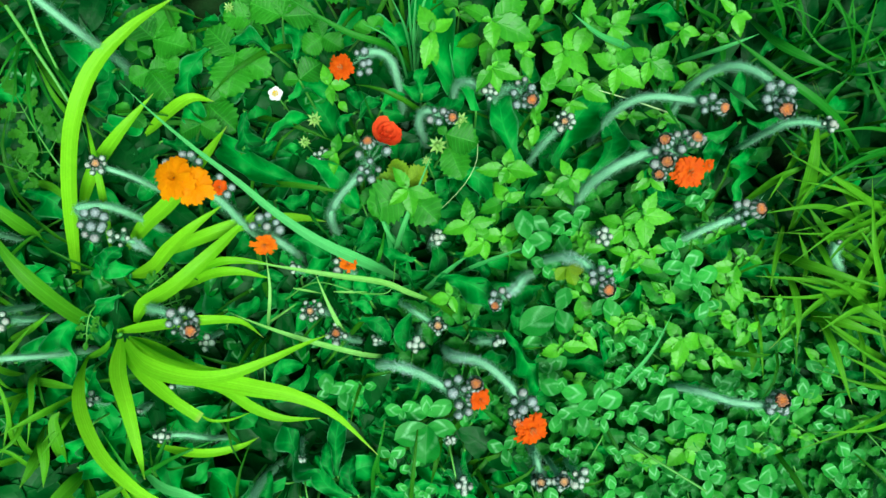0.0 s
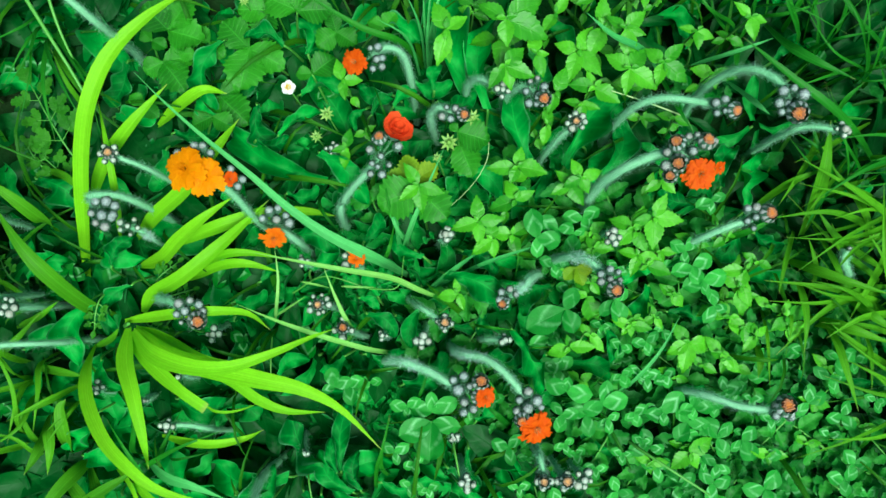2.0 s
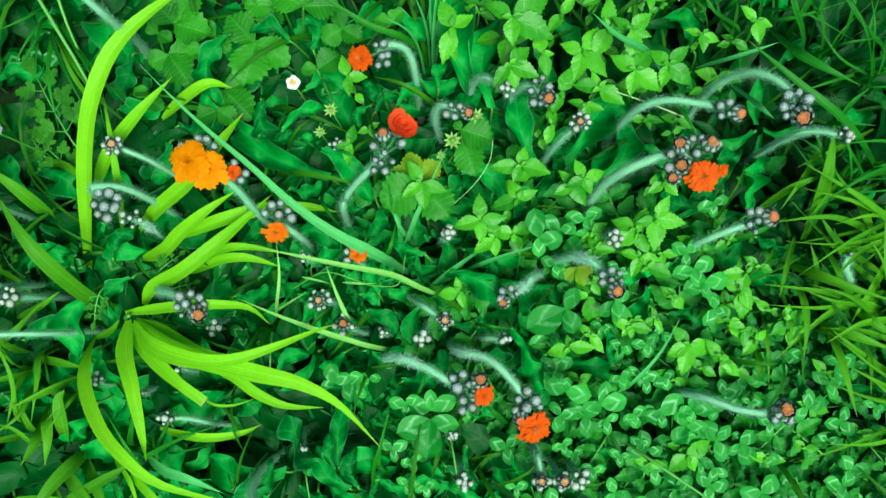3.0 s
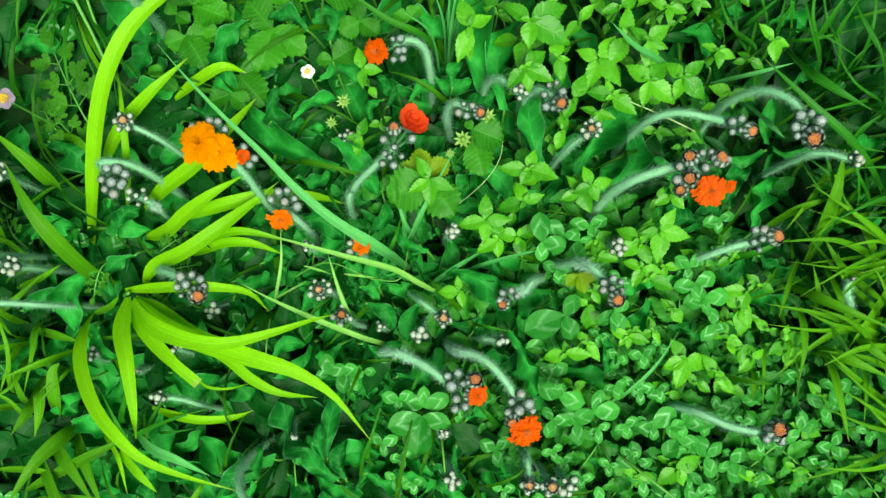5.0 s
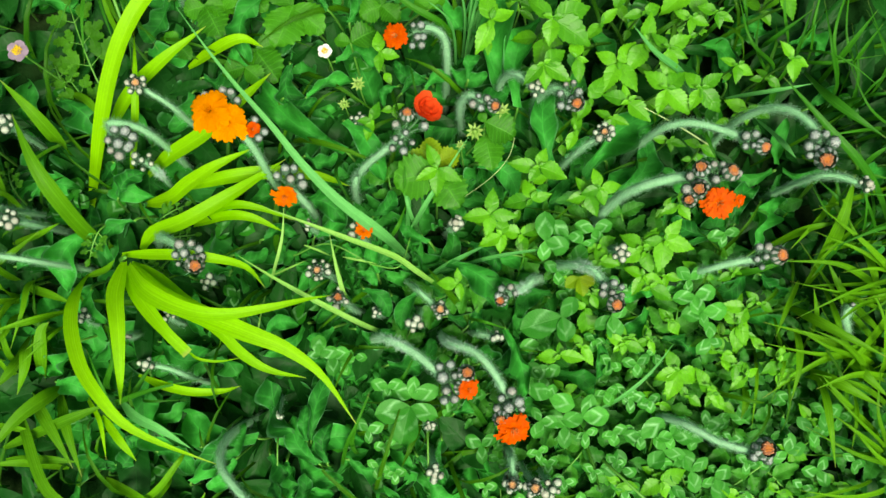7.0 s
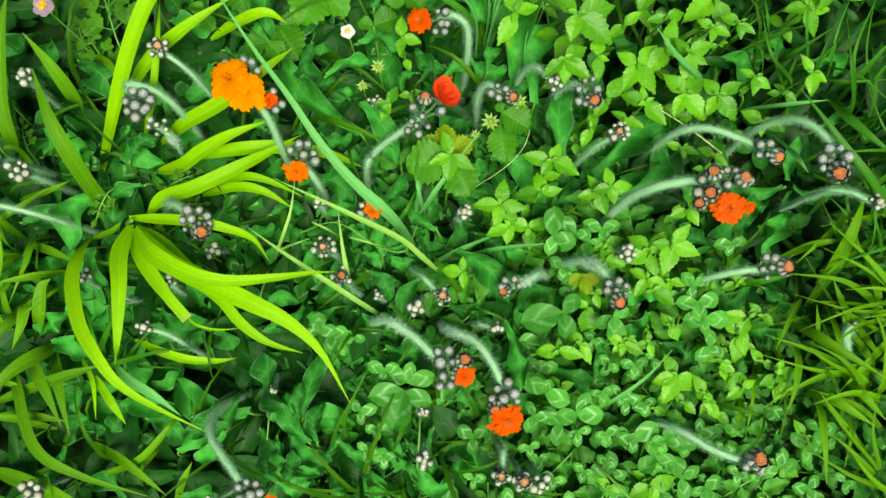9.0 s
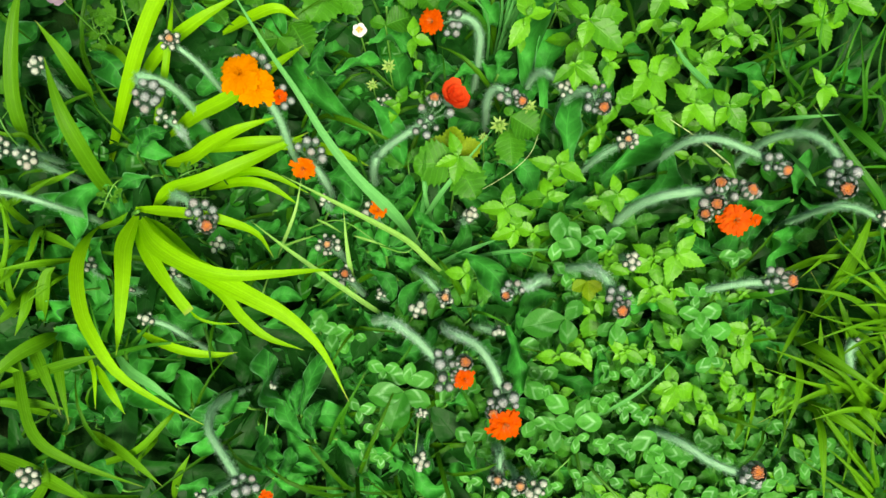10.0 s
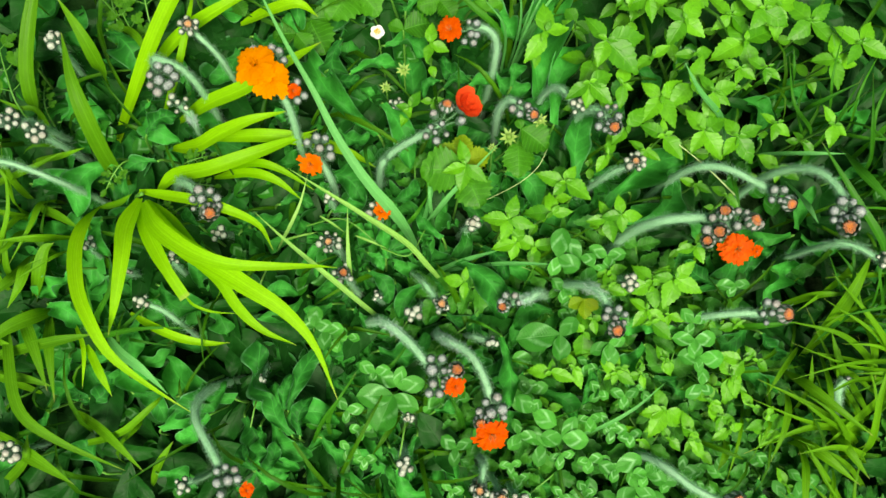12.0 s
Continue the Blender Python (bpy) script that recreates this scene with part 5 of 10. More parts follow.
# ---- grasses ----
tuft("broad_grass_tuft", (-0.2190, 0.0299, -0.0300), "bright yellow-green tuft of broad arching grass blades", [
    ([(-0.2157, 0.0296, 0.0100), (-0.1923, 0.0348, 0.0400), (-0.1764, 0.0462, 0.0600), (-0.1573, 0.0606, 0.0750), (-0.1392, 0.0763, 0.0700)], 0.0101, 0.00, 0.00, 0.00, 0.45, 1.6),
    ([(-0.1884, 0.0443, 0.0300), (-0.1562, 0.0570, 0.0460), (-0.1277, 0.0671, 0.0440), (-0.0972, 0.0709, 0.0460), (-0.0755, 0.0686, 0.0480)], 0.0094, 0.00, 0.00, 0.00, 0.45, 1.6),
    ([(-0.2055, -0.0026, 0.0300), (-0.1957, 0.0099, 0.0450), (-0.1727, 0.0224, 0.0600), (-0.1498, 0.0430, 0.0620), (-0.1355, 0.0594, 0.0550), (-0.1210, 0.0770, 0.0480)], 0.0101, 0.00, 0.00, 0.00, 0.45, 1.6),
    ([(-0.1804, 0.0251, 0.0200), (-0.1517, 0.0378, 0.0500), (-0.1322, 0.0410, 0.0550), (-0.1069, 0.0386, 0.0450)], 0.0057, 0.00, 0.00, 0.00, 0.45, 1.6),
    ([(-0.1778, 0.0216, 0.0200), (-0.1517, 0.0317, 0.0450), (-0.1319, 0.0339, 0.0500), (-0.1119, 0.0296, 0.0400)], 0.0065, 0.00, 0.00, 0.00, 0.45, 1.6),
    ([(-0.2143, -0.0084, 0.0400), (-0.1917, -0.0043, 0.0550), (-0.1692, -0.0006, 0.0700), (-0.1471, 0.0021, 0.0720), (-0.1271, 0.0014, 0.0620), (-0.1141, -0.0093, 0.0500)], 0.0070, 0.00, 0.00, 0.00, 0.45, 1.6),
    ([(-0.2101, -0.0128, 0.0450), (-0.2021, -0.0329, 0.0700), (-0.1910, -0.0522, 0.0850), (-0.1829, -0.0791, 0.0850), (-0.1810, -0.0994, 0.0750)], 0.0119, 0.00, 0.30, 0.00, 0.20, 1.6),
    ([(-0.2073, -0.0158, 0.0450), (-0.1901, -0.0309, 0.0650), (-0.1648, -0.0472, 0.0800), (-0.1460, -0.0590, 0.0800)], 0.0098, 0.00, 0.00, 0.72, 0.45, 1.6),
    ([(-0.2045, -0.0139, 0.0520), (-0.1806, -0.0259, 0.0860), (-0.1502, -0.0316, 0.1040), (-0.1253, -0.0296, 0.1080), (-0.1000, -0.0199, 0.1060), (-0.0805, -0.0104, 0.0980), (-0.0670, -0.0046, 0.0880)], 0.0118, 0.00, 0.00, 0.00, 0.20, 1.0),
    ([(-0.2066, -0.0121, 0.0400), (-0.1816, -0.0176, 0.0550), (-0.1556, -0.0287, 0.0600), (-0.1300, -0.0319, 0.0550)], 0.0059, 0.00, 0.00, 0.00, 0.45, 1.6),
    ([(-0.2047, -0.0130, 0.0450), (-0.1713, -0.0284, 0.0700), (-0.1396, -0.0333, 0.0900), (-0.1084, -0.0373, 0.1000), (-0.0833, -0.0416, 0.1000), (-0.0592, -0.0534, 0.0950), (-0.0341, -0.0781, 0.0850)], 0.0127, 0.00, -0.25, 0.00, 0.30, 1.6),
    ([(-0.1657, -0.0342, 0.0600), (-0.1349, -0.0401, 0.0750), (-0.1135, -0.0516, 0.0800), (-0.0947, -0.0581, 0.0780), (-0.0724, -0.0586, 0.0700)], 0.0068, 0.00, 0.00, 0.00, 0.45, 1.6),
    ([(-0.1491, -0.0584, 0.0700), (-0.1400, -0.0612, 0.0750), (-0.1277, -0.0602, 0.0740), (-0.1153, -0.0554, 0.0650)], 0.0018, 0.00, 0.00, 0.00, 0.45, 1.6),
    ([(-0.1873, -0.0850, 0.0300), (-0.1627, -0.0856, 0.0500), (-0.1427, -0.0846, 0.0550), (-0.1254, -0.0804, 0.0520), (-0.1158, -0.0754, 0.0450)], 0.0056, 0.00, 0.40, 0.00, 0.45, 1.6)], M_BLADE)
tuft("broad_grass_tuft", (-0.2471, -0.0270, -0.0300), "broad yellow-green grass blades bending far over", [
    ([(-0.2471, -0.0270, 0.0000), (-0.2358, -0.0408, 0.0450), (-0.2247, -0.0587, 0.0700), (-0.2060, -0.0791, 0.0900), (-0.1876, -0.0929, 0.1000), (-0.1684, -0.1060, 0.1000), (-0.1442, -0.1136, 0.0950), (-0.1122, -0.1202, 0.0850)], 0.0101, 0.00, 0.00, 0.00, 0.30, 1.6),
    ([(-0.2312, 0.0464, 0.0100), (-0.2217, 0.0702, 0.0500), (-0.2242, 0.1013, 0.0650), (-0.2352, 0.1358, 0.0600)], 0.0053, 0.00, 0.00, 0.00, 0.45, 1.6),
    ([(-0.2500, 0.0742, 0.0200), (-0.2312, 0.0976, 0.0500), (-0.2079, 0.1211, 0.0700), (-0.1871, 0.1472, 0.0700)], 0.0100, 0.00, 0.00, 0.00, 0.45, 1.6),
    ([(-0.2071, 0.1282, 0.0200), (-0.1838, 0.1379, 0.0500), (-0.1658, 0.1468, 0.0600), (-0.1527, 0.1470, 0.0500)], 0.0083, 0.00, 0.00, 0.00, 0.45, 1.6),
    ([(-0.2195, 0.0493, 0.0100), (-0.1969, 0.0629, 0.0450), (-0.1728, 0.0799, 0.0650), (-0.1511, 0.1061, 0.0750), (-0.1401, 0.1278, 0.0650)], 0.0108, 0.00, 0.00, 0.00, 0.45, 1.6),
    ([(-0.1982, -0.1129, 0.0500), (-0.1802, -0.1241, 0.0600), (-0.1682, -0.1353, 0.0550)], 0.0056, 0.00, 0.00, 0.00, 0.45, 1.6),
    ([(-0.2184, -0.1057, 0.0300), (-0.1973, -0.1158, 0.0550), (-0.1858, -0.1375, 0.0600)], 0.0034, 0.00, 0.00, 0.00, 0.45, 1.6)], M_BLADE)
tuft("grass_tuft", (-0.2356, -0.0058, -0.0300), "yellow-green grass blades bent beside broad leaves", [
    ([(-0.2356, -0.0058, 0.0000), (-0.2401, 0.0007, 0.0400), (-0.2522, 0.0187, 0.0750), (-0.2679, 0.0368, 0.0850), (-0.2900, 0.0629, 0.0800)], 0.0111, 0.00, 0.00, 0.00, 0.50, 1.6),
    ([(-0.2717, 0.0512, 0.0200), (-0.2700, 0.0566, 0.0550), (-0.2805, 0.0680, 0.0750), (-0.3032, 0.0828, 0.0800)], 0.0092, 0.00, 0.00, 0.00, 0.45, 1.6),
    ([(-0.2516, 0.1323, 0.0300), (-0.2538, 0.1404, 0.0500), (-0.2585, 0.1502, 0.0600), (-0.2692, 0.1697, 0.0600)], 0.0034, 0.00, 0.00, 0.00, 0.45, 1.6),
    ([(-0.2819, 0.0931, 0.0200), (-0.2608, 0.0867, 0.0400), (-0.2456, 0.0747, 0.0450)], 0.0053, 0.00, 0.00, 0.00, 0.45, 1.6),
    ([(-0.3007, -0.0182, 0.0100), (-0.2731, -0.0088, 0.0400), (-0.2558, 0.0031, 0.0500)], 0.0046, 0.00, 0.00, 0.00, 0.45, 1.6)], M_BLADE_NARROW)
tuft("grass_tuft", (-0.2345, -0.0959, -0.0300), "olive green grass blades low among broad leaves", [
    ([(-0.2415, -0.0990, -0.0200), (-0.2373, -0.1078, 0.0400), (-0.2479, -0.1256, 0.0600), (-0.2628, -0.1566, 0.0600)], 0.0099, 0.00, 0.00, 0.00, 0.45, 1.6),
    ([(-0.2774, -0.1197, -0.0200), (-0.2437, -0.1184, 0.0400), (-0.2260, -0.1281, 0.0550), (-0.2070, -0.1486, 0.0550)], 0.0092, 0.00, 0.00, 0.00, 0.45, 1.6),
    ([(-0.2566, -0.1078, -0.0200), (-0.2285, -0.1138, 0.0400), (-0.2162, -0.1264, 0.0550), (-0.1998, -0.1529, 0.0550)], 0.0084, 0.00, 0.00, 0.00, 0.45, 1.6),
    ([(-0.2935, -0.1447, 0.0100), (-0.2576, -0.1351, 0.0400), (-0.2344, -0.1360, 0.0400)], 0.0042, 0.00, 0.00, 0.00, 0.45, 1.6),
    ([(-0.2243, -0.1596, 0.0100), (-0.2440, -0.1557, 0.0400), (-0.2671, -0.1617, 0.0450)], 0.0050, 0.00, 0.00, 0.00, 0.45, 1.6),
    ([(-0.2749, -0.0792, -0.0100), (-0.2623, -0.0821, 0.0350), (-0.2568, -0.0955, 0.0450), (-0.2593, -0.1135, 0.0400)], 0.0085, 0.00, 0.00, 0.00, 0.45, 1.6),
    ([(-0.2489, -0.0544, 0.0100), (-0.2602, -0.0629, 0.0450), (-0.2853, -0.0783, 0.0500)], 0.0034, 0.00, 0.00, 0.00, 0.45, 1.6),
    ([(-0.2509, -0.0651, 0.0100), (-0.2509, -0.0722, 0.0400), (-0.2598, -0.0840, 0.0450)], 0.0023, 0.00, 0.00, 0.00, 0.45, 1.6),
    ([(-0.2768, -0.0789, 0.0000), (-0.2648, -0.0936, 0.0400), (-0.2709, -0.1124, 0.0500)], 0.0085, 0.00, 0.00, 0.00, 0.45, 1.6),
    ([(-0.2438, -0.0286, 0.0100), (-0.2224, -0.0206, 0.0400), (-0.2146, -0.0126, 0.0500)], 0.0046, 0.00, 0.00, 0.00, 0.45, 1.6),
    ([(-0.2831, -0.0454, 0.0100), (-0.2584, -0.0449, 0.0350), (-0.2385, -0.0471, 0.0400)], 0.0058, 0.00, 0.00, 0.00, 0.45, 1.6),
    ([(-0.1545, -0.1483, 0.0100), (-0.1514, -0.1515, 0.0300), (-0.1544, -0.1649, 0.0400)], 0.0046, 0.00, 0.00, 0.00, 0.45, 1.6)], M_BLADE_NARROW)
tuft("long_grass_blade", (-0.2047, -0.1089, -0.0300), "bluish green grass blade under a broad yellow-green one", [
    ([(-0.1985, -0.1054, 0.0200), (-0.1763, -0.1091, 0.0500), (-0.1566, -0.1117, 0.0600), (-0.1372, -0.1209, 0.0500)], 0.0064, 0.00, 0.00, 0.00, 0.45, 1.6)], M_BLADE_BLUE)
tuft("long_grass_blade", (-0.0235, 0.0305, -0.0300), "long bluish green grass blade lying across the patch", [
    ([(-0.0247, 0.0315, -0.0300), (-0.0441, 0.0403, 0.0600), (-0.0734, 0.0527, 0.0850), (-0.0999, 0.0692, 0.0950), (-0.1234, 0.0880, 0.1050), (-0.1504, 0.1077, 0.1100), (-0.1734, 0.1264, 0.1150), (-0.1945, 0.1447, 0.1120)], 0.0078, 0.00, 0.00, 0.00, 0.15, 0.9)], M_BLADE_BLUE)
tuft("thin_grass_blade", (0.0001, 0.0166, -0.0300), "thin pale yellowish green grass blade", [
    ([(0.0002, 0.0164, 0.0200), (-0.0178, 0.0224, 0.0480), (-0.0353, 0.0290, 0.0620), (-0.0638, 0.0323, 0.0800), (-0.0927, 0.0361, 0.0850), (-0.1214, 0.0401, 0.0850)], 0.0037, 0.00, 0.00, 0.00, 0.45, 1.6)], M_BLADE_PALE)
tuft("thin_grass_blade", (-0.0195, -0.0233, -0.0300), "thin pale grass blade lying flat", [
    ([(-0.0205, -0.0247, -0.0300), (-0.0426, -0.0193, 0.0500), (-0.0634, -0.0134, 0.0750), (-0.0848, -0.0073, 0.0850), (-0.1075, -0.0005, 0.0850), (-0.1305, 0.0072, 0.0800)], 0.0033, 0.00, 0.00, 0.00, 0.45, 1.6)], M_BLADE_PALE)
tuft("thin_grass_blade", (-0.0545, -0.0164, -0.0300), "short pale green grass blade crossing another", [
    ([(-0.0571, -0.0174, -0.0300), (-0.0611, -0.0044, 0.0500), (-0.0691, 0.0120, 0.0650), (-0.0787, 0.0337, 0.0700)], 0.0030, 0.00, 0.00, 0.00, 0.45, 1.6)], M_BLADE_PALE)
tuft("thin_grass_blade", (-0.1203, -0.0073, -0.0300), "thin pale green grass stem bent at the base", [
    ([(-0.1221, -0.0075, -0.0100), (-0.1120, 0.0033, 0.0450), (-0.1092, 0.0239, 0.0600), (-0.1127, 0.0450, 0.0600)], 0.0023, 0.00, 0.00, 0.00, 0.45, 1.6),
    ([(-0.1159, -0.0010, 0.0300), (-0.1030, 0.0067, 0.0450), (-0.0929, 0.0142, 0.0450)], 0.0015, 0.00, 0.00, 0.00, 0.45, 1.6),
    ([(-0.1202, -0.0134, 0.0100), (-0.1155, -0.0299, 0.0350), (-0.1146, -0.0433, 0.0350)], 0.0012, 0.00, 0.00, 0.00, 0.45, 1.6)], M_BLADE_PALE)
tuft("thin_grass_blade", (-0.1036, 0.0250, -0.0300), "short pale grass blade lying level", [
    ([(-0.0958, 0.0237, 0.0500), (-0.0857, 0.0223, 0.0520), (-0.0760, 0.0205, 0.0450)], 0.0015, 0.00, 0.00, 0.00, 0.45, 1.6),
    ([(-0.0700, 0.0221, 0.0400), (-0.0580, 0.0221, 0.0450), (-0.0468, 0.0226, 0.0420)], 0.0015, 0.00, 0.00, 0.00, 0.45, 1.6)], M_BLADE_PALE)
tuft("thin_grass_blade", (-0.0415, -0.1287, -0.0300), "thin green grass blade standing below a broad one", [
    ([(-0.0428, -0.1327, -0.0200), (-0.0398, -0.1002, 0.0400), (-0.0353, -0.0816, 0.0600), (-0.0319, -0.0591, 0.0600)], 0.0027, 0.00, 0.00, 0.00, 0.45, 1.6)], M_BLADE_THIN)
tuft("long_grass_blade", (0.1455, 0.1876, -0.0300), "narrow bluish green grass blade", [
    ([(0.1413, 0.1822, 0.0200), (0.1179, 0.1815, 0.0800), (0.0950, 0.1832, 0.1050), (0.0772, 0.1944, 0.1120)], 0.0053, 0.00, 0.00, 0.00, 0.30, 1.6)], M_BLADE_BLUE)
tuft("thin_grass_blade", (0.1411, 0.1943, -0.0300), "green grass blade slanting down past a bluish one", [
    ([(0.1370, 0.1888, 0.0200), (0.1429, 0.1498, 0.0700), (0.1531, 0.1321, 0.0750)], 0.0033, 0.00, 0.00, 0.00, 0.45, 1.6)], M_BLADE_THIN)
tuft("long_grass_blade", (0.1230, -0.0440, -0.0300), "bluish green grass blade among clover", [
    ([(0.1195, -0.0424, 0.0200), (0.1281, -0.0288, 0.0500), (0.1414, -0.0091, 0.0600), (0.1545, 0.0144, 0.0550)], 0.0024, 0.00, 0.00, 0.00, 0.45, 1.6)], M_BLADE_BLUE)
tuft("thin_grass_blade", (0.1738, 0.0627, -0.0300), "green grass blade lying level over dark leaves", [
    ([(0.1738, 0.0627, 0.0000), (0.1921, 0.0696, 0.0600), (0.2160, 0.0830, 0.0650)], 0.0042, 0.00, 0.00, 0.00, 0.45, 1.6)], M_BLADE_THIN)
tuft("thin_grass_blade", (0.1686, 0.1948, -0.0300), "thin pale grass blade lying level", [
    ([(0.1588, 0.1838, 0.0400), (0.1772, 0.1843, 0.0750), (0.2013, 0.1935, 0.0800)], 0.0029, 0.00, 0.00, 0.00, 0.45, 1.6)], M_BLADE_BLUE)
tuft("thin_grass_blade", (0.1940, 0.1846, -0.0300), "short bluish green grass blade", [
    ([(0.1855, 0.1767, 0.0300), (0.1897, 0.1542, 0.0750), (0.2020, 0.1452, 0.0750)], 0.0044, 0.00, 0.00, 0.00, 0.45, 1.6)], M_BLADE_BLUE)
tuft("grass_tuft", (0.2464, 0.0658, -0.0300), "yellow-green tuft of broad soft grass blades", [
    ([(0.2536, 0.0675, -0.0200), (0.2395, 0.0880, 0.0500), (0.2359, 0.1126, 0.0800), (0.2388, 0.1422, 0.0800)], 0.0097, 0.00, 0.00, 0.00, 0.45, 1.6),
    ([(0.2322, 0.0626, -0.0200), (0.2356, 0.0507, 0.0500), (0.2547, 0.0419, 0.0700), (0.2847, 0.0340, 0.0700)], 0.0068, 0.00, 0.00, 0.00, 0.45, 1.6),
    ([(0.2454, 0.0577, -0.0200), (0.2352, 0.0363, 0.0450), (0.2347, 0.0162, 0.0600), (0.2358, -0.0061, 0.0550)], 0.0053, 0.00, 0.00, 0.00, 0.45, 1.6),
    ([(0.2608, 0.0294, -0.0100), (0.2453, 0.0494, 0.0450), (0.2381, 0.0696, 0.0500)], 0.0042, 0.00, 0.00, 0.00, 0.45, 1.6),
    ([(0.2551, 0.0819, 0.0100), (0.2516, 0.0541, 0.0600), (0.2612, 0.0336, 0.0600)], 0.0045, 0.00, 0.00, 0.00, 0.45, 1.6),
    ([(0.2634, 0.0295, -0.0200), (0.2565, 0.0052, 0.0500), (0.2593, -0.0157, 0.0650), (0.2699, -0.0417, 0.0600)], 0.0057, 0.00, 0.00, 0.00, 0.45, 1.6),
    ([(0.2509, 0.0157, -0.0200), (0.2579, 0.0125, 0.0550), (0.2897, 0.0026, 0.0650)], 0.0077, 0.00, 0.00, 0.00, 0.45, 1.6),
    ([(0.2734, 0.0458, -0.0200), (0.2706, 0.0242, 0.0600), (0.2943, 0.0085, 0.0650)], 0.0073, 0.00, 0.00, 0.00, 0.45, 1.6),
    ([(0.2231, 0.0352, -0.0100), (0.2143, 0.0044, 0.0450), (0.2160, -0.0304, 0.0500)], 0.0027, 0.00, 0.00, 0.00, 0.45, 1.6),
    ([(0.2177, 0.0061, 0.0000), (0.2119, -0.0115, 0.0400), (0.2113, -0.0249, 0.0400)], 0.0058, 0.00, 0.00, 0.00, 0.45, 1.6),
    ([(0.2128, 0.0920, 0.0100), (0.2203, 0.1035, 0.0600), (0.2407, 0.1134, 0.0700)], 0.0049, 0.00, 0.00, 0.00, 0.45, 1.6),
    ([(0.3099, 0.0543, 0.0000), (0.2552, 0.0677, 0.0600), (0.2355, 0.0861, 0.0700)], 0.0053, 0.00, 0.00, 0.00, 0.45, 1.6)], M_BLADE_NARROW)
tuft("grass_tuft", (0.2159, 0.2301, -0.0300), "dark green tuft of tangled grass blades", [
    ([(0.2190, 0.2334, -0.0100), (0.2140, 0.1969, 0.0600), (0.2267, 0.1805, 0.0800), (0.2536, 0.1693, 0.0800)], 0.0074, 0.00, 0.00, 0.00, 0.45, 1.6),
    ([(0.2367, 0.2240, -0.0200), (0.2218, 0.2204, 0.0600), (0.2291, 0.2460, 0.0900)], 0.0045, 0.00, 0.00, 0.00, 0.45, 1.6),
    ([(0.2545, 0.2184, -0.0200), (0.2323, 0.2202, 0.0600), (0.2359, 0.2396, 0.0850)], 0.0034, 0.00, 0.00, 0.00, 0.45, 1.6),
    ([(0.2080, 0.2321, -0.0200), (0.1893, 0.1969, 0.0400), (0.1870, 0.1747, 0.0500)], 0.0051, 0.00, 0.00, 0.00, 0.45, 1.6),
    ([(0.2478, 0.1516, -0.0100), (0.2436, 0.1477, 0.0600), (0.2666, 0.1452, 0.0750)], 0.0038, 0.00, 0.00, 0.00, 0.45, 1.6),
    ([(0.1767, 0.2289, -0.0200), (0.1731, 0.2198, 0.0600), (0.1909, 0.2393, 0.0850)], 0.0034, 0.00, 0.00, 0.00, 0.45, 1.6),
    ([(0.2200, 0.2514, -0.0200), (0.2034, 0.2435, 0.0500), (0.2011, 0.2591, 0.0600)], 0.0035, 0.00, 0.00, 0.00, 0.45, 1.6),
    ([(0.1420, 0.2339, -0.0200), (0.1385, 0.2262, 0.0450), (0.1489, 0.2426, 0.0600)], 0.0031, 0.00, 0.00, 0.00, 0.45, 1.6),
    ([(0.1824, 0.2472, -0.0200), (0.1588, 0.2398, 0.0500), (0.1491, 0.2542, 0.0600)], 0.0031, 0.00, 0.00, 0.00, 0.45, 1.6),
    ([(0.2980, 0.1476, -0.0100), (0.2514, 0.1085, 0.0550), (0.2301, 0.0744, 0.0650)], 0.0053, 0.00, 0.00, 0.00, 0.45, 1.6),
    ([(0.2619, 0.1402, 0.0000), (0.2533, 0.1573, 0.0600), (0.2635, 0.1703, 0.0700)], 0.0038, 0.00, 0.00, 0.00, 0.45, 1.6)], M_BLADE_THIN)
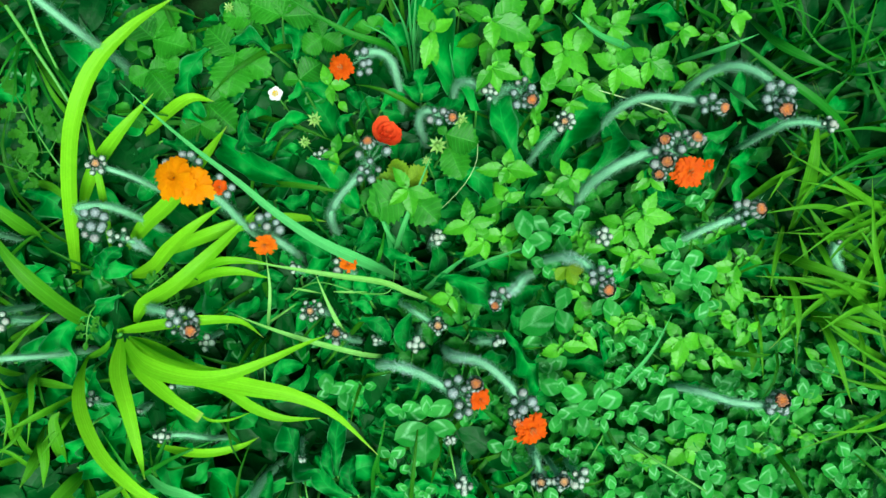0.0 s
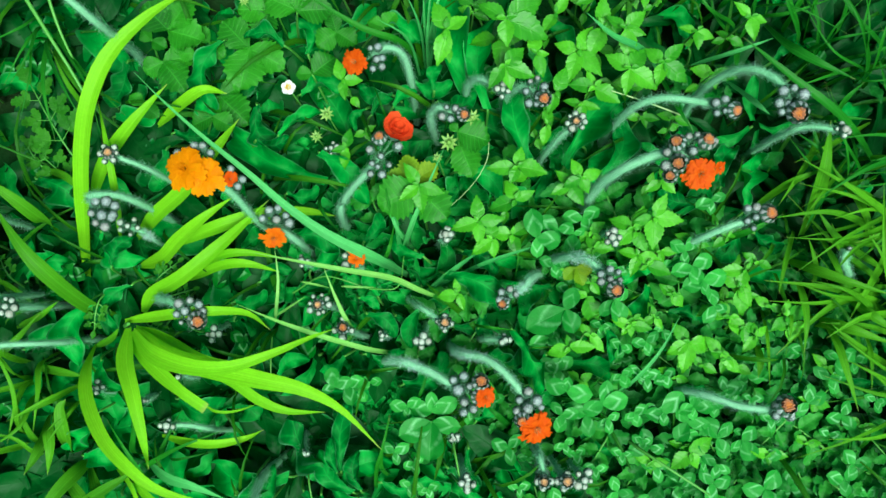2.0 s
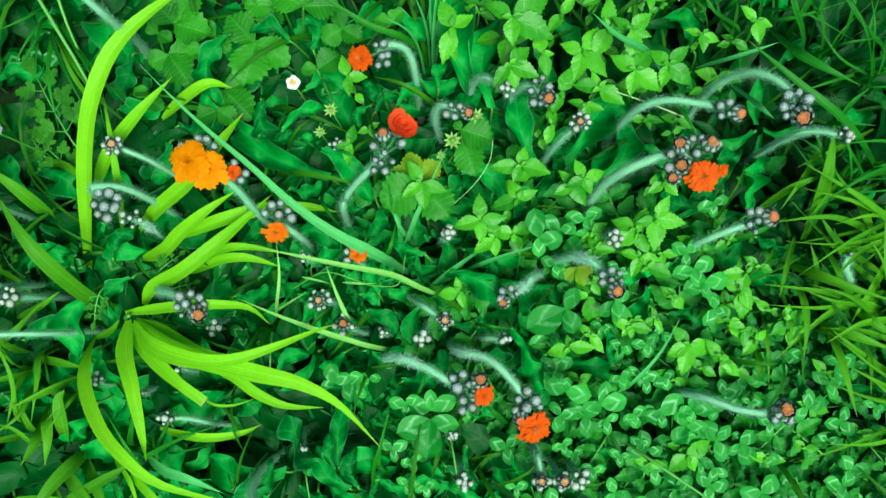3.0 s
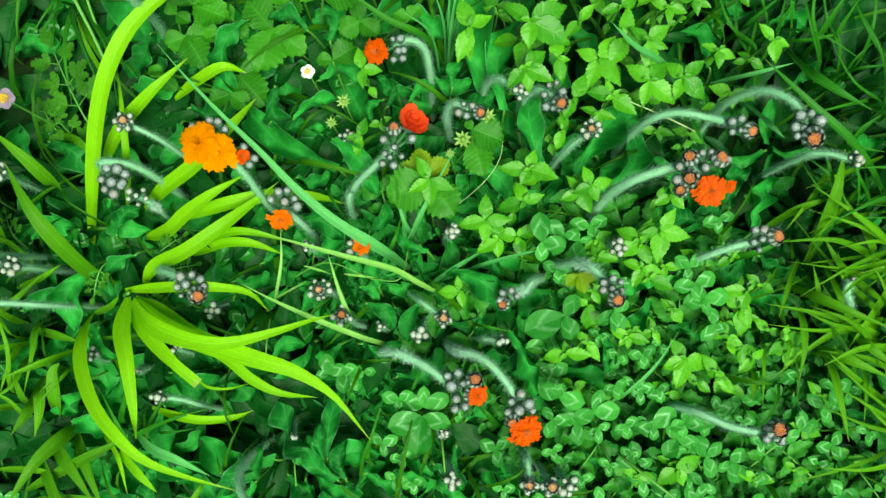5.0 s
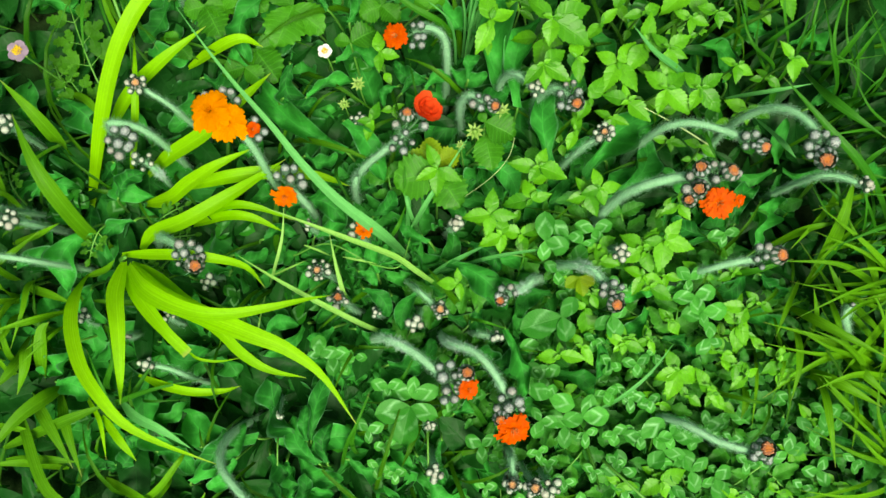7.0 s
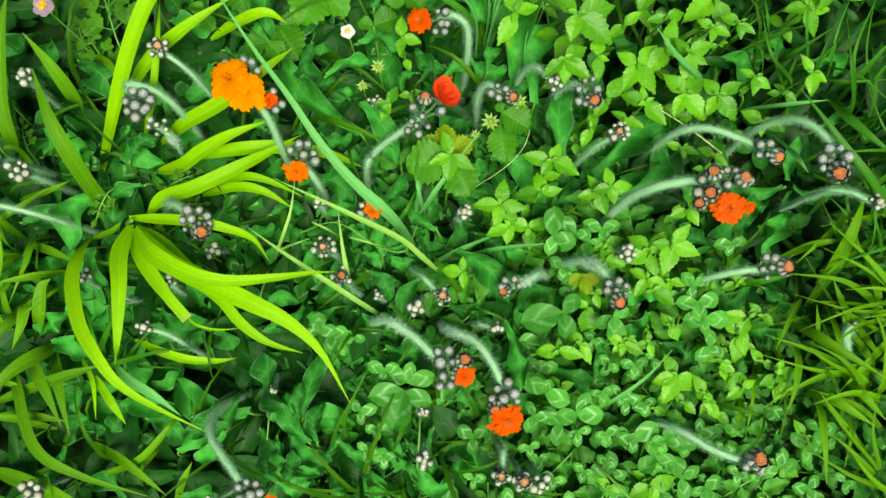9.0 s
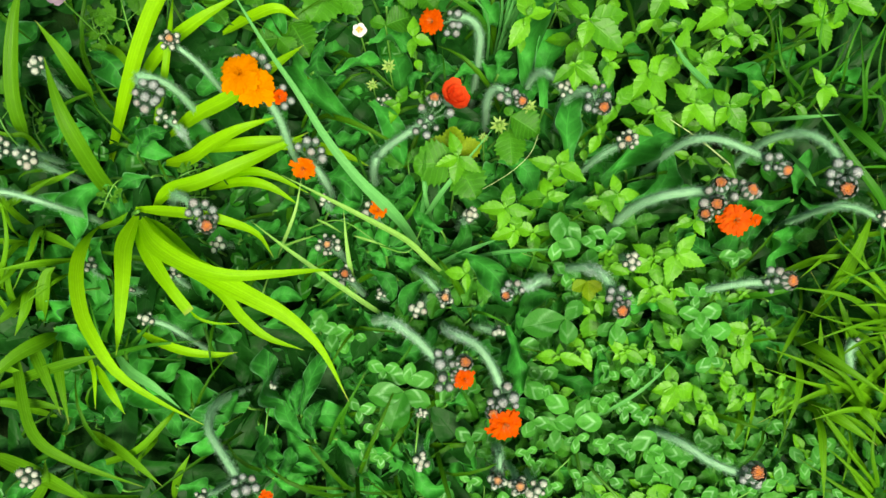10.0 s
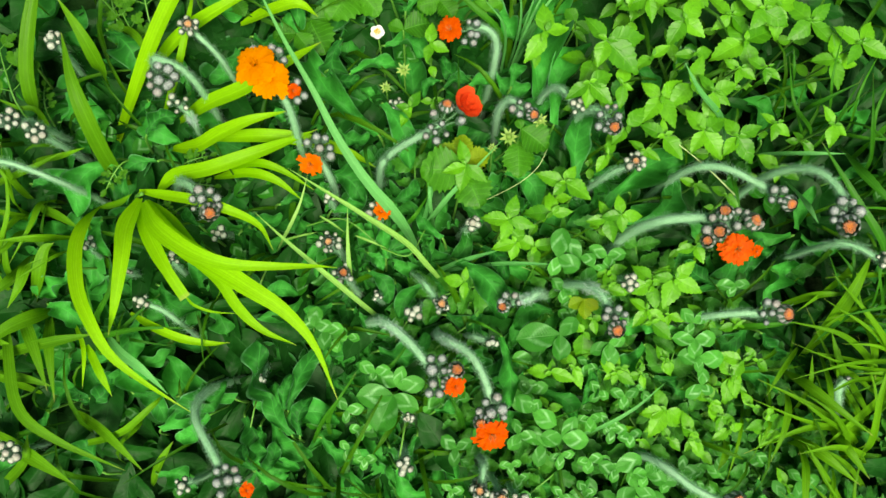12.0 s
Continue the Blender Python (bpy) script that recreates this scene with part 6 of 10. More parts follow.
tuft("grass_tuft", (0.2979, 0.1587, -0.0300), "dense soft yellow-green meadow grass lying over", [
    ([(0.2979, 0.1587, 0.0000), (0.2481, 0.1307, 0.0550), (0.2220, 0.1167, 0.0650)], 0.0034, 0.00, 0.00, 0.00, 0.45, 1.6),
    ([(0.2620, 0.1534, 0.0000), (0.2346, 0.1208, 0.0550), (0.2126, 0.0884, 0.0650)], 0.0042, 0.00, 0.00, 0.00, 0.45, 1.6),
    ([(0.3035, 0.1193, 0.0000), (0.2544, 0.1019, 0.0500), (0.2292, 0.0886, 0.0600)], 0.0034, 0.00, 0.00, 0.00, 0.45, 1.6),
    ([(0.2909, 0.1418, 0.0000), (0.2443, 0.1027, 0.0650), (0.2243, 0.0780, 0.0750)], 0.0026, 0.00, 0.00, 0.00, 0.45, 1.6),
    ([(0.3076, 0.0906, 0.0000), (0.2582, 0.0761, 0.0500), (0.2292, 0.0687, 0.0550)], 0.0023, 0.00, 0.00, 0.00, 0.45, 1.6),
    ([(0.3105, 0.0699, 0.0000), (0.2668, 0.0681, 0.0500), (0.2484, 0.0671, 0.0550)], 0.0034, 0.00, 0.00, 0.00, 0.45, 1.6),
    ([(0.3176, 0.0201, 0.0000), (0.2718, 0.0333, 0.0500), (0.2488, 0.0459, 0.0600)], 0.0053, 0.00, 0.00, 0.00, 0.45, 1.6),
    ([(0.3012, 0.0504, 0.0000), (0.2610, 0.0615, 0.0500), (0.2490, 0.0793, 0.0600)], 0.0050, 0.00, 0.00, 0.00, 0.45, 1.6),
    ([(0.3252, -0.0195, 0.0000), (0.2771, -0.0031, 0.0500), (0.2505, 0.0137, 0.0600)], 0.0050, 0.00, 0.00, 0.00, 0.45, 1.6),
    ([(0.2354, 0.0391, 0.0000), (0.2277, 0.0182, 0.0500), (0.2280, 0.0011, 0.0500)], 0.0034, 0.00, 0.00, 0.00, 0.45, 1.6),
    ([(0.2769, 0.1148, 0.0000), (0.2693, 0.0928, 0.0550), (0.2777, 0.0697, 0.0600)], 0.0065, 0.00, 0.00, 0.00, 0.45, 1.6),
    ([(0.3247, 0.0407, 0.0000), (0.2786, 0.0382, 0.0500), (0.2496, 0.0298, 0.0600)], 0.0046, 0.00, 0.00, 0.00, 0.45, 1.6),
    ([(0.3192, 0.0803, 0.0000), (0.2843, 0.0504, 0.0500), (0.2625, 0.0173, 0.0600)], 0.0053, 0.00, 0.00, 0.00, 0.45, 1.6),
    ([(0.3303, 0.0014, 0.0000), (0.2823, 0.0126, 0.0500), (0.2465, 0.0142, 0.0550)], 0.0038, 0.00, 0.00, 0.00, 0.45, 1.6),
    ([(0.2463, 0.0801, 0.0000), (0.2238, 0.0551, 0.0500), (0.2180, 0.0316, 0.0550)], 0.0038, 0.00, 0.00, 0.00, 0.45, 1.6),
    ([(0.2916, 0.0189, 0.0000), (0.2807, -0.0025, 0.0500), (0.2803, -0.0279, 0.0550)], 0.0034, 0.00, 0.00, 0.00, 0.45, 1.6)], M_BLADE_NARROW)
tuft("thin_grass_blade", (-0.0344, 0.0380, -0.0300), "pale green grass blade standing beside a bluish one", [
    ([(-0.0361, 0.0389, -0.0300), (-0.0266, 0.0571, 0.0500), (-0.0193, 0.0758, 0.0700), (-0.0048, 0.1146, 0.0750)], 0.0034, 0.00, 0.00, 0.00, 0.45, 1.6)], M_BLADE_BLUE)
tuft("thin_grass_blade", (-0.0316, 0.0390, -0.0300), "thin pale green grass blade leaning back", [
    ([(-0.0332, 0.0399, -0.0300), (-0.0335, 0.0605, 0.0500), (-0.0410, 0.1004, 0.0650)], 0.0031, 0.00, 0.00, 0.00, 0.45, 1.6)], M_BLADE_BLUE)
tuft("thin_grass_blade", (-0.0187, 0.0162, -0.0300), "thin shiny green grass blade lying straight", [
    ([(-0.0183, 0.0162, 0.0100), (0.0001, 0.0331, 0.0400), (0.0228, 0.0510, 0.0550)], 0.0031, 0.00, 0.00, 0.00, 0.60, 1.6)], M_BLADE_BLUE)
tuft("thin_grass_blade", (-0.0157, 0.0208, -0.0300), "thin shiny green grass blade lying sideways", [
    ([(-0.0154, 0.0207, 0.0100), (0.0223, 0.0407, 0.0500), (0.0628, 0.0565, 0.0650)], 0.0026, 0.00, 0.00, 0.00, 0.60, 1.6)], M_BLADE_BLUE)
tuft("broad_grass_tuft", (-0.2549, 0.0080, -0.0300), "tall broad yellow-green grass blade arching over", [
    ([(-0.2645, 0.0075, -0.0250), (-0.2477, 0.0620, 0.0400), (-0.2374, 0.0996, 0.0750), (-0.2273, 0.1289, 0.0950), (-0.2145, 0.1581, 0.1000), (-0.1921, 0.1833, 0.1000), (-0.1679, 0.2059, 0.0900)], 0.0112, 0.00, 0.00, 0.00, 0.60, 1.6)], M_BLADE)
tuft("grass_tuft", (-0.3063, 0.0058, -0.0300), "broad olive green grass blades standing in the shade", [
    ([(-0.3154, 0.0070, -0.0200), (-0.3029, 0.0149, 0.0400), (-0.3085, 0.0380, 0.0650), (-0.3153, 0.0745, 0.0800), (-0.3213, 0.1046, 0.0800)], 0.0101, 0.00, 0.00, 0.00, 0.60, 1.6),
    ([(-0.2877, -0.0052, 0.0000), (-0.2978, 0.0129, 0.0400), (-0.3107, 0.0100, 0.0450), (-0.3315, 0.0100, 0.0450)], 0.0035, 0.00, 0.00, 0.00, 0.45, 1.6),
    ([(-0.3257, -0.0464, 0.0000), (-0.2879, -0.0280, 0.0450), (-0.2658, -0.0060, 0.0550)], 0.0050, 0.00, 0.00, 0.00, 0.45, 1.6),
    ([(-0.2487, -0.0513, 0.0000), (-0.2601, -0.0641, 0.0400), (-0.2846, -0.0763, 0.0450)], 0.0035, 0.00, 0.00, 0.00, 0.45, 1.6),
    ([(-0.2629, -0.1100, -0.0100), (-0.2509, -0.0907, 0.0350), (-0.2520, -0.0697, 0.0450), (-0.2487, -0.0621, 0.0450)], 0.0093, 0.00, 0.00, 0.00, 0.45, 1.6),
    ([(-0.2488, -0.0601, 0.0000), (-0.2466, -0.0708, 0.0400), (-0.2624, -0.0965, 0.0450)], 0.0027, 0.00, 0.00, 0.00, 0.45, 1.6)], M_BLADE_NARROW)
tuft("grass_tuft", (-0.2725, -0.1263, -0.0300), "olive green broad grass blades bending over low leaves", [
    ([(-0.2725, -0.1263, 0.0000), (-0.2461, -0.1343, 0.0450), (-0.2161, -0.1628, 0.0650), (-0.1863, -0.1716, 0.0650), (-0.1402, -0.1740, 0.0550)], 0.0075, 0.00, 0.00, 0.00, 0.50, 1.6),
    ([(-0.2675, -0.1539, 0.0200), (-0.2240, -0.1238, 0.0550), (-0.1946, -0.1040, 0.0600)], 0.0068, 0.00, 0.00, 0.00, 0.60, 1.6),
    ([(-0.1967, -0.1884, 0.0000), (-0.1574, -0.1579, 0.0450), (-0.1425, -0.1317, 0.0550), (-0.1407, -0.1225, 0.0450)], 0.0046, 0.00, 0.00, 0.00, 0.45, 1.6),
    ([(-0.2040, -0.1656, -0.0100), (-0.1653, -0.1597, 0.0450), (-0.1307, -0.1711, 0.0500)], 0.0066, 0.00, 0.00, 0.00, 0.45, 1.6),
    ([(-0.2609, -0.2009, 0.0000), (-0.2102, -0.1910, 0.0450), (-0.1663, -0.1944, 0.0550)], 0.0107, 0.00, 0.00, 0.00, 0.45, 1.6),
    ([(-0.2682, -0.1635, 0.0100), (-0.2292, -0.1493, 0.0450), (-0.2074, -0.1464, 0.0450)], 0.0057, 0.00, 0.00, 0.00, 0.45, 1.6),
    ([(-0.1333, -0.1908, -0.0100), (-0.1265, -0.1655, 0.0350), (-0.1235, -0.1482, 0.0400)], 0.0055, 0.00, 0.00, 0.00, 0.45, 1.6),
    ([(-0.2293, -0.2356, -0.0100), (-0.2042, -0.1975, 0.0450), (-0.2080, -0.1793, 0.0500)], 0.0069, 0.00, 0.00, 0.00, 0.45, 1.6)], M_BLADE_NARROW)
tuft("thin_grass_blade", (-0.0329, 0.0469, -0.0300), "very thin green grass blade beside hawkweed buds", [
    ([(-0.0319, 0.0457, -0.0300), (-0.0374, 0.0702, 0.0600), (-0.0441, 0.0965, 0.0700)], 0.0019, 0.00, 0.00, 0.00)], M_BLADE_THIN)
tuft("grass_tuft", (-0.0208, 0.1851, -0.0300), "upright tuft of narrow bluish green grass", [
    ([(-0.0202, 0.1746, -0.0300), (-0.0202, 0.1923, 0.0500), (-0.0183, 0.2245, 0.0800)], 0.0026, 0.30, 0.00, 0.00),
    ([(-0.0223, 0.1786, -0.0300), (-0.0252, 0.1960, 0.0500), (-0.0360, 0.2162, 0.0700)], 0.0019, 0.30, 0.00, 0.00),
    ([(-0.0232, 0.1827, -0.0300), (-0.0168, 0.2010, 0.0600), (-0.0085, 0.2247, 0.0800)], 0.0022, 0.00, 0.00, 0.00),
    ([(-0.0241, 0.1705, -0.0300), (-0.0326, 0.1881, 0.0500), (-0.0538, 0.1971, 0.0700)], 0.0019, 0.00, 0.00, 0.00),
    ([(-0.0184, 0.1828, -0.0300), (-0.0222, 0.1961, 0.0500), (-0.0240, 0.2206, 0.0800)], 0.0019, 0.00, 0.00, 0.00),
    ([(-0.0215, 0.1787, -0.0300), (-0.0158, 0.1962, 0.0500), (-0.0131, 0.2209, 0.0800)], 0.0023, 0.00, 0.00, 0.00)], M_BLADE_BLUE)
tuft("long_grass_blade", (-0.0209, 0.1872, -0.0300), "olive green grass blade bending over strawberry leaves", [
    ([(-0.0201, 0.1824, -0.0300), (-0.0363, 0.1861, 0.0500), (-0.0646, 0.1913, 0.0700), (-0.1113, 0.2147, 0.0800)], 0.0048, 0.00, 0.00, 0.00)], M_BLADE_THIN)
tuft("thin_grass_blade", (-0.0303, -0.1219, -0.0300), "thin dark green grass blade", [
    ([(-0.0293, -0.1176, -0.0300), (-0.0364, -0.0931, 0.0500), (-0.0315, -0.0604, 0.0600)], 0.0030, 0.00, 0.00, 0.00)], M_BLADE_THIN)
tuft("thin_grass_blade", (0.0566, -0.0799, -0.0300), "short green blade below the dark buds", [
    ([(0.0551, -0.0769, -0.0300), (0.0414, -0.0598, 0.0500), (0.0280, -0.0485, 0.0550)], 0.0042, 0.00, 0.00, 0.00)], M_BLADE_THIN)
tuft("long_grass_blade", (0.3318, 0.1246, -0.0300), "dark green grass blade high over the meadow", [
    ([(0.3222, 0.1216, -0.0300), (0.2502, 0.1403, 0.0800), (0.2071, 0.1635, 0.1000), (0.1756, 0.1873, 0.1000)], 0.0057, 0.00, 0.00, 0.00)], M_BLADE_THIN)
tuft("grass_tuft", (0.3161, 0.0309, -0.0300), "dense yellow-green tuft of narrow grass blades", [
    ([(0.3084, 0.0183, -0.0300), (0.2951, 0.0221, 0.0266), (0.2687, 0.0329, 0.0484), (0.2500, 0.0512, 0.0460)], 0.0036, -0.26, 0.28, 0.00, 0.20),
    ([(0.3007, 0.0176, -0.0300), (0.2859, 0.0231, 0.0310), (0.2590, 0.0387, 0.0563), (0.2404, 0.0613, 0.0535)], 0.0036, -0.36, -0.33, 0.00, 0.20),
    ([(0.2991, 0.0307, -0.0300), (0.2755, 0.0307, 0.0483), (0.2396, 0.0313, 0.0879), (0.2167, 0.0392, 0.0835)], 0.0037, 0.02, 0.27, 0.00, 0.20),
    ([(0.3109, 0.0378, -0.0300), (0.2936, 0.0448, 0.0272), (0.2565, 0.0657, 0.0495), (0.2236, 0.0983, 0.0470)], 0.0049, -0.20, 0.39, 0.00, 0.20),
    ([(0.2988, 0.0371, -0.0300), (0.2808, 0.0343, 0.0310), (0.2447, 0.0269, 0.0563), (0.2102, 0.0265, 0.0535)], 0.0042, 0.30, -0.36, 0.00, 0.20),
    ([(0.3133, 0.0176, -0.0300), (0.2950, 0.0292, 0.0462), (0.2732, 0.0606, 0.0840), (0.2733, 0.1044, 0.0798)], 0.0055, 0.23, 0.24, 0.00, 0.20),
    ([(0.3038, 0.0205, -0.0300), (0.2822, 0.0244, 0.0467), (0.2508, 0.0349, 0.0850), (0.2279, 0.0407, 0.0807)], 0.0045, 0.13, 0.30, 0.00, 0.20),
    ([(0.3123, 0.0267, -0.0300), (0.2915, 0.0293, 0.0323), (0.2494, 0.0369, 0.0587), (0.2080, 0.0397, 0.0558)], 0.0066, 0.37, -0.43, 0.00, 0.20),
    ([(0.3160, 0.0432, -0.0300), (0.2959, 0.0383, 0.0292), (0.2530, 0.0250, 0.0531), (0.2192, -0.0083, 0.0505)], 0.0068, 0.13, -0.44, 0.00, 0.20),
    ([(0.3134, 0.0242, -0.0300), (0.3013, 0.0338, 0.0312), (0.2830, 0.0610, 0.0567), (0.2597, 0.0925, 0.0539)], 0.0034, 0.34, -0.49, 0.00, 0.20),
    ([(0.3199, 0.0234, -0.0300), (0.2999, 0.0222, 0.0385), (0.2666, 0.0187, 0.0700), (0.2455, 0.0047, 0.0665)], 0.0064, -0.24, 0.17, 0.00, 0.20)], M_BLADE_NARROW)
tuft("grass_tuft", (0.3198, 0.0876, -0.0300), "yellow-green tuft of arching narrow blades", [
    ([(0.3059, 0.0974, -0.0300), (0.2878, 0.0992, 0.0334), (0.2541, 0.1085, 0.0607), (0.2358, 0.1387, 0.0576)], 0.0036, -0.35, 0.49, 0.00, 0.20),
    ([(0.3207, 0.0805, -0.0300), (0.2946, 0.0837, 0.0474), (0.2530, 0.0978, 0.0861), (0.2191, 0.1172, 0.0818)], 0.0058, 0.18, 0.06, 0.00, 0.20),
    ([(0.3166, 0.0866, -0.0300), (0.2911, 0.0799, 0.0450), (0.2485, 0.0670, 0.0818), (0.2121, 0.0669, 0.0777)], 0.0046, -0.35, -0.33, 0.00, 0.20),
    ([(0.3123, 0.0817, -0.0300), (0.2951, 0.0759, 0.0336), (0.2647, 0.0630, 0.0611), (0.2476, 0.0408, 0.0581)], 0.0044, -0.06, -0.47, 0.00, 0.20),
    ([(0.3276, 0.0965, -0.0300), (0.3063, 0.0887, 0.0451), (0.2765, 0.0739, 0.0819), (0.2575, 0.0655, 0.0778)], 0.0057, -0.21, 0.05, 0.00, 0.20),
    ([(0.3067, 0.0776, -0.0300), (0.2832, 0.0782, 0.0419), (0.2422, 0.0845, 0.0763), (0.2045, 0.0789, 0.0724)], 0.0060, 0.35, -0.12, 0.00, 0.20),
    ([(0.3175, 0.0974, -0.0300), (0.2915, 0.0880, 0.0465), (0.2491, 0.0688, 0.0845), (0.2195, 0.0448, 0.0802)], 0.0041, 0.12, 0.40, 0.00, 0.20),
    ([(0.3187, 0.0934, -0.0300), (0.2983, 0.0904, 0.0410), (0.2661, 0.0875, 0.0745), (0.2455, 0.0806, 0.0708)], 0.0041, 0.32, 0.13, 0.00, 0.20),
    ([(0.3258, 0.0763, -0.0300), (0.3025, 0.0797, 0.0409), (0.2626, 0.0934, 0.0743), (0.2239, 0.1026, 0.0706)], 0.0053, 0.08, 0.03, 0.00, 0.20)], M_BLADE_NARROW)
tuft("grass_tuft", (0.2874, 0.1071, -0.0300), "green tuft of narrow grass blades", [
    ([(0.2719, 0.0998, -0.0300), (0.2562, 0.1019, 0.0384), (0.2314, 0.1134, 0.0698), (0.2160, 0.1347, 0.0663)], 0.0043, -0.20, -0.30, 0.00, 0.20),
    ([(0.2943, 0.1008, -0.0300), (0.2869, 0.0976, 0.0479), (0.2947, 0.0963, 0.0871), (0.3309, 0.0882, 0.0828)], 0.0049, 0.01, -0.50, 0.00, 0.20),
    ([(0.2864, 0.1191, -0.0300), (0.2771, 0.1249, 0.0272), (0.2615, 0.1454, 0.0494), (0.2466, 0.1755, 0.0469)], 0.0041, -0.28, -0.14, 0.00, 0.20),
    ([(0.2917, 0.1116, -0.0300), (0.2750, 0.1157, 0.0397), (0.2497, 0.1338, 0.0722), (0.2391, 0.1670, 0.0686)], 0.0028, -0.07, 0.47, 0.00, 0.20),
    ([(0.2778, 0.1005, -0.0300), (0.2646, 0.1064, 0.0419), (0.2500, 0.1293, 0.0762), (0.2401, 0.1655, 0.0724)], 0.0039, -0.26, -0.48, 0.00, 0.20),
    ([(0.2772, 0.0987, -0.0300), (0.2605, 0.1042, 0.0402), (0.2349, 0.1254, 0.0731), (0.2228, 0.1617, 0.0694)], 0.0050, -0.14, 0.12, 0.00, 0.20),
    ([(0.2704, 0.1120, -0.0300), (0.2626, 0.1111, 0.0465), (0.2660, 0.1170, 0.0846), (0.2960, 0.1271, 0.0804)], 0.0030, 0.21, -0.41, 0.00, 0.20),
    ([(0.2721, 0.1134, -0.0300), (0.2565, 0.1143, 0.0411), (0.2344, 0.1240, 0.0748), (0.2159, 0.1377, 0.0710)], 0.0051, -0.00, -0.39, 0.00, 0.20),
    ([(0.2965, 0.1153, -0.0300), (0.2867, 0.1156, 0.0450), (0.2860, 0.1248, 0.0817), (0.3134, 0.1393, 0.0776)], 0.0030, 0.38, -0.20, 0.00, 0.20)], M_BLADE_THIN)
tuft("grass_tuft", (0.2582, 0.2006, -0.0300), "dark green tuft of tangled grass blades", [
    ([(0.2655, 0.2100, -0.0300), (0.2587, 0.2137, 0.0341), (0.2553, 0.2355, 0.0621), (0.2526, 0.2793, 0.0590)], 0.0043, -0.38, 0.27, 0.00, 0.20),
    ([(0.2418, 0.2025, -0.0300), (0.2331, 0.1936, 0.0540), (0.2362, 0.1899, 0.0982), (0.2658, 0.1979, 0.0933)], 0.0039, -0.11, 0.49, 0.00, 0.20),
    ([(0.2670, 0.1858, -0.0300), (0.2571, 0.1772, 0.0539), (0.2595, 0.1722, 0.0980), (0.2874, 0.1863, 0.0931)], 0.0026, 0.32, 0.20, 0.00, 0.20),
    ([(0.2436, 0.2060, -0.0300), (0.2297, 0.2088, 0.0415), (0.2101, 0.2315, 0.0755), (0.2172, 0.2793, 0.0718)], 0.0038, 0.03, -0.14, 0.00, 0.20),
    ([(0.2615, 0.2109, -0.0300), (0.2469, 0.2145, 0.0351), (0.2218, 0.2367, 0.0639), (0.2185, 0.2850, 0.0607)], 0.0031, 0.06, -0.31, 0.00, 0.20),
    ([(0.2508, 0.1921, -0.0300), (0.2429, 0.1946, 0.0344), (0.2353, 0.2119, 0.0626), (0.2255, 0.2461, 0.0594)], 0.0034, 0.39, -0.29, 0.00, 0.20),
    ([(0.2634, 0.1918, -0.0300), (0.2584, 0.1822, 0.0420), (0.2655, 0.1694, 0.0764), (0.2964, 0.1774, 0.0726)], 0.0026, -0.16, 0.22, 0.00, 0.20),
    ([(0.2511, 0.1989, -0.0300), (0.2439, 0.1969, 0.0407), (0.2429, 0.2051, 0.0741), (0.2632, 0.2272, 0.0704)], 0.0028, -0.38, 0.28, 0.00, 0.20),
    ([(0.2439, 0.2033, -0.0300), (0.2265, 0.2006, 0.0518), (0.2043, 0.2124, 0.0943), (0.1945, 0.2455, 0.0895)], 0.0036, 0.38, 0.03, 0.00, 0.20),
    ([(0.2573, 0.1953, -0.0300), (0.2596, 0.1931, 0.0303), (0.2787, 0.1954, 0.0550), (0.3156, 0.2166, 0.0523)], 0.0036, 0.24, -0.36, 0.00, 0.20)], M_BLADE_THIN)
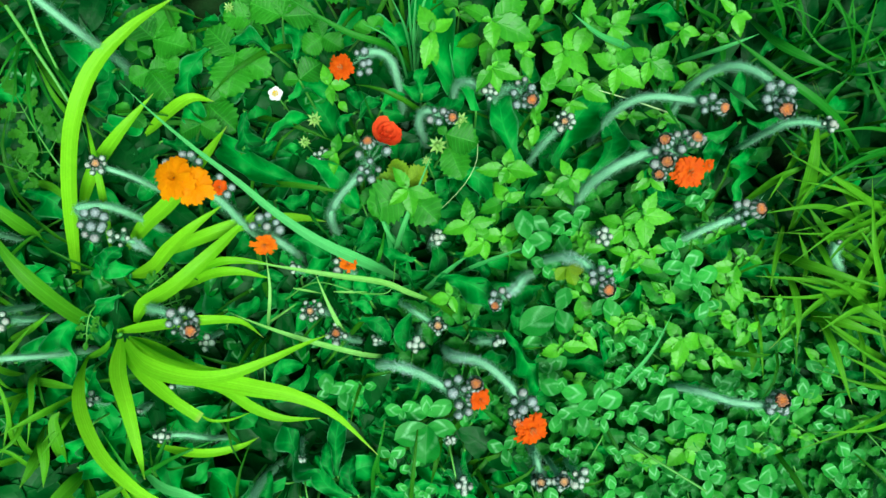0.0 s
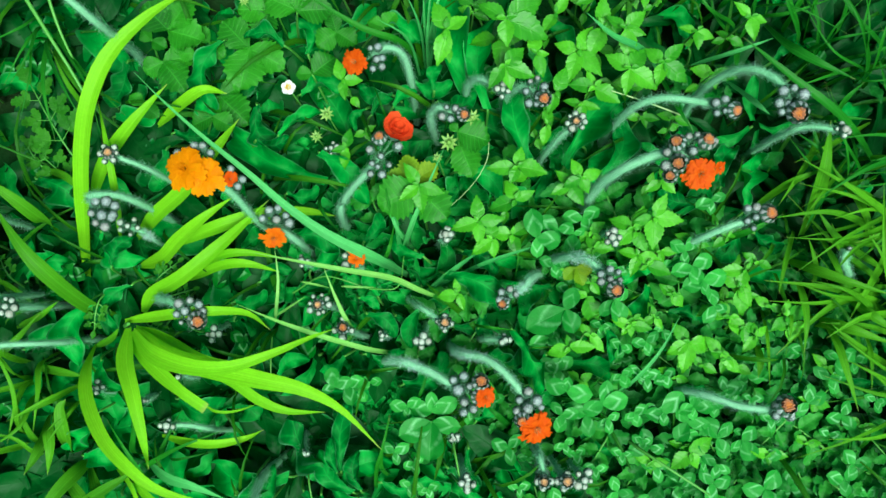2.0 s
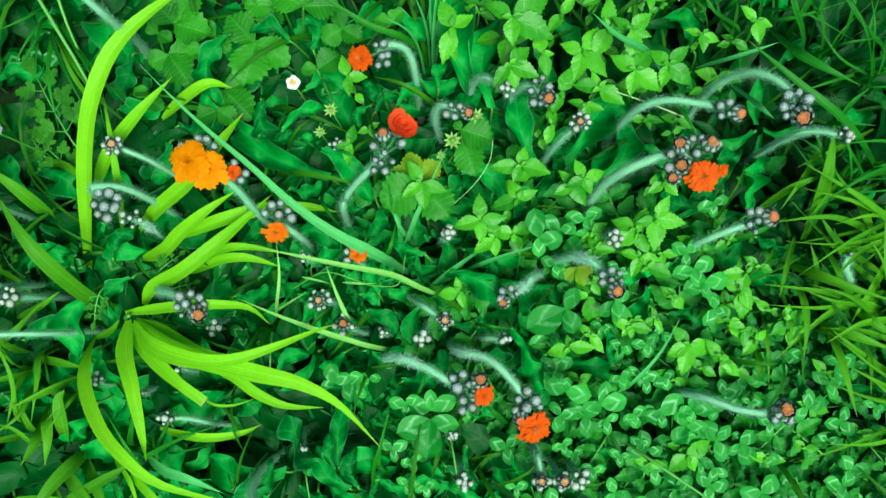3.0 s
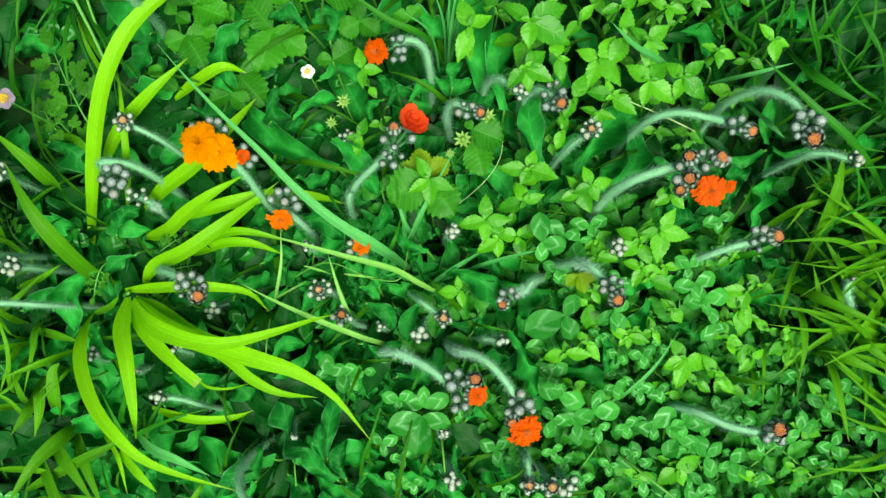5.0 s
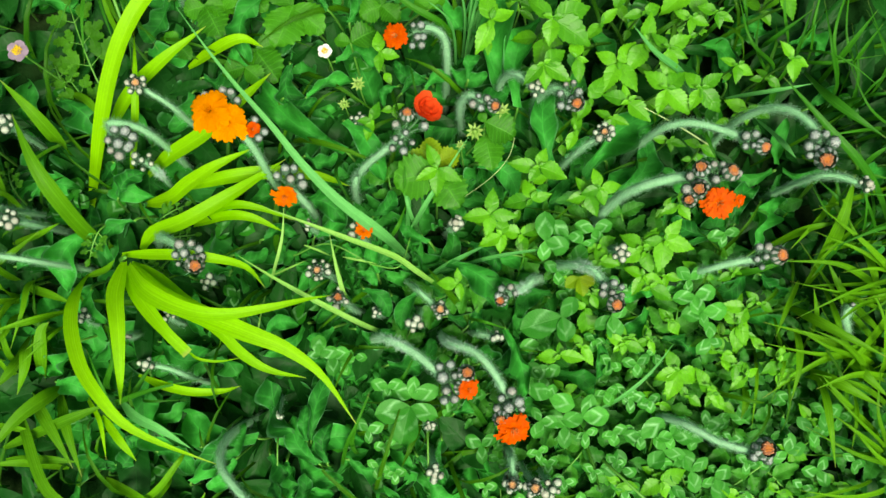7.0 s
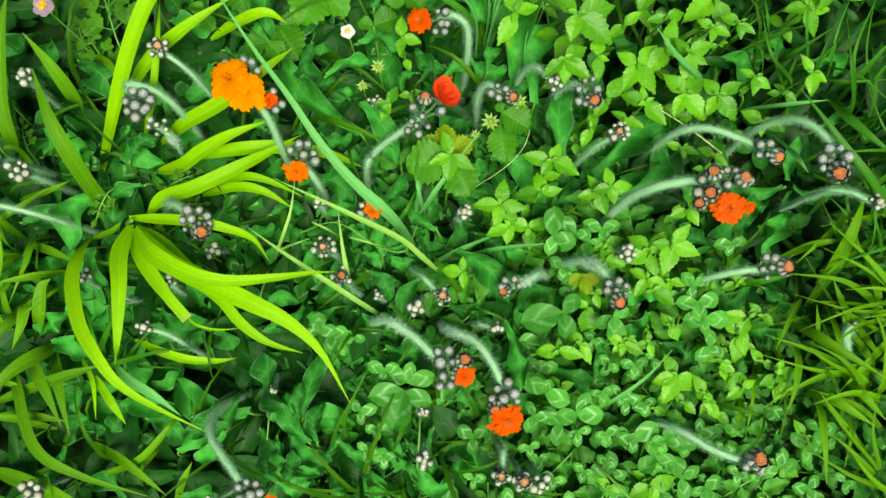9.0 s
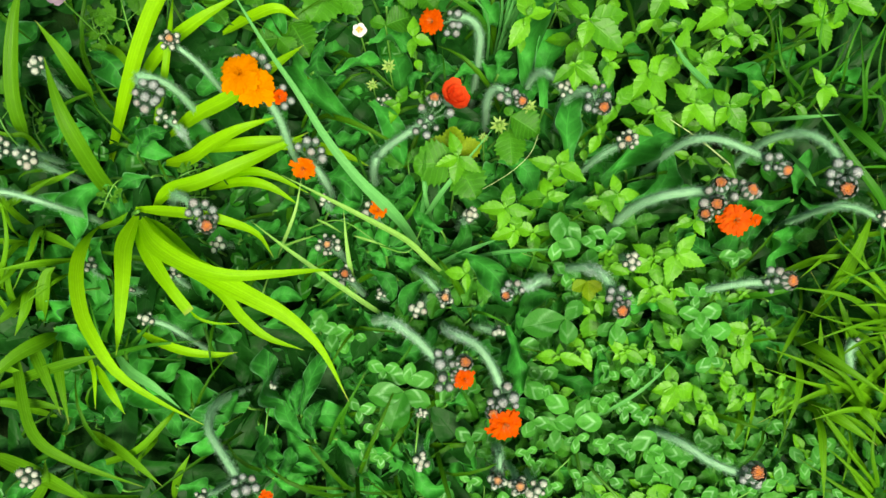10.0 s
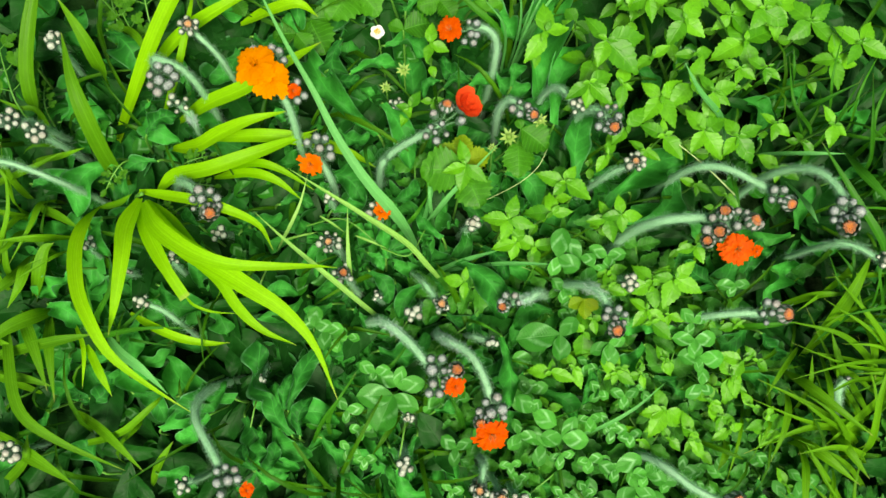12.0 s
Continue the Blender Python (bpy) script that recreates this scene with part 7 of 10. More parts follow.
tuft("grass_tuft", (0.3031, 0.1935, -0.0300), "dark green tuft of tangled grass blades", [
    ([(0.2928, 0.1926, -0.0300), (0.2823, 0.1895, 0.0454), (0.2795, 0.1963, 0.0825), (0.3034, 0.2162, 0.0784)], 0.0031, -0.12, 0.18, 0.00, 0.20),
    ([(0.3105, 0.1980, -0.0300), (0.2875, 0.1987, 0.0430), (0.2494, 0.2157, 0.0782), (0.2267, 0.2580, 0.0743)], 0.0042, -0.11, 0.36, 0.00, 0.20),
    ([(0.2884, 0.1801, -0.0300), (0.2727, 0.1785, 0.0541), (0.2623, 0.1918, 0.0984), (0.2729, 0.2271, 0.0935)], 0.0030, 0.17, 0.10, 0.00, 0.20),
    ([(0.3088, 0.2028, -0.0300), (0.2996, 0.2001, 0.0491), (0.3047, 0.2107, 0.0893), (0.3252, 0.2544, 0.0849)], 0.0043, 0.04, -0.24, 0.00, 0.20),
    ([(0.3086, 0.1993, -0.0300), (0.3026, 0.1996, 0.0367), (0.3060, 0.2125, 0.0667), (0.3317, 0.2414, 0.0634)], 0.0046, 0.37, 0.39, 0.00, 0.20),
    ([(0.2851, 0.1898, -0.0300), (0.2695, 0.1885, 0.0506), (0.2561, 0.2024, 0.0920), (0.2516, 0.2379, 0.0874)], 0.0028, -0.05, -0.42, 0.00, 0.20),
    ([(0.2928, 0.1813, -0.0300), (0.2734, 0.1836, 0.0500), (0.2496, 0.2063, 0.0908), (0.2232, 0.2458, 0.0863)], 0.0032, 0.33, 0.42, 0.00, 0.20),
    ([(0.2851, 0.1964, -0.0300), (0.2665, 0.1862, 0.0402), (0.2359, 0.1713, 0.0731), (0.2146, 0.1629, 0.0694)], 0.0030, 0.11, 0.17, 0.00, 0.20),
    ([(0.3001, 0.1858, -0.0300), (0.2785, 0.1833, 0.0405), (0.2412, 0.1890, 0.0736), (0.2214, 0.2218, 0.0699)], 0.0031, -0.32, 0.26, 0.00, 0.20),
    ([(0.2926, 0.1884, -0.0300), (0.2761, 0.1880, 0.0456), (0.2567, 0.2020, 0.0829), (0.2660, 0.2361, 0.0787)], 0.0029, 0.36, -0.34, 0.00, 0.20)], M_BLADE_THIN)
tuft("grass_tuft", (0.2090, 0.2241, -0.0300), "dark green tuft of narrow grass blades", [
    ([(0.2039, 0.2265, -0.0300), (0.1917, 0.2250, 0.0431), (0.1745, 0.2383, 0.0784), (0.1710, 0.2740, 0.0744)], 0.0034, 0.03, -0.25, 0.00, 0.20),
    ([(0.2056, 0.2169, -0.0300), (0.1980, 0.2152, 0.0392), (0.1917, 0.2249, 0.0712), (0.1962, 0.2522, 0.0677)], 0.0035, -0.24, 0.46, 0.00, 0.20),
    ([(0.2185, 0.2228, -0.0300), (0.2106, 0.2261, 0.0331), (0.2006, 0.2469, 0.0602), (0.2063, 0.2876, 0.0572)], 0.0030, -0.16, -0.18, 0.00, 0.20),
    ([(0.2003, 0.2246, -0.0300), (0.2020, 0.2194, 0.0333), (0.2180, 0.2165, 0.0606), (0.2504, 0.2300, 0.0576)], 0.0042, 0.24, -0.17, 0.00, 0.20),
    ([(0.1952, 0.2071, -0.0300), (0.1868, 0.2085, 0.0265), (0.1702, 0.2195, 0.0482), (0.1681, 0.2489, 0.0458)], 0.0043, -0.40, 0.16, 0.00, 0.20),
    ([(0.1992, 0.2080, -0.0300), (0.1952, 0.2089, 0.0317), (0.1942, 0.2213, 0.0577), (0.2067, 0.2478, 0.0548)], 0.0033, 0.19, -0.21, 0.00, 0.20),
    ([(0.1948, 0.2332, -0.0300), (0.1942, 0.2218, 0.0483), (0.2110, 0.2112, 0.0877), (0.2494, 0.1957, 0.0834)], 0.0032, 0.19, 0.06, 0.00, 0.20),
    ([(0.2020, 0.2160, -0.0300), (0.1884, 0.2134, 0.0344), (0.1621, 0.2180, 0.0625), (0.1485, 0.2478, 0.0594)], 0.0040, 0.06, -0.01, 0.00, 0.20)], M_BLADE_THIN)
tuft("grass_tuft", (0.3480, 0.1413, -0.0300), "dark green tuft of long grass blades", [
    ([(0.3492, 0.1427, -0.0300), (0.3262, 0.1328, 0.0393), (0.2877, 0.1141, 0.0714), (0.2536, 0.1102, 0.0679)], 0.0033, -0.38, -0.21, 0.00, 0.20),
    ([(0.3494, 0.1327, -0.0300), (0.3337, 0.1373, 0.0376), (0.3138, 0.1579, 0.0683), (0.2967, 0.1901, 0.0649)], 0.0045, 0.31, -0.10, 0.00, 0.20),
    ([(0.3544, 0.1294, -0.0300), (0.3267, 0.1214, 0.0503), (0.2869, 0.1105, 0.0914), (0.2681, 0.0935, 0.0868)], 0.0045, -0.05, 0.22, 0.00, 0.20),
    ([(0.3463, 0.1280, -0.0300), (0.3226, 0.1202, 0.0380), (0.2804, 0.1055, 0.0691), (0.2437, 0.1006, 0.0656)], 0.0028, 0.30, 0.13, 0.00, 0.20),
    ([(0.3344, 0.1399, -0.0300), (0.3128, 0.1368, 0.0385), (0.2761, 0.1366, 0.0700), (0.2469, 0.1332, 0.0665)], 0.0039, -0.07, 0.34, 0.00, 0.20),
    ([(0.3297, 0.1338, -0.0300), (0.3123, 0.1401, 0.0413), (0.2897, 0.1669, 0.0751), (0.2714, 0.2089, 0.0714)], 0.0047, -0.18, -0.36, 0.00, 0.20),
    ([(0.3488, 0.1380, -0.0300), (0.3212, 0.1363, 0.0539), (0.2847, 0.1446, 0.0979), (0.2644, 0.1642, 0.0930)], 0.0047, 0.23, 0.47, 0.00, 0.20),
    ([(0.3388, 0.1392, -0.0300), (0.3089, 0.1289, 0.0492), (0.2606, 0.1123, 0.0894), (0.2276, 0.0900, 0.0849)], 0.0050, 0.19, 0.17, 0.00, 0.20),
    ([(0.3344, 0.1353, -0.0300), (0.3184, 0.1403, 0.0301), (0.2889, 0.1599, 0.0548), (0.2777, 0.2001, 0.0521)], 0.0054, 0.30, -0.20, 0.00, 0.20)], M_BLADE_THIN)
tuft("grass_tuft", (0.3404, -0.0366, -0.0300), "yellow-green tuft of narrow grass blades", [
    ([(0.3458, -0.0365, -0.0300), (0.3297, -0.0339, 0.0290), (0.2993, -0.0292, 0.0527), (0.2786, -0.0154, 0.0501)], 0.0032, -0.03, -0.41, 0.00, 0.20),
    ([(0.3443, -0.0426, -0.0300), (0.3233, -0.0375, 0.0387), (0.2893, -0.0278, 0.0704), (0.2699, -0.0117, 0.0669)], 0.0046, -0.18, 0.41, 0.00, 0.20),
    ([(0.3381, -0.0266, -0.0300), (0.3230, -0.0169, 0.0401), (0.3062, 0.0066, 0.0729), (0.3078, 0.0352, 0.0693)], 0.0039, 0.17, -0.31, 0.00, 0.20),
    ([(0.3265, -0.0430, -0.0300), (0.3106, -0.0472, 0.0237), (0.2743, -0.0614, 0.0431), (0.2356, -0.0772, 0.0410)], 0.0036, 0.18, -0.03, 0.00, 0.20),
    ([(0.3267, -0.0323, -0.0300), (0.3073, -0.0273, 0.0389), (0.2768, -0.0175, 0.0707), (0.2574, -0.0082, 0.0672)], 0.0043, -0.14, 0.41, 0.00, 0.20),
    ([(0.3437, -0.0350, -0.0300), (0.3263, -0.0334, 0.0253), (0.2882, -0.0308, 0.0459), (0.2527, -0.0208, 0.0436)], 0.0050, 0.20, 0.40, 0.00, 0.20),
    ([(0.3352, -0.0481, -0.0300), (0.3179, -0.0498, 0.0303), (0.2850, -0.0582, 0.0551), (0.2533, -0.0615, 0.0524)], 0.0046, 0.08, 0.11, 0.00, 0.20),
    ([(0.3268, -0.0328, -0.0300), (0.3141, -0.0238, 0.0293), (0.2929, -0.0006, 0.0532), (0.2906, 0.0318, 0.0505)], 0.0049, -0.08, -0.33, 0.00, 0.20),
    ([(0.3301, -0.0297, -0.0300), (0.3097, -0.0230, 0.0365), (0.2737, -0.0075, 0.0663), (0.2471, 0.0122, 0.0630)], 0.0031, 0.14, -0.45, 0.00, 0.20)], M_BLADE_NARROW)
tuft("grass_tuft", (-0.2939, -0.0494, -0.0300), "yellow-green tuft of low grass blades", [
    ([(-0.2813, -0.0356, -0.0300), (-0.2756, -0.0413, 0.0240), (-0.2681, -0.0593, 0.0437), (-0.2705, -0.0862, 0.0415)], 0.0058, 0.22, -0.37, 0.00, 0.20),
    ([(-0.2918, -0.0450, -0.0300), (-0.2937, -0.0386, 0.0259), (-0.3099, -0.0226, 0.0470), (-0.3429, 0.0012, 0.0447)], 0.0051, -0.09, -0.37, 0.00, 0.20),
    ([(-0.2820, -0.0540, -0.0300), (-0.2854, -0.0560, 0.0271), (-0.3064, -0.0650, 0.0493), (-0.3400, -0.0979, 0.0469)], 0.0044, 0.23, -0.40, 0.00, 0.20),
    ([(-0.2861, -0.0486, -0.0300), (-0.2842, -0.0535, 0.0208), (-0.2848, -0.0690, 0.0379), (-0.2897, -0.0953, 0.0360)], 0.0055, 0.26, -0.46, 0.00, 0.20),
    ([(-0.2823, -0.0609, -0.0300), (-0.2782, -0.0656, 0.0265), (-0.2774, -0.0819, 0.0482), (-0.3023, -0.1006, 0.0458)], 0.0048, 0.38, 0.42, 0.00, 0.20),
    ([(-0.2916, -0.0565, -0.0300), (-0.2883, -0.0502, 0.0290), (-0.2926, -0.0356, 0.0527), (-0.3181, -0.0259, 0.0500)], 0.0062, 0.26, 0.38, 0.00, 0.20)], M_BLADE_NARROW)
tuft("grass_tuft", (-0.2832, -0.1049, -0.0300), "yellow-green tuft of low grass blades", [
    ([(-0.2724, -0.1086, -0.0300), (-0.2738, -0.1029, 0.0226), (-0.2852, -0.0899, 0.0411), (-0.3161, -0.0890, 0.0391)], 0.0036, -0.13, -0.24, 0.00, 0.20),
    ([(-0.2761, -0.1010, -0.0300), (-0.2753, -0.0942, 0.0215), (-0.2796, -0.0772, 0.0390), (-0.2916, -0.0557, 0.0371)], 0.0055, -0.32, 0.36, 0.00, 0.20),
    ([(-0.2892, -0.1003, -0.0300), (-0.2843, -0.0865, 0.0284), (-0.2833, -0.0524, 0.0516), (-0.3081, -0.0160, 0.0491)], 0.0050, 0.30, -0.34, 0.00, 0.20),
    ([(-0.2849, -0.0992, -0.0300), (-0.2846, -0.0976, 0.0302), (-0.2977, -0.0991, 0.0550), (-0.3331, -0.1006, 0.0522)], 0.0050, 0.01, 0.15, 0.00, 0.20)], M_BLADE_NARROW)
tuft("grass_tuft", (-0.2975, 0.2028, -0.0300), "green tuft of narrow grass blades", [
    ([(-0.2984, 0.1954, -0.0300), (-0.2784, 0.1774, 0.0464), (-0.2513, 0.1437, 0.0843), (-0.2336, 0.1148, 0.0801)], 0.0034, 0.03, 0.26, 0.00, 0.20),
    ([(-0.2899, 0.2037, -0.0300), (-0.2843, 0.1919, 0.0340), (-0.2861, 0.1693, 0.0619), (-0.2989, 0.1433, 0.0588)], 0.0031, 0.09, 0.10, 0.00, 0.20),
    ([(-0.2953, 0.2015, -0.0300), (-0.2762, 0.1856, 0.0375), (-0.2435, 0.1535, 0.0682), (-0.2145, 0.1259, 0.0648)], 0.0040, -0.08, 0.36, 0.00, 0.20),
    ([(-0.2857, 0.1896, -0.0300), (-0.2642, 0.1721, 0.0471), (-0.2327, 0.1397, 0.0857), (-0.2220, 0.1051, 0.0814)], 0.0029, -0.32, -0.01, 0.00, 0.20),
    ([(-0.2906, 0.2100, -0.0300), (-0.2856, 0.1994, 0.0345), (-0.2896, 0.1810, 0.0627), (-0.3149, 0.1698, 0.0595)], 0.0049, -0.34, 0.01, 0.00, 0.20),
    ([(-0.2974, 0.2038, -0.0300), (-0.2866, 0.1900, 0.0387), (-0.2780, 0.1645, 0.0703), (-0.2908, 0.1435, 0.0668)], 0.0039, -0.03, -0.06, 0.00, 0.20),
    ([(-0.3031, 0.1956, -0.0300), (-0.2873, 0.1784, 0.0452), (-0.2713, 0.1464, 0.0821), (-0.2775, 0.1168, 0.0780)], 0.0028, 0.04, -0.20, 0.00, 0.20),
    ([(-0.2889, 0.1983, -0.0300), (-0.2809, 0.1826, 0.0314), (-0.2738, 0.1473, 0.0570), (-0.2639, 0.1084, 0.0542)], 0.0050, -0.05, 0.13, 0.00, 0.20)], M_BLADE_THIN)
tuft("grass_tuft", (-0.2065, -0.1187, -0.0300), "small green grass tuft", [
    ([(-0.1952, -0.1253, -0.0300), (-0.1953, -0.1165, 0.0262), (-0.2031, -0.0967, 0.0476), (-0.2203, -0.0742, 0.0452)], 0.0042, -0.35, 0.04, 0.00, 0.20),
    ([(-0.1961, -0.1049, -0.0300), (-0.1959, -0.0967, 0.0235), (-0.2010, -0.0768, 0.0426), (-0.2145, -0.0540, 0.0405)], 0.0040, 0.28, -0.01, 0.00, 0.20),
    ([(-0.1986, -0.1186, -0.0300), (-0.1935, -0.1101, 0.0204), (-0.1829, -0.0884, 0.0371), (-0.1733, -0.0651, 0.0353)], 0.0048, -0.12, 0.21, 0.00, 0.20),
    ([(-0.2110, -0.1147, -0.0300), (-0.1978, -0.1064, 0.0286), (-0.1696, -0.0889, 0.0519), (-0.1399, -0.0758, 0.0493)], 0.0044, -0.19, -0.26, 0.00, 0.20),
    ([(-0.2123, -0.1067, -0.0300), (-0.2076, -0.0974, 0.0256), (-0.2017, -0.0755, 0.0465), (-0.2091, -0.0522, 0.0442)], 0.0046, -0.34, -0.02, 0.00, 0.20),
    ([(-0.2109, -0.1096, -0.0300), (-0.2013, -0.1066, -0.0300), (-0.1768, -0.0999, 0.0341), (-0.1512, -0.0936, 0.0324)], 0.0046, -0.27, -0.23, 0.00, 0.20)], M_BLADE_THIN)
stalk("grass_culm", [(-0.2289, -0.0156, -0.0300), (-0.2188, -0.0126, 0.0250), (-0.2084, -0.0097, 0.0500)], 0.0022, M_STALK, "green culm from which broad blades spread")
stalk("dry_stalk", [(-0.0052, 0.0747, 0.0300), (0.0133, 0.0913, 0.0600), (0.0225, 0.1069, 0.0700), (0.0236, 0.1234, 0.0700)], 0.0003, M_DRY, "thin pale dry stalk bent in an arc")
stalk("dry_stalk", [(0.1491, 0.1451, 0.0600), (0.1210, 0.1486, 0.0800), (0.0986, 0.1534, 0.0850)], 0.0005, M_DRY, "pale dry broken grass stalk")
stalk("green_stalk", [(0.1132, -0.0638, -0.0300), (0.1345, -0.0757, 0.0500), (0.1765, -0.1000, 0.0600)], 0.0013, M_STALK, "green stalk slanting through clover")
stalk("green_stalk", [(-0.2808, 0.1994, 0.0800), (-0.2541, 0.1586, 0.0700), (-0.2385, 0.1313, 0.0500), (-0.2337, 0.1230, -0.0300)], 0.0014, M_STALK, "pale green grass stalk standing in the shade")
stalk("green_stalk", [(-0.2665, 0.2034, 0.0800), (-0.2566, 0.1734, 0.0700), (-0.2425, 0.1350, 0.0400)], 0.0012, M_STALK, "pale green grass stalk standing in the shade")
stalk("green_stalk", [(-0.1039, 0.0160, 0.0300), (-0.0804, 0.0280, 0.0500), (-0.0502, 0.0213, 0.0500)], 0.0006, M_STALK, "thread-thin green stalk lying among leaves")
stalk("green_stalk", [(-0.0511, 0.0213, 0.0400), (-0.0319, 0.0237, 0.0450), (-0.0290, 0.0447, 0.0400)], 0.0006, M_STALK, "thread-thin green stalk lying among leaves")
stalk("green_stalk", [(-0.0937, -0.0941, -0.0300), (-0.0836, -0.1017, 0.0500), (-0.0787, -0.1177, 0.0600)], 0.0008, M_STALK, "thin green grass stalk among leaves")
stalk("green_stalk", [(0.0041, -0.0622, -0.0300), (0.0104, -0.0788, 0.0400), (0.0173, -0.1063, 0.0500)], 0.0010, M_STALK, "thin green stalk among dark leaves")
# ---- strawberries ----
strawberry_leaf(-0.1445, 0.1835, 0.030, [(-25, 0.0245), (-96, 0.0268), (137, 0.0242)])
strawberry_leaf(-0.2038, 0.1713, 0.028, [(17, 0.0206), (-49, 0.0228), (-152, 0.0136)])
strawberry_leaf(-0.1624, 0.1488, 0.028, [(-41, 0.0237), (-129, 0.0205), (34, 0.0137)])
strawberry_leaf(-0.0842, 0.1972, 0.032, [(-141, 0.0147), (-28, 0.0143), (109, 0.0129)])
strawberry_leaf(-0.0982, 0.1658, 0.038, [(42, 0.0174), (-179, 0.0102)])
strawberry_leaf(-0.1875, 0.1859, 0.040, [(64, 0.0097), (-7, 0.0110), (-114, 0.0103)])
strawberry_leaf(-0.0200, 0.0872, 0.066, [(-157, 0.0255), (-44, 0.0236), (-73, 0.0119)])
strawberry_leaf(-0.0247, 0.0924, 0.060, [(169, 0.0166), (108, 0.0166), (38, 0.0175)], yellow=True)
strawberry_leaf(0.0043, 0.1197, 0.062, [(-66, 0.0214)])
strawberry_leaf(0.0031, 0.1236, 0.080, [(-13, 0.0186), (135, 0.0062)])
strawberry_leaf(-0.2086, 0.1831, 0.040, [(141, 0.0095), (-25, 0.0096)])
strawberry_leaf(-0.1781, 0.1755, 0.040, [(-179, 0.0110), (-46, 0.0113)])
strawberry_leaf(-0.0503, 0.1981, 0.045, [(58, 0.0115), (159, 0.0107)])
strawberry_leaf(0.0087, 0.2184, 0.040, [(147, 0.0105), (-13, 0.0104)])
strawberry_leaf(-0.1707, 0.1848, 0.035, [(134, 0.0126), (-46, 0.0125)])
strawberry_leaf(-0.2136, 0.1391, 0.035, [(142, 0.0106), (-32, 0.0117)])
strawberry_leaf(-0.1644, 0.1332, 0.038, [(-155, 0.0144), (-24, 0.0140)])
strawberry_leaf(0.0850, 0.0424, 0.056, [(-134, 0.0101), (-66, 0.0114), (-13, 0.0096)], yellow=True)
strawberry_leaf(-0.1963, 0.1891, 0.045, [(62, 0.0234), (137, 0.0220), (-13, 0.0220)])
strawberry_leaf(-0.1089, 0.2053, 0.05, [(82, 0.0224), (157, 0.0211), (7, 0.0211)])
strawberry_leaf(-0.131, 0.2092, 0.035, [(-178, 0.0192), (-103, 0.0180), (-253, 0.0180)])
strawberry_leaf(-0.0869, 0.229, 0.05, [(62, 0.0224), (137, 0.0211), (-13, 0.0211)])
strawberry_leaf(-0.0567, 0.2336, 0.05, [(101, 0.0224), (176, 0.0211), (26, 0.0211)])
five_petal_flower(-0.1113, 0.1525, 0.052, 0.0102, M_PETAL, "white wild strawberry flower with a yellow heart", (0.015, -0.02))
five_petal_flower(-0.2984, 0.1038, 0.075, 0.0145, M_PINK_PETAL_DIM, "pale pinkish five-petalled flower at the edge of the patch", (0.02, -0.01))
calyx(-0.0850, 0.1364, 0.050, 0.0120, 29, (0.01, -0.015))
calyx(-0.0917, 0.1219, 0.045, 0.0098, 66, (0.01, -0.015))
calyx(-0.0022, 0.1180, 0.070, 0.0145, 103, (0.01, -0.015))
calyx(0.0119, 0.1331, 0.080, 0.0121, 140, (0.01, -0.015))
calyx(-0.0094, 0.1093, 0.060, 0.0081, 177, (0.01, -0.015))
calyx(-0.1451, 0.2106, 0.050, 0.0090, 214, (0.01, -0.015))
hawkweed("tiny pale bud on a thread-thin stalk", [(-0.2040, -0.0610, -0.0300), (-0.1974, -0.0600, 0.0300), (-0.1929, -0.0594, 0.0500)], bud_ring(1, 0.0011, 0.0016, 143, False), hairs=200, thick=0.0012)
# ---- leafy shoots ----
shoot(-0.0073, 0.1903, 0.075, [(41, 0.0136), (-105, 0.0191), (115, 0.0165)])
shoot(0.0294, 0.1921, 0.100, [(153, 0.0168), (34, 0.0210), (-84, 0.0135), (-20, 0.0231)])
shoot(0.0628, 0.2056, 0.070, [(-126, 0.0118), (61, 0.0124)])
shoot(0.0286, 0.1877, 0.070, [(-90, 0.0151), (38, 0.0096)])
shoot(0.0302, 0.1641, 0.095, [(-13, 0.0163), (-123, 0.0145), (-69, 0.0123), (48, 0.0139)])
shoot(0.0503, 0.1749, 0.085, [(99, 0.0120), (-69, 0.0122), (13, 0.0071)])
shoot(0.0775, 0.1798, 0.080, [(63, 0.0146), (-105, 0.0176), (-44, 0.0180), (163, 0.0129)])
shoot(0.0917, 0.1955, 0.080, [(-111, 0.0170), (10, 0.0144), (92, 0.0170)])
shoot(0.0639, 0.1512, 0.085, [(72, 0.0139), (-110, 0.0116)])
shoot(0.0884, 0.1565, 0.080, [(177, 0.0132), (-22, 0.0151), (116, 0.0098)])
shoot(0.0842, 0.1503, 0.055, [(170, 0.0103), (-6, 0.0100), (-86, 0.0080)])
shoot(0.0601, 0.1317, 0.075, [(88, 0.0115), (-96, 0.0110)])
shoot(0.1052, 0.1928, 0.090, [(149, 0.0121), (42, 0.0135), (-74, 0.0166), (-17, 0.0110)])
shoot(0.1092, 0.1673, 0.090, [(152, 0.0141), (-31, 0.0175), (-96, 0.0141), (55, 0.0142)])
shoot(0.1298, 0.1722, 0.090, [(141, 0.0115), (47, 0.0140), (-104, 0.0125), (-36, 0.0159)])
shoot(0.1350, 0.2300, 0.070, [(173, 0.0106), (-12, 0.0102), (-66, 0.0085)])
shoot(0.1583, 0.2033, 0.055, [(172, 0.0101), (-16, 0.0107), (-77, 0.0099)])
shoot(0.1814, 0.2014, 0.095, [(141, 0.0114), (-4, 0.0093), (-74, 0.0114)])
shoot(0.1688, 0.1740, 0.060, [(175, 0.0122), (-4, 0.0129), (-76, 0.0083)])
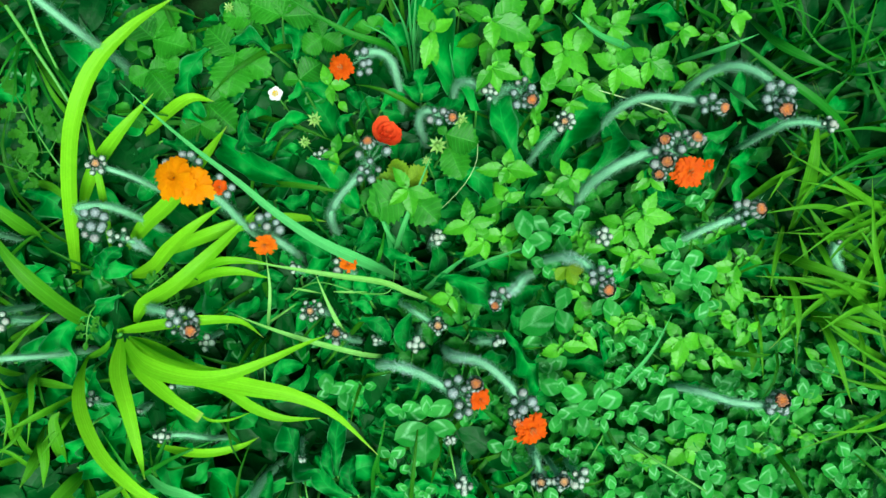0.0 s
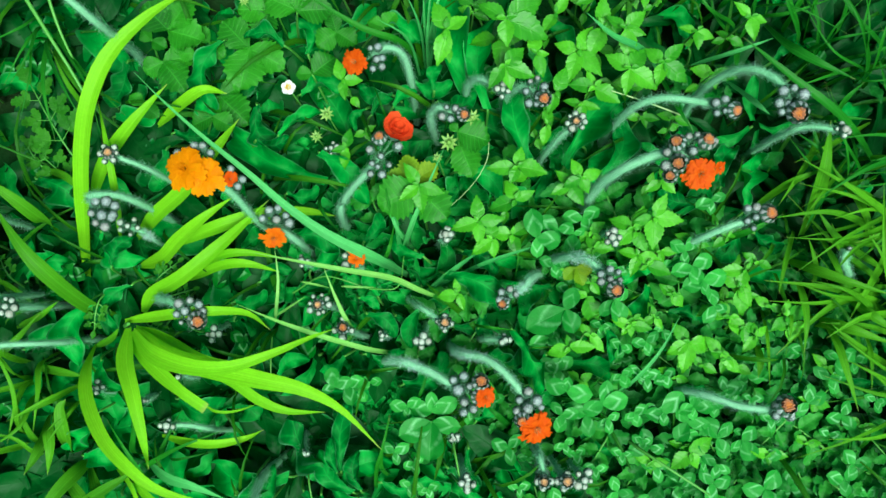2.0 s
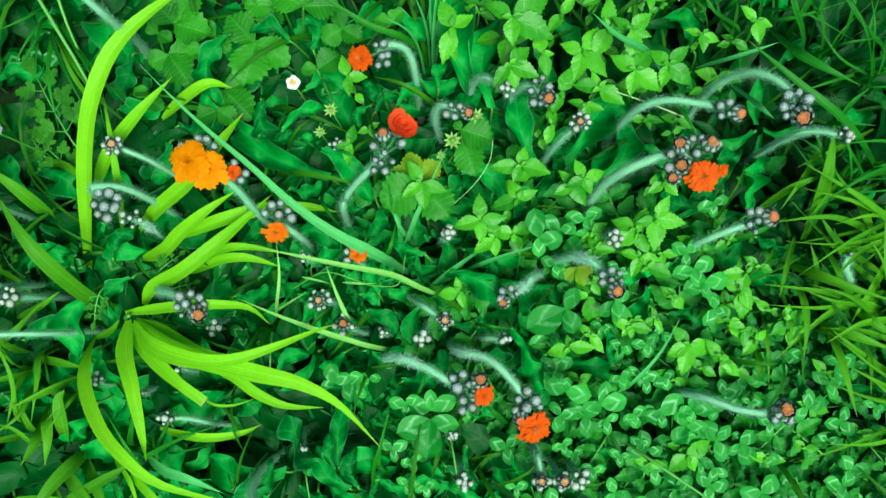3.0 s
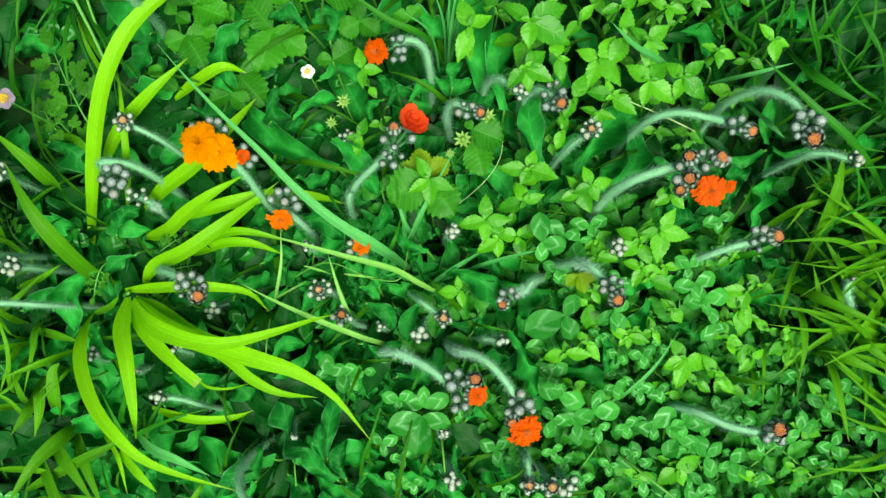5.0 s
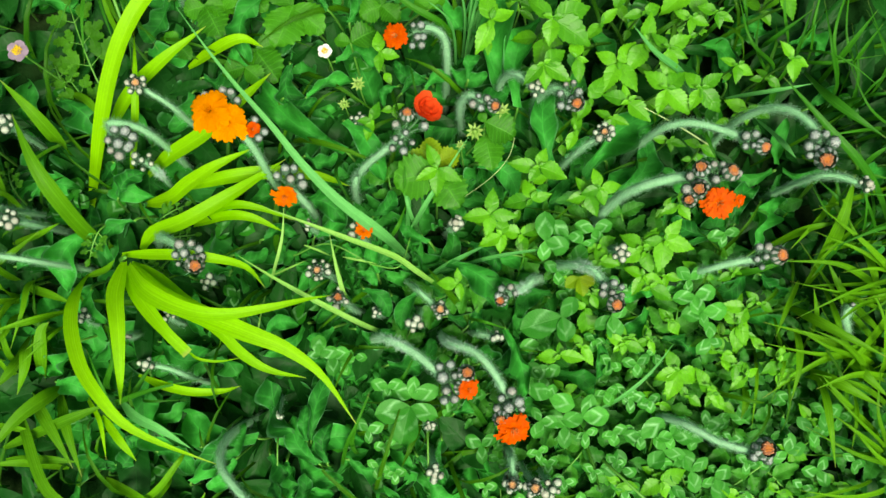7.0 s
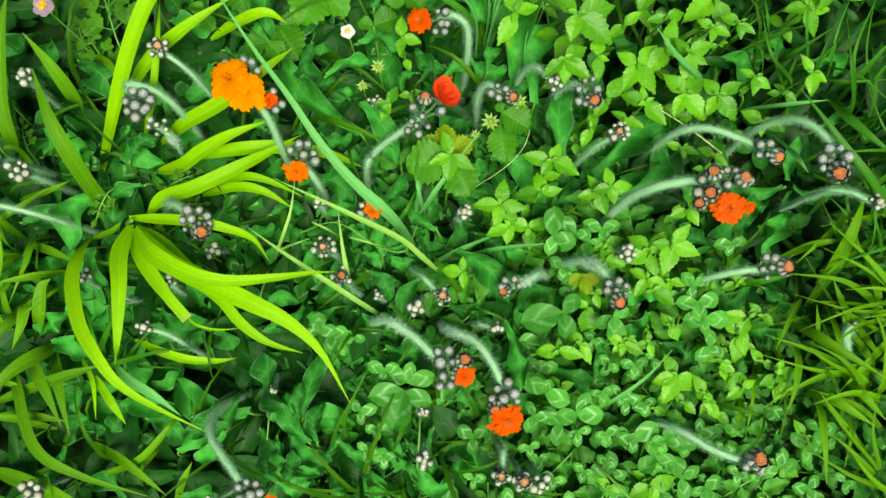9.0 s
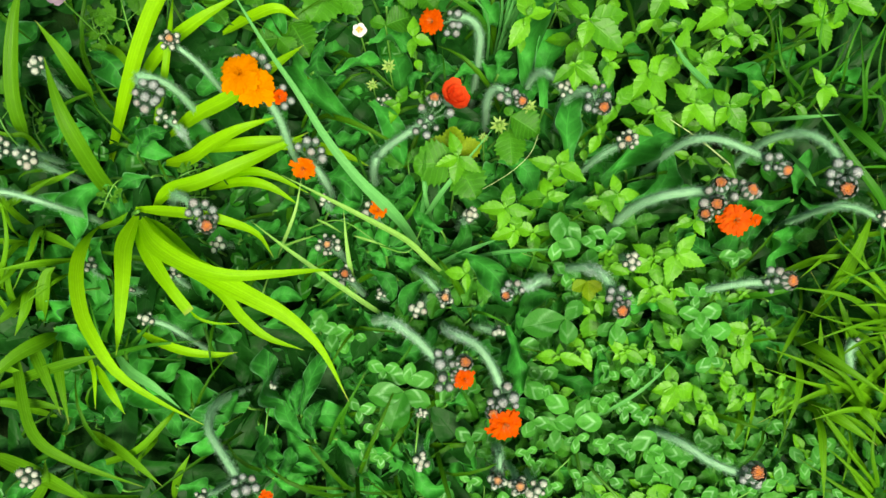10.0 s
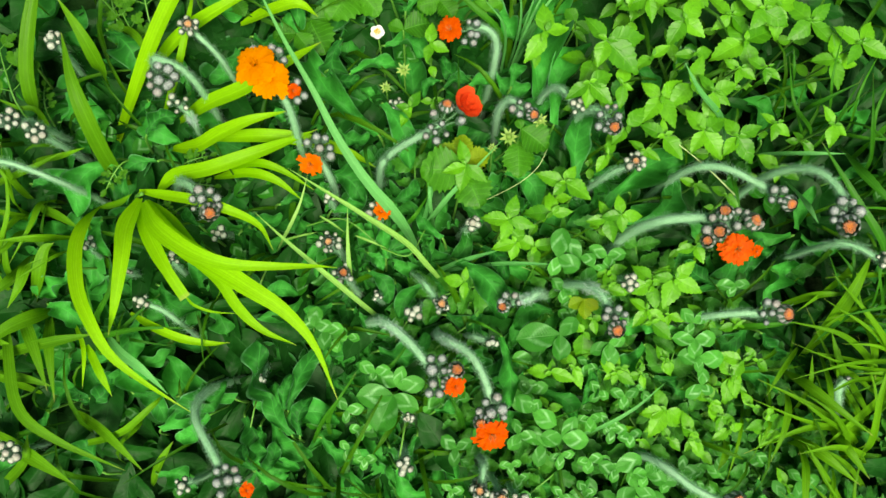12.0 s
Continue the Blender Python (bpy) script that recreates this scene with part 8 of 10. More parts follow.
shoot(0.1274, 0.1471, 0.040, [(-179, 0.0100), (-9, 0.0096), (-67, 0.0063)])
shoot(0.0884, 0.2194, 0.070, [(-153, 0.0115), (31, 0.0111)])
shoot(0.0420, 0.1031, 0.080, [(-178, 0.0159), (-6, 0.0156), (80, 0.0107), (-109, 0.0090)])
shoot(0.0422, 0.0826, 0.075, [(-159, 0.0154), (114, 0.0112), (25, 0.0112)])
shoot(0.0189, 0.0676, 0.075, [(95, 0.0138), (-84, 0.0116), (-161, 0.0149), (10, 0.0140)])
shoot(0.0287, 0.0565, 0.070, [(94, 0.0110), (-83, 0.0094), (-144, 0.0133)])
shoot(0.0425, 0.0619, 0.050, [(36, 0.0151), (176, 0.0123), (-73, 0.0113)])
shoot(0.0826, 0.0984, 0.080, [(121, 0.0108), (16, 0.0122), (-151, 0.0106), (-58, 0.0093)])
shoot(0.0088, 0.0210, 0.060, [(110, 0.0082), (-67, 0.0094), (-170, 0.0117)])
shoot(0.0962, 0.0568, 0.060, [(-170, 0.0088), (-2, 0.0105), (99, 0.0059)])
shoot(0.1216, 0.0671, 0.062, [(-134, 0.0110), (74, 0.0139), (-56, 0.0121)])
shoot(0.0941, 0.0234, 0.045, [(105, 0.0139), (-66, 0.0174), (174, 0.0070)])
shoot(0.1348, 0.0999, 0.075, [(-142, 0.0107), (-39, 0.0096), (83, 0.0106)])
shoot(0.1316, 0.0763, 0.070, [(66, 0.0140), (-6, 0.0157), (-166, 0.0109), (-86, 0.0160)])
shoot(0.1299, 0.0455, 0.060, [(-175, 0.0081), (-11, 0.0147)])
shoot(0.1941, 0.0461, 0.060, [(-170, 0.0139), (65, 0.0080), (-104, 0.0112)])
shoot(0.1773, 0.0743, 0.050, [(-126, 0.0074), (-32, 0.0079), (104, 0.0075)])
shoot(0.1968, 0.0295, 0.055, [(85, 0.0076), (-101, 0.0110), (-2, 0.0075)])
shoot(0.1520, 0.0284, 0.050, [(140, 0.0068), (-54, 0.0082)])
shoot(0.0819, -0.0098, 0.065, [(-160, 0.0125), (4, 0.0138), (99, 0.0065)])
shoot(0.0952, -0.0012, 0.060, [(133, 0.0078), (-48, 0.0120)])
shoot(0.1213, 0.0063, 0.060, [(165, 0.0104), (-4, 0.0120), (-81, 0.0065)])
shoot(0.1613, -0.0054, 0.046, [(132, 0.0123), (-10, 0.0133), (-102, 0.0127)])
shoot(0.1818, -0.0087, 0.055, [(134, 0.0115), (-46, 0.0114)])
shoot(0.1971, 0.0084, 0.050, [(161, 0.0092), (0, 0.0090), (-81, 0.0088)])
shoot(0.2281, 0.0108, 0.050, [(171, 0.0116), (-2, 0.0112), (-82, 0.0088)])
shoot(0.1398, 0.0556, 0.055, [(151, 0.0094), (-4, 0.0091), (-81, 0.0074)])
shoot(0.1624, 0.0634, 0.050, [(163, 0.0099), (-19, 0.0093)])
shoot(-0.0749, 0.1576, 0.060, [(105, 0.0122), (-80, 0.0113), (6, 0.0108)])
shoot(-0.0702, 0.1136, 0.055, [(82, 0.0111), (-95, 0.0117), (-165, 0.0083)])
shoot(-0.0596, 0.1277, 0.040, [(-157, 0.0067), (38, 0.0065), (-61, 0.0058)])
shoot(-0.0201, 0.0888, 0.075, [(124, 0.0143), (-12, 0.0139), (-141, 0.0132), (-77, 0.0145)])
shoot(0.1466, 0.1454, 0.050, [(165, 0.0090), (-21, 0.0104)])
shoot(0.2509, -0.0394, 0.035, [(167, 0.0097), (-17, 0.0100), (-82, 0.0075)])
shoot(0.1757, 0.0205, 0.050, [(-146, 0.0090), (15, 0.0082), (-71, 0.0082)])
shoot(0.2159, 0.0235, 0.045, [(154, 0.0090), (-17, 0.0099)])
shoot(0.1550, -0.0265, 0.045, [(155, 0.0098), (-19, 0.0084)])
shoot(0.1725, -0.0179, 0.045, [(148, 0.0078), (-25, 0.0090)])
shoot(0.1960, -0.0179, 0.042, [(161, 0.0076), (-19, 0.0093)])
shoot(0.2567, -0.0151, 0.040, [(141, 0.0099), (-26, 0.0090)])
shoot(0.1421, -0.0834, 0.042, [(171, 0.0094), (-7, 0.0101), (-86, 0.0081)])
shoot(0.2203, -0.0747, 0.040, [(178, 0.0106), (-2, 0.0106), (-81, 0.0066)])
shoot(0.1889, -0.0577, 0.035, [(163, 0.0083), (-19, 0.0093)])
shoot(0.1647, -0.0732, 0.035, [(163, 0.0083), (-9, 0.0095)])
shoot(0.2473, -0.0665, 0.035, [(159, 0.0086), (-9, 0.0094)])
shoot(0.2832, -0.0528, 0.035, [(163, 0.0083), (-17, 0.0099)])
shoot(0.2592, 0.0460, 0.040, [(158, 0.0087), (-23, 0.0097)])
shoot(0.0095, 0.2114, 0.045, [(158, 0.0090), (-19, 0.0096)])
shoot(0.1213, 0.2263, 0.060, [(167, 0.0100), (-7, 0.0105), (-79, 0.0091)])
shoot(0.1826, 0.2023, 0.045, [(157, 0.0085), (-21, 0.0091)])
shoot(0.0771, 0.0948, 0.072, [(-54, 0.0129), (-152, 0.0115), (47, 0.0119), (136, 0.0108)])
shoot(0.1193, 0.0695, 0.064, [(158, 0.0127), (-128, 0.0130), (50, 0.0125)])
shoot(0.1248, 0.0521, 0.058, [(-106, 0.0122), (-11, 0.0125), (166, 0.0112)])
shoot(0.0952, 0.0542, 0.064, [(-139, 0.0085), (6, 0.0102), (121, 0.0078)])
shoot(0.1232, 0.0110, 0.058, [(159, 0.0127), (-25, 0.0089), (-118, 0.0110)])
shoot(0.1379, 0.0126, 0.054, [(116, 0.0076), (-59, 0.0079), (-137, 0.0080)])
shoot(0.1606, -0.0027, 0.056, [(137, 0.0129), (-6, 0.0136), (-96, 0.0167), (-148, 0.0135)])
shoot(0.1855, -0.0128, 0.052, [(140, 0.0124), (-36, 0.0113), (-108, 0.0082)])
shoot(0.1914, 0.0345, 0.058, [(74, 0.0089), (-55, 0.0114), (144, 0.0123), (-79, 0.0153)])
shoot(0.1878, 0.0151, 0.050, [(137, 0.0120), (-44, 0.0146), (159, 0.0145)])
shoot(0.2060, 0.0031, 0.048, [(-123, 0.0111), (34, 0.0090), (99, 0.0074)])
shoot(0.1497, 0.0273, 0.048, [(137, 0.0084), (-42, 0.0095)])
shoot(0.1838, 0.0670, 0.052, [(-142, 0.0094), (34, 0.0090), (109, 0.0083)])
shoot(0.2061, 0.0521, 0.048, [(151, 0.0095), (-15, 0.0089)])
shoot(0.0911, -0.0315, 0.050, [(145, 0.0073), (-42, 0.0084), (26, 0.0077)])
shoot(0.1673, -0.0761, 0.042, [(-137, 0.0135), (33, 0.0147), (-60, 0.0102)])
shoot(0.2242, 0.0169, 0.052, [(-134, 0.0112), (22, 0.0144), (80, 0.0094)])
shoot(0.0928, 0.0661, 0.058, [(-133, 0.0084), (36, 0.0099), (-46, 0.0090)])
shoot(0.0776, 0.0405, 0.052, [(149, 0.0068), (-24, 0.0080)])
shoot(0.0956, 0.0331, 0.050, [(163, 0.0066), (-50, 0.0086), (36, 0.0067)])
shoot(0.103, 0.2608, 0.054, [(157, 0.0164), (337, 0.0164), (245, 0.0131), (62, 0.0139)])
shoot(0.0321, 0.2523, 0.071, [(83, 0.0196), (263, 0.0196), (171, 0.0157), (-12, 0.0167)])
shoot(0.0521, 0.2676, 0.053, [(93, 0.0212), (273, 0.0212), (181, 0.0170), (-2, 0.0180)])
shoot(0.0728, 0.2366, 0.072, [(77, 0.0163), (257, 0.0163), (165, 0.0131), (-18, 0.0139)])
shoot(0.0697, 0.2677, 0.058, [(147, 0.0173), (327, 0.0173), (235, 0.0138), (52, 0.0147)])
shoot(0.0291, 0.2474, 0.077, [(22, 0.0187), (202, 0.0187), (110, 0.0150), (-73, 0.0159)])
shoot(0.045, 0.2394, 0.077, [(38, 0.0158), (218, 0.0158), (126, 0.0126), (-57, 0.0134)])
shoot(0.0404, 0.2509, 0.051, [(17, 0.0190), (197, 0.0190), (105, 0.0152), (-78, 0.0162)])
shoot(0.1769, 0.2571, 0.062, [(116, 0.0166), (296, 0.0166), (204, 0.0133), (21, 0.0141)])
shoot(0.1195, 0.2672, 0.068, [(174, 0.0162), (354, 0.0162), (262, 0.0130), (79, 0.0138)])
shoot(0.1184, 0.2477, 0.054, [(50, 0.0215), (230, 0.0215), (138, 0.0172), (-45, 0.0183)])
shoot(0.1865, 0.2707, 0.071, [(173, 0.0171), (353, 0.0171), (261, 0.0137), (78, 0.0146)])
shoot(0.1259, 0.2777, 0.061, [(123, 0.0192), (303, 0.0192), (211, 0.0154), (28, 0.0163)])
shoot(0.153, 0.2761, 0.06, [(157, 0.0192), (337, 0.0192), (245, 0.0154), (62, 0.0163)])
# ---- clover ----
clover(0.0576, 0.0596, 0.065, [(104, 0.0176), (-5, 0.0143), (-86, 0.0117)])
clover(0.0784, 0.0141, 0.062, [(66, 0.0145), (-151, 0.0255), (-66, 0.0146)])
clover(0.1099, 0.0220, 0.060, [(-130, 0.0125), (40, 0.0102), (-69, 0.0141)])
clover(-0.0046, -0.0643, 0.050, [(-156, 0.0213), (-5, 0.0176), (-91, 0.0231)])
clover(-0.0047, -0.0580, 0.046, [(171, 0.0138), (30, 0.0174), (95, 0.0126)])
clover(-0.0278, -0.0840, 0.055, [(152, 0.0094), (31, 0.0102), (-70, 0.0081)])
clover(-0.0686, -0.0437, 0.055, [(-160, 0.0082), (29, 0.0109), (107, 0.0118)])
clover(0.0809, -0.0376, 0.066, [(160, 0.0129), (-6, 0.0153), (86, 0.0081)])
clover(0.1050, -0.0455, 0.062, [(18, 0.0154), (-161, 0.0132), (79, 0.0146)])
clover(0.0800, -0.0543, 0.055, [(132, 0.0095), (10, 0.0102), (-100, 0.0108)])
clover(0.1098, -0.0551, 0.055, [(-133, 0.0083), (26, 0.0077), (-81, 0.0094)])
clover(0.0820, 0.0565, 0.050, [(94, 0.0083), (-62, 0.0071), (-160, 0.0061)])
clover(-0.0536, -0.0455, 0.045, [(166, 0.0091), (69, 0.0087), (-60, 0.0087)])
clover(0.1679, 0.0379, 0.058, [(-158, 0.0136), (16, 0.0140), (-77, 0.0095)])
clover(0.1494, 0.0499, 0.050, [(-140, 0.0087), (26, 0.0078), (-67, 0.0092)])
clover(0.0837, -0.0743, 0.045, [(-147, 0.0073), (30, 0.0064), (-69, 0.0075)])
clover(0.0914, -0.0804, 0.045, [(176, 0.0061), (30, 0.0063), (-75, 0.0081)])
clover(0.1184, -0.0267, 0.050, [(-143, 0.0080), (27, 0.0074), (-63, 0.0084)])
clover(0.1315, -0.0247, 0.048, [(159, 0.0086), (0, 0.0083), (-76, 0.0081)])
clover(0.1283, -0.0513, 0.048, [(-142, 0.0076), (30, 0.0087), (-71, 0.0089)])
clover(0.1435, -0.0491, 0.045, [(153, 0.0074), (-1, 0.0076), (-81, 0.0081)])
clover(0.1474, -0.0259, 0.045, [(-137, 0.0081), (26, 0.0078), (-66, 0.0084)])
clover(0.1380, 0.0028, 0.050, [(166, 0.0073), (28, 0.0071), (-81, 0.0066)])
clover(0.1355, -0.0703, 0.042, [(158, 0.0070), (4, 0.0067), (-87, 0.0074)])
clover(0.1655, -0.0453, 0.045, [(-144, 0.0083), (30, 0.0087), (-72, 0.0089)])
clover(0.1810, -0.0430, 0.042, [(156, 0.0080), (-14, 0.0073), (-81, 0.0089)])
clover(0.1936, -0.0330, 0.045, [(-142, 0.0077), (25, 0.0085), (-76, 0.0081)])
clover(0.2073, -0.0387, 0.040, [(163, 0.0066), (4, 0.0075), (-87, 0.0075)])
clover(0.1229, -0.0796, 0.040, [(166, 0.0073), (4, 0.0068), (-87, 0.0074)])
clover(0.1057, -0.0900, 0.040, [(168, 0.0080), (4, 0.0075), (-87, 0.0074)])
clover(0.0551, -0.1051, 0.042, [(166, 0.0073), (21, 0.0076), (-80, 0.0066)])
clover(-0.0152, -0.0914, 0.045, [(-146, 0.0073), (28, 0.0070), (-70, 0.0082)])
clover(-0.0165, -0.1074, 0.040, [(166, 0.0074), (-7, 0.0078), (-80, 0.0081)])
clover(-0.0048, -0.1091, 0.040, [(-147, 0.0073), (21, 0.0076), (-74, 0.0074)])
clover(-0.0473, -0.0410, 0.040, [(-138, 0.0071), (10, 0.0075)])
clover(0.2213, -0.0517, 0.038, [(166, 0.0073), (-7, 0.0078), (-87, 0.0082)])
clover(0.2368, -0.0493, 0.036, [(-147, 0.0074), (26, 0.0079)])
clover(0.2039, -0.0622, 0.038, [(166, 0.0073), (-7, 0.0078), (-87, 0.0082)])
clover(0.1772, -0.0822, 0.036, [(166, 0.0073), (4, 0.0075), (-81, 0.0074)])
clover(0.2619, -0.0604, 0.034, [(161, 0.0076), (-1, 0.0076)])
clover(0.2917, -0.0360, 0.036, [(161, 0.0076), (-9, 0.0071), (-82, 0.0082)])
clover(0.1048, 0.0044, 0.045, [(166, 0.0073), (3, 0.0068), (-87, 0.0075)])
clover(0.0816, 0.0386, 0.035, [(-146, 0.0075), (28, 0.0073), (-75, 0.0077)])
clover(0.0341, -0.0478, 0.040, [(169, 0.0072), (7, 0.0083), (-80, 0.0078)])
clover(0.0602, -0.0875, 0.035, [(163, 0.0067), (-3, 0.0069)])
clover(0.1601, 0.0462, 0.060, [(-161, 0.0134), (29, 0.0133), (-70, 0.0111)])
clover(0.1553, 0.0566, 0.058, [(156, 0.0105), (49, 0.0116), (-91, 0.0090)])
clover(0.1331, -0.0046, 0.054, [(-175, 0.0088), (42, 0.0096), (-71, 0.0089)])
clover(0.1761, 0.0215, 0.056, [(103, 0.0103), (-119, 0.0121), (-17, 0.0081)])
clover(0.0885, 0.0749, 0.052, [(176, 0.0123), (33, 0.0114), (-58, 0.0097)])
clover(0.0716, 0.0661, 0.060, [(153, 0.0136), (-113, 0.0139), (14, 0.0096)])
clover(0.1704, 0.0905, 0.060, [(-149, 0.0103), (19, 0.0090), (-91, 0.0090)])
clover(0.0817, 0.0277, 0.048, [(168, 0.0080), (-21, 0.0087), (-107, 0.0084)])
clover(0.1180, -0.0084, 0.046, [(156, 0.0080), (-14, 0.0073), (-103, 0.0080)])
clover(0.1358, -0.0277, 0.048, [(165, 0.0089), (25, 0.0085), (-86, 0.0089)])
clover(0.1511, -0.0027, 0.046, [(137, 0.0084), (-39, 0.0078)])
clover(0.1472, -0.0502, 0.046, [(48, 0.0172), (-170, 0.0104), (-81, 0.0084)])
clover(0.1660, -0.0446, 0.050, [(-156, 0.0088), (79, 0.0109), (0, 0.0123)])
clover(0.1876, -0.0346, 0.046, [(21, 0.0114), (-124, 0.0132), (103, 0.0096)])
clover(0.1410, -0.0746, 0.040, [(-170, 0.0134), (-2, 0.0091), (116, 0.0127)])
clover(0.1852, -0.0655, 0.042, [(-65, 0.0137), (127, 0.0141), (49, 0.0127)])
clover(0.1861, -0.0840, 0.038, [(150, 0.0105), (-29, 0.0094), (-97, 0.0085)])
clover(0.2021, -0.0667, 0.040, [(-139, 0.0101), (50, 0.0114), (-58, 0.0143)])
clover(0.1457, -0.0872, 0.038, [(167, 0.0097), (23, 0.0100), (-73, 0.0104)])
clover(0.2172, -0.0749, 0.038, [(158, 0.0105), (0, 0.0106), (-77, 0.0089)])
clover(0.2460, -0.0399, 0.038, [(-137, 0.0109), (27, 0.0126), (91, 0.0120)])
clover(0.2595, -0.0232, 0.038, [(147, 0.0120), (25, 0.0117), (-64, 0.0101)])
clover(0.2633, -0.0085, 0.042, [(167, 0.0096), (21, 0.0115), (-75, 0.0119)])
clover(-0.0609, -0.0425, 0.052, [(170, 0.0110), (26, 0.0108), (-73, 0.0126)])
clover(-0.0214, -0.0547, 0.048, [(178, 0.0106), (32, 0.0096), (-80, 0.0081)])
clover(0.0710, 0.0439, 0.052, [(167, 0.0096), (-4, 0.0092), (-76, 0.0089)])
clover(0.0820, 0.0635, 0.058, [(-95, 0.0122), (133, 0.0106), (21, 0.0075)])
clover(0.1135, 0.0438, 0.046, [(153, 0.0075), (-24, 0.0081), (-107, 0.0084)])
clover(0.097, -0.0546, 0.046, [(-79, 0.0136), (39, 0.0129), (-201, 0.0136)])
clover(0.1651, -0.0571, 0.041, [(2, 0.0131), (120, 0.0125), (-120, 0.0131)])
clover(0.2162, -0.0974, 0.046, [(62, 0.0142), (180, 0.0135), (-60, 0.0142)])
clover(0.0705, -0.0055, 0.041, [(-158, 0.0125), (-40, 0.0119), (-280, 0.0125)])
clover(0.1741, -0.0659, 0.038, [(169, 0.0103), (287, 0.0098), (47, 0.0103)])
clover(0.2099, -0.0243, 0.019, [(-132, 0.0120), (-14, 0.0114), (-254, 0.0120)])
clover(0.0824, -0.1151, 0.039, [(-123, 0.0108), (-5, 0.0103), (-245, 0.0108)])
clover(0.135, -0.1151, 0.041, [(-56, 0.0113), (62, 0.0107), (-178, 0.0113)])
clover(0.1689, -0.1028, 0.013, [(-14, 0.0123), (104, 0.0117), (-136, 0.0123)])
clover(0.0715, -0.0294, 0.037, [(171, 0.0125), (289, 0.0119), (49, 0.0125)])
clover(0.2242, -0.0163, 0.015, [(78, 0.0097), (196, 0.0092), (-44, 0.0097)])
clover(0.3036, -0.0949, 0.010, [(-40, 0.0095), (78, 0.0090), (-162, 0.0095)])
clover(0.1646, -0.1016, 0.025, [(38, 0.0128), (156, 0.0121), (-84, 0.0128)])
clover(0.2814, -0.0235, 0.003, [(-31, 0.0124), (87, 0.0118), (-153, 0.0124)])
clover(0.2928, -0.1016, 0.023, [(153, 0.0088), (271, 0.0084), (31, 0.0088)])
clover(0.0855, -0.1199, 0.007, [(-105, 0.0097), (13, 0.0092), (-227, 0.0097)])
clover(0.2691, -0.0718, 0.009, [(65, 0.0118), (183, 0.0112), (-57, 0.0118)])
clover(0.1427, -0.1134, 0.005, [(7, 0.0098), (125, 0.0093), (-115, 0.0098)])
clover(0.2766, -0.0787, 0.039, [(9, 0.0109), (127, 0.0103), (-113, 0.0109)])
clover(0.2612, -0.1086, 0.012, [(-112, 0.0126), (6, 0.0120), (-234, 0.0126)])
clover(0.2708, -0.0481, 0.032, [(-48, 0.0108), (70, 0.0103), (-170, 0.0108)])
clover(0.2175, -0.1135, 0.036, [(-96, 0.0099), (22, 0.0094), (-218, 0.0099)])
clover(0.2461, -0.0052, 0.023, [(175, 0.0094), (293, 0.0089), (53, 0.0094)])
clover(0.2856, -0.0777, 0.016, [(-38, 0.0099), (80, 0.0094), (-160, 0.0099)])
clover(0.2294, -0.0257, 0.015, [(-68, 0.0126), (50, 0.0120), (-190, 0.0126)])
clover(0.1854, -0.0972, 0.034, [(-102, 0.0124), (16, 0.0118), (-224, 0.0124)])
clover(0.3107, -0.0551, -0.001, [(13, 0.0127), (131, 0.0121), (-109, 0.0127)])
clover(0.0778, -0.0224, 0.016, [(10, 0.0122), (128, 0.0116), (-112, 0.0122)])
clover(0.1228, -0.0622, 0.004, [(5, 0.0108), (123, 0.0103), (-117, 0.0108)])
clover(0.2432, -0.0237, 0.008, [(126, 0.0117), (244, 0.0111), (4, 0.0117)])
clover(0.2759, -0.0101, 0.038, [(-98, 0.0087), (20, 0.0083), (-220, 0.0087)])
clover(0.2701, -0.0896, 0.038, [(168, 0.0110), (286, 0.0104), (46, 0.0110)])
clover(0.1205, -0.1048, 0.040, [(-7, 0.0104), (111, 0.0099), (-129, 0.0104)])
clover(0.0928, -0.0569, 0.021, [(-82, 0.0106), (36, 0.0101), (-204, 0.0106)])
clover(0.0837, -0.1035, -0.001, [(-71, 0.0095), (47, 0.0090), (-193, 0.0095)])
clover(0.156, -0.0985, 0.002, [(55, 0.0110), (173, 0.0104), (-67, 0.0110)])
clover(0.2393, -0.0975, 0.027, [(-18, 0.0105), (100, 0.0100), (-140, 0.0105)])
clover(0.2996, -0.0114, 0.006, [(-169, 0.0099), (-51, 0.0094), (-291, 0.0099)])
clover(0.2715, -0.1128, 0.020, [(-152, 0.0093), (-34, 0.0088), (-274, 0.0093)])
clover(0.2334, -0.0099, 0.020, [(150, 0.0127), (268, 0.0121), (28, 0.0127)])
clover(0.2642, -0.1057, 0.017, [(116, 0.0093), (234, 0.0088), (-6, 0.0093)])
clover(0.2235, -0.1129, 0.002, [(-78, 0.0087), (40, 0.0083), (-200, 0.0087)])
clover(0.2141, -0.0143, 0.029, [(46, 0.0105), (164, 0.0100), (-76, 0.0105)])
clover(0.0472, -0.0798, 0.037, [(47, 0.0113), (165, 0.0108), (-75, 0.0113)])
clover(0.0248, -0.0547, 0.025, [(-113, 0.0131), (5, 0.0125), (-235, 0.0131)])
clover(-0.2795, -0.1622, 0.025, [(-83, 0.0109), (35, 0.0103), (-205, 0.0109)])
clover(0.0776, -0.0263, 0.037, [(-78, 0.0126), (40, 0.0120), (-200, 0.0126)])
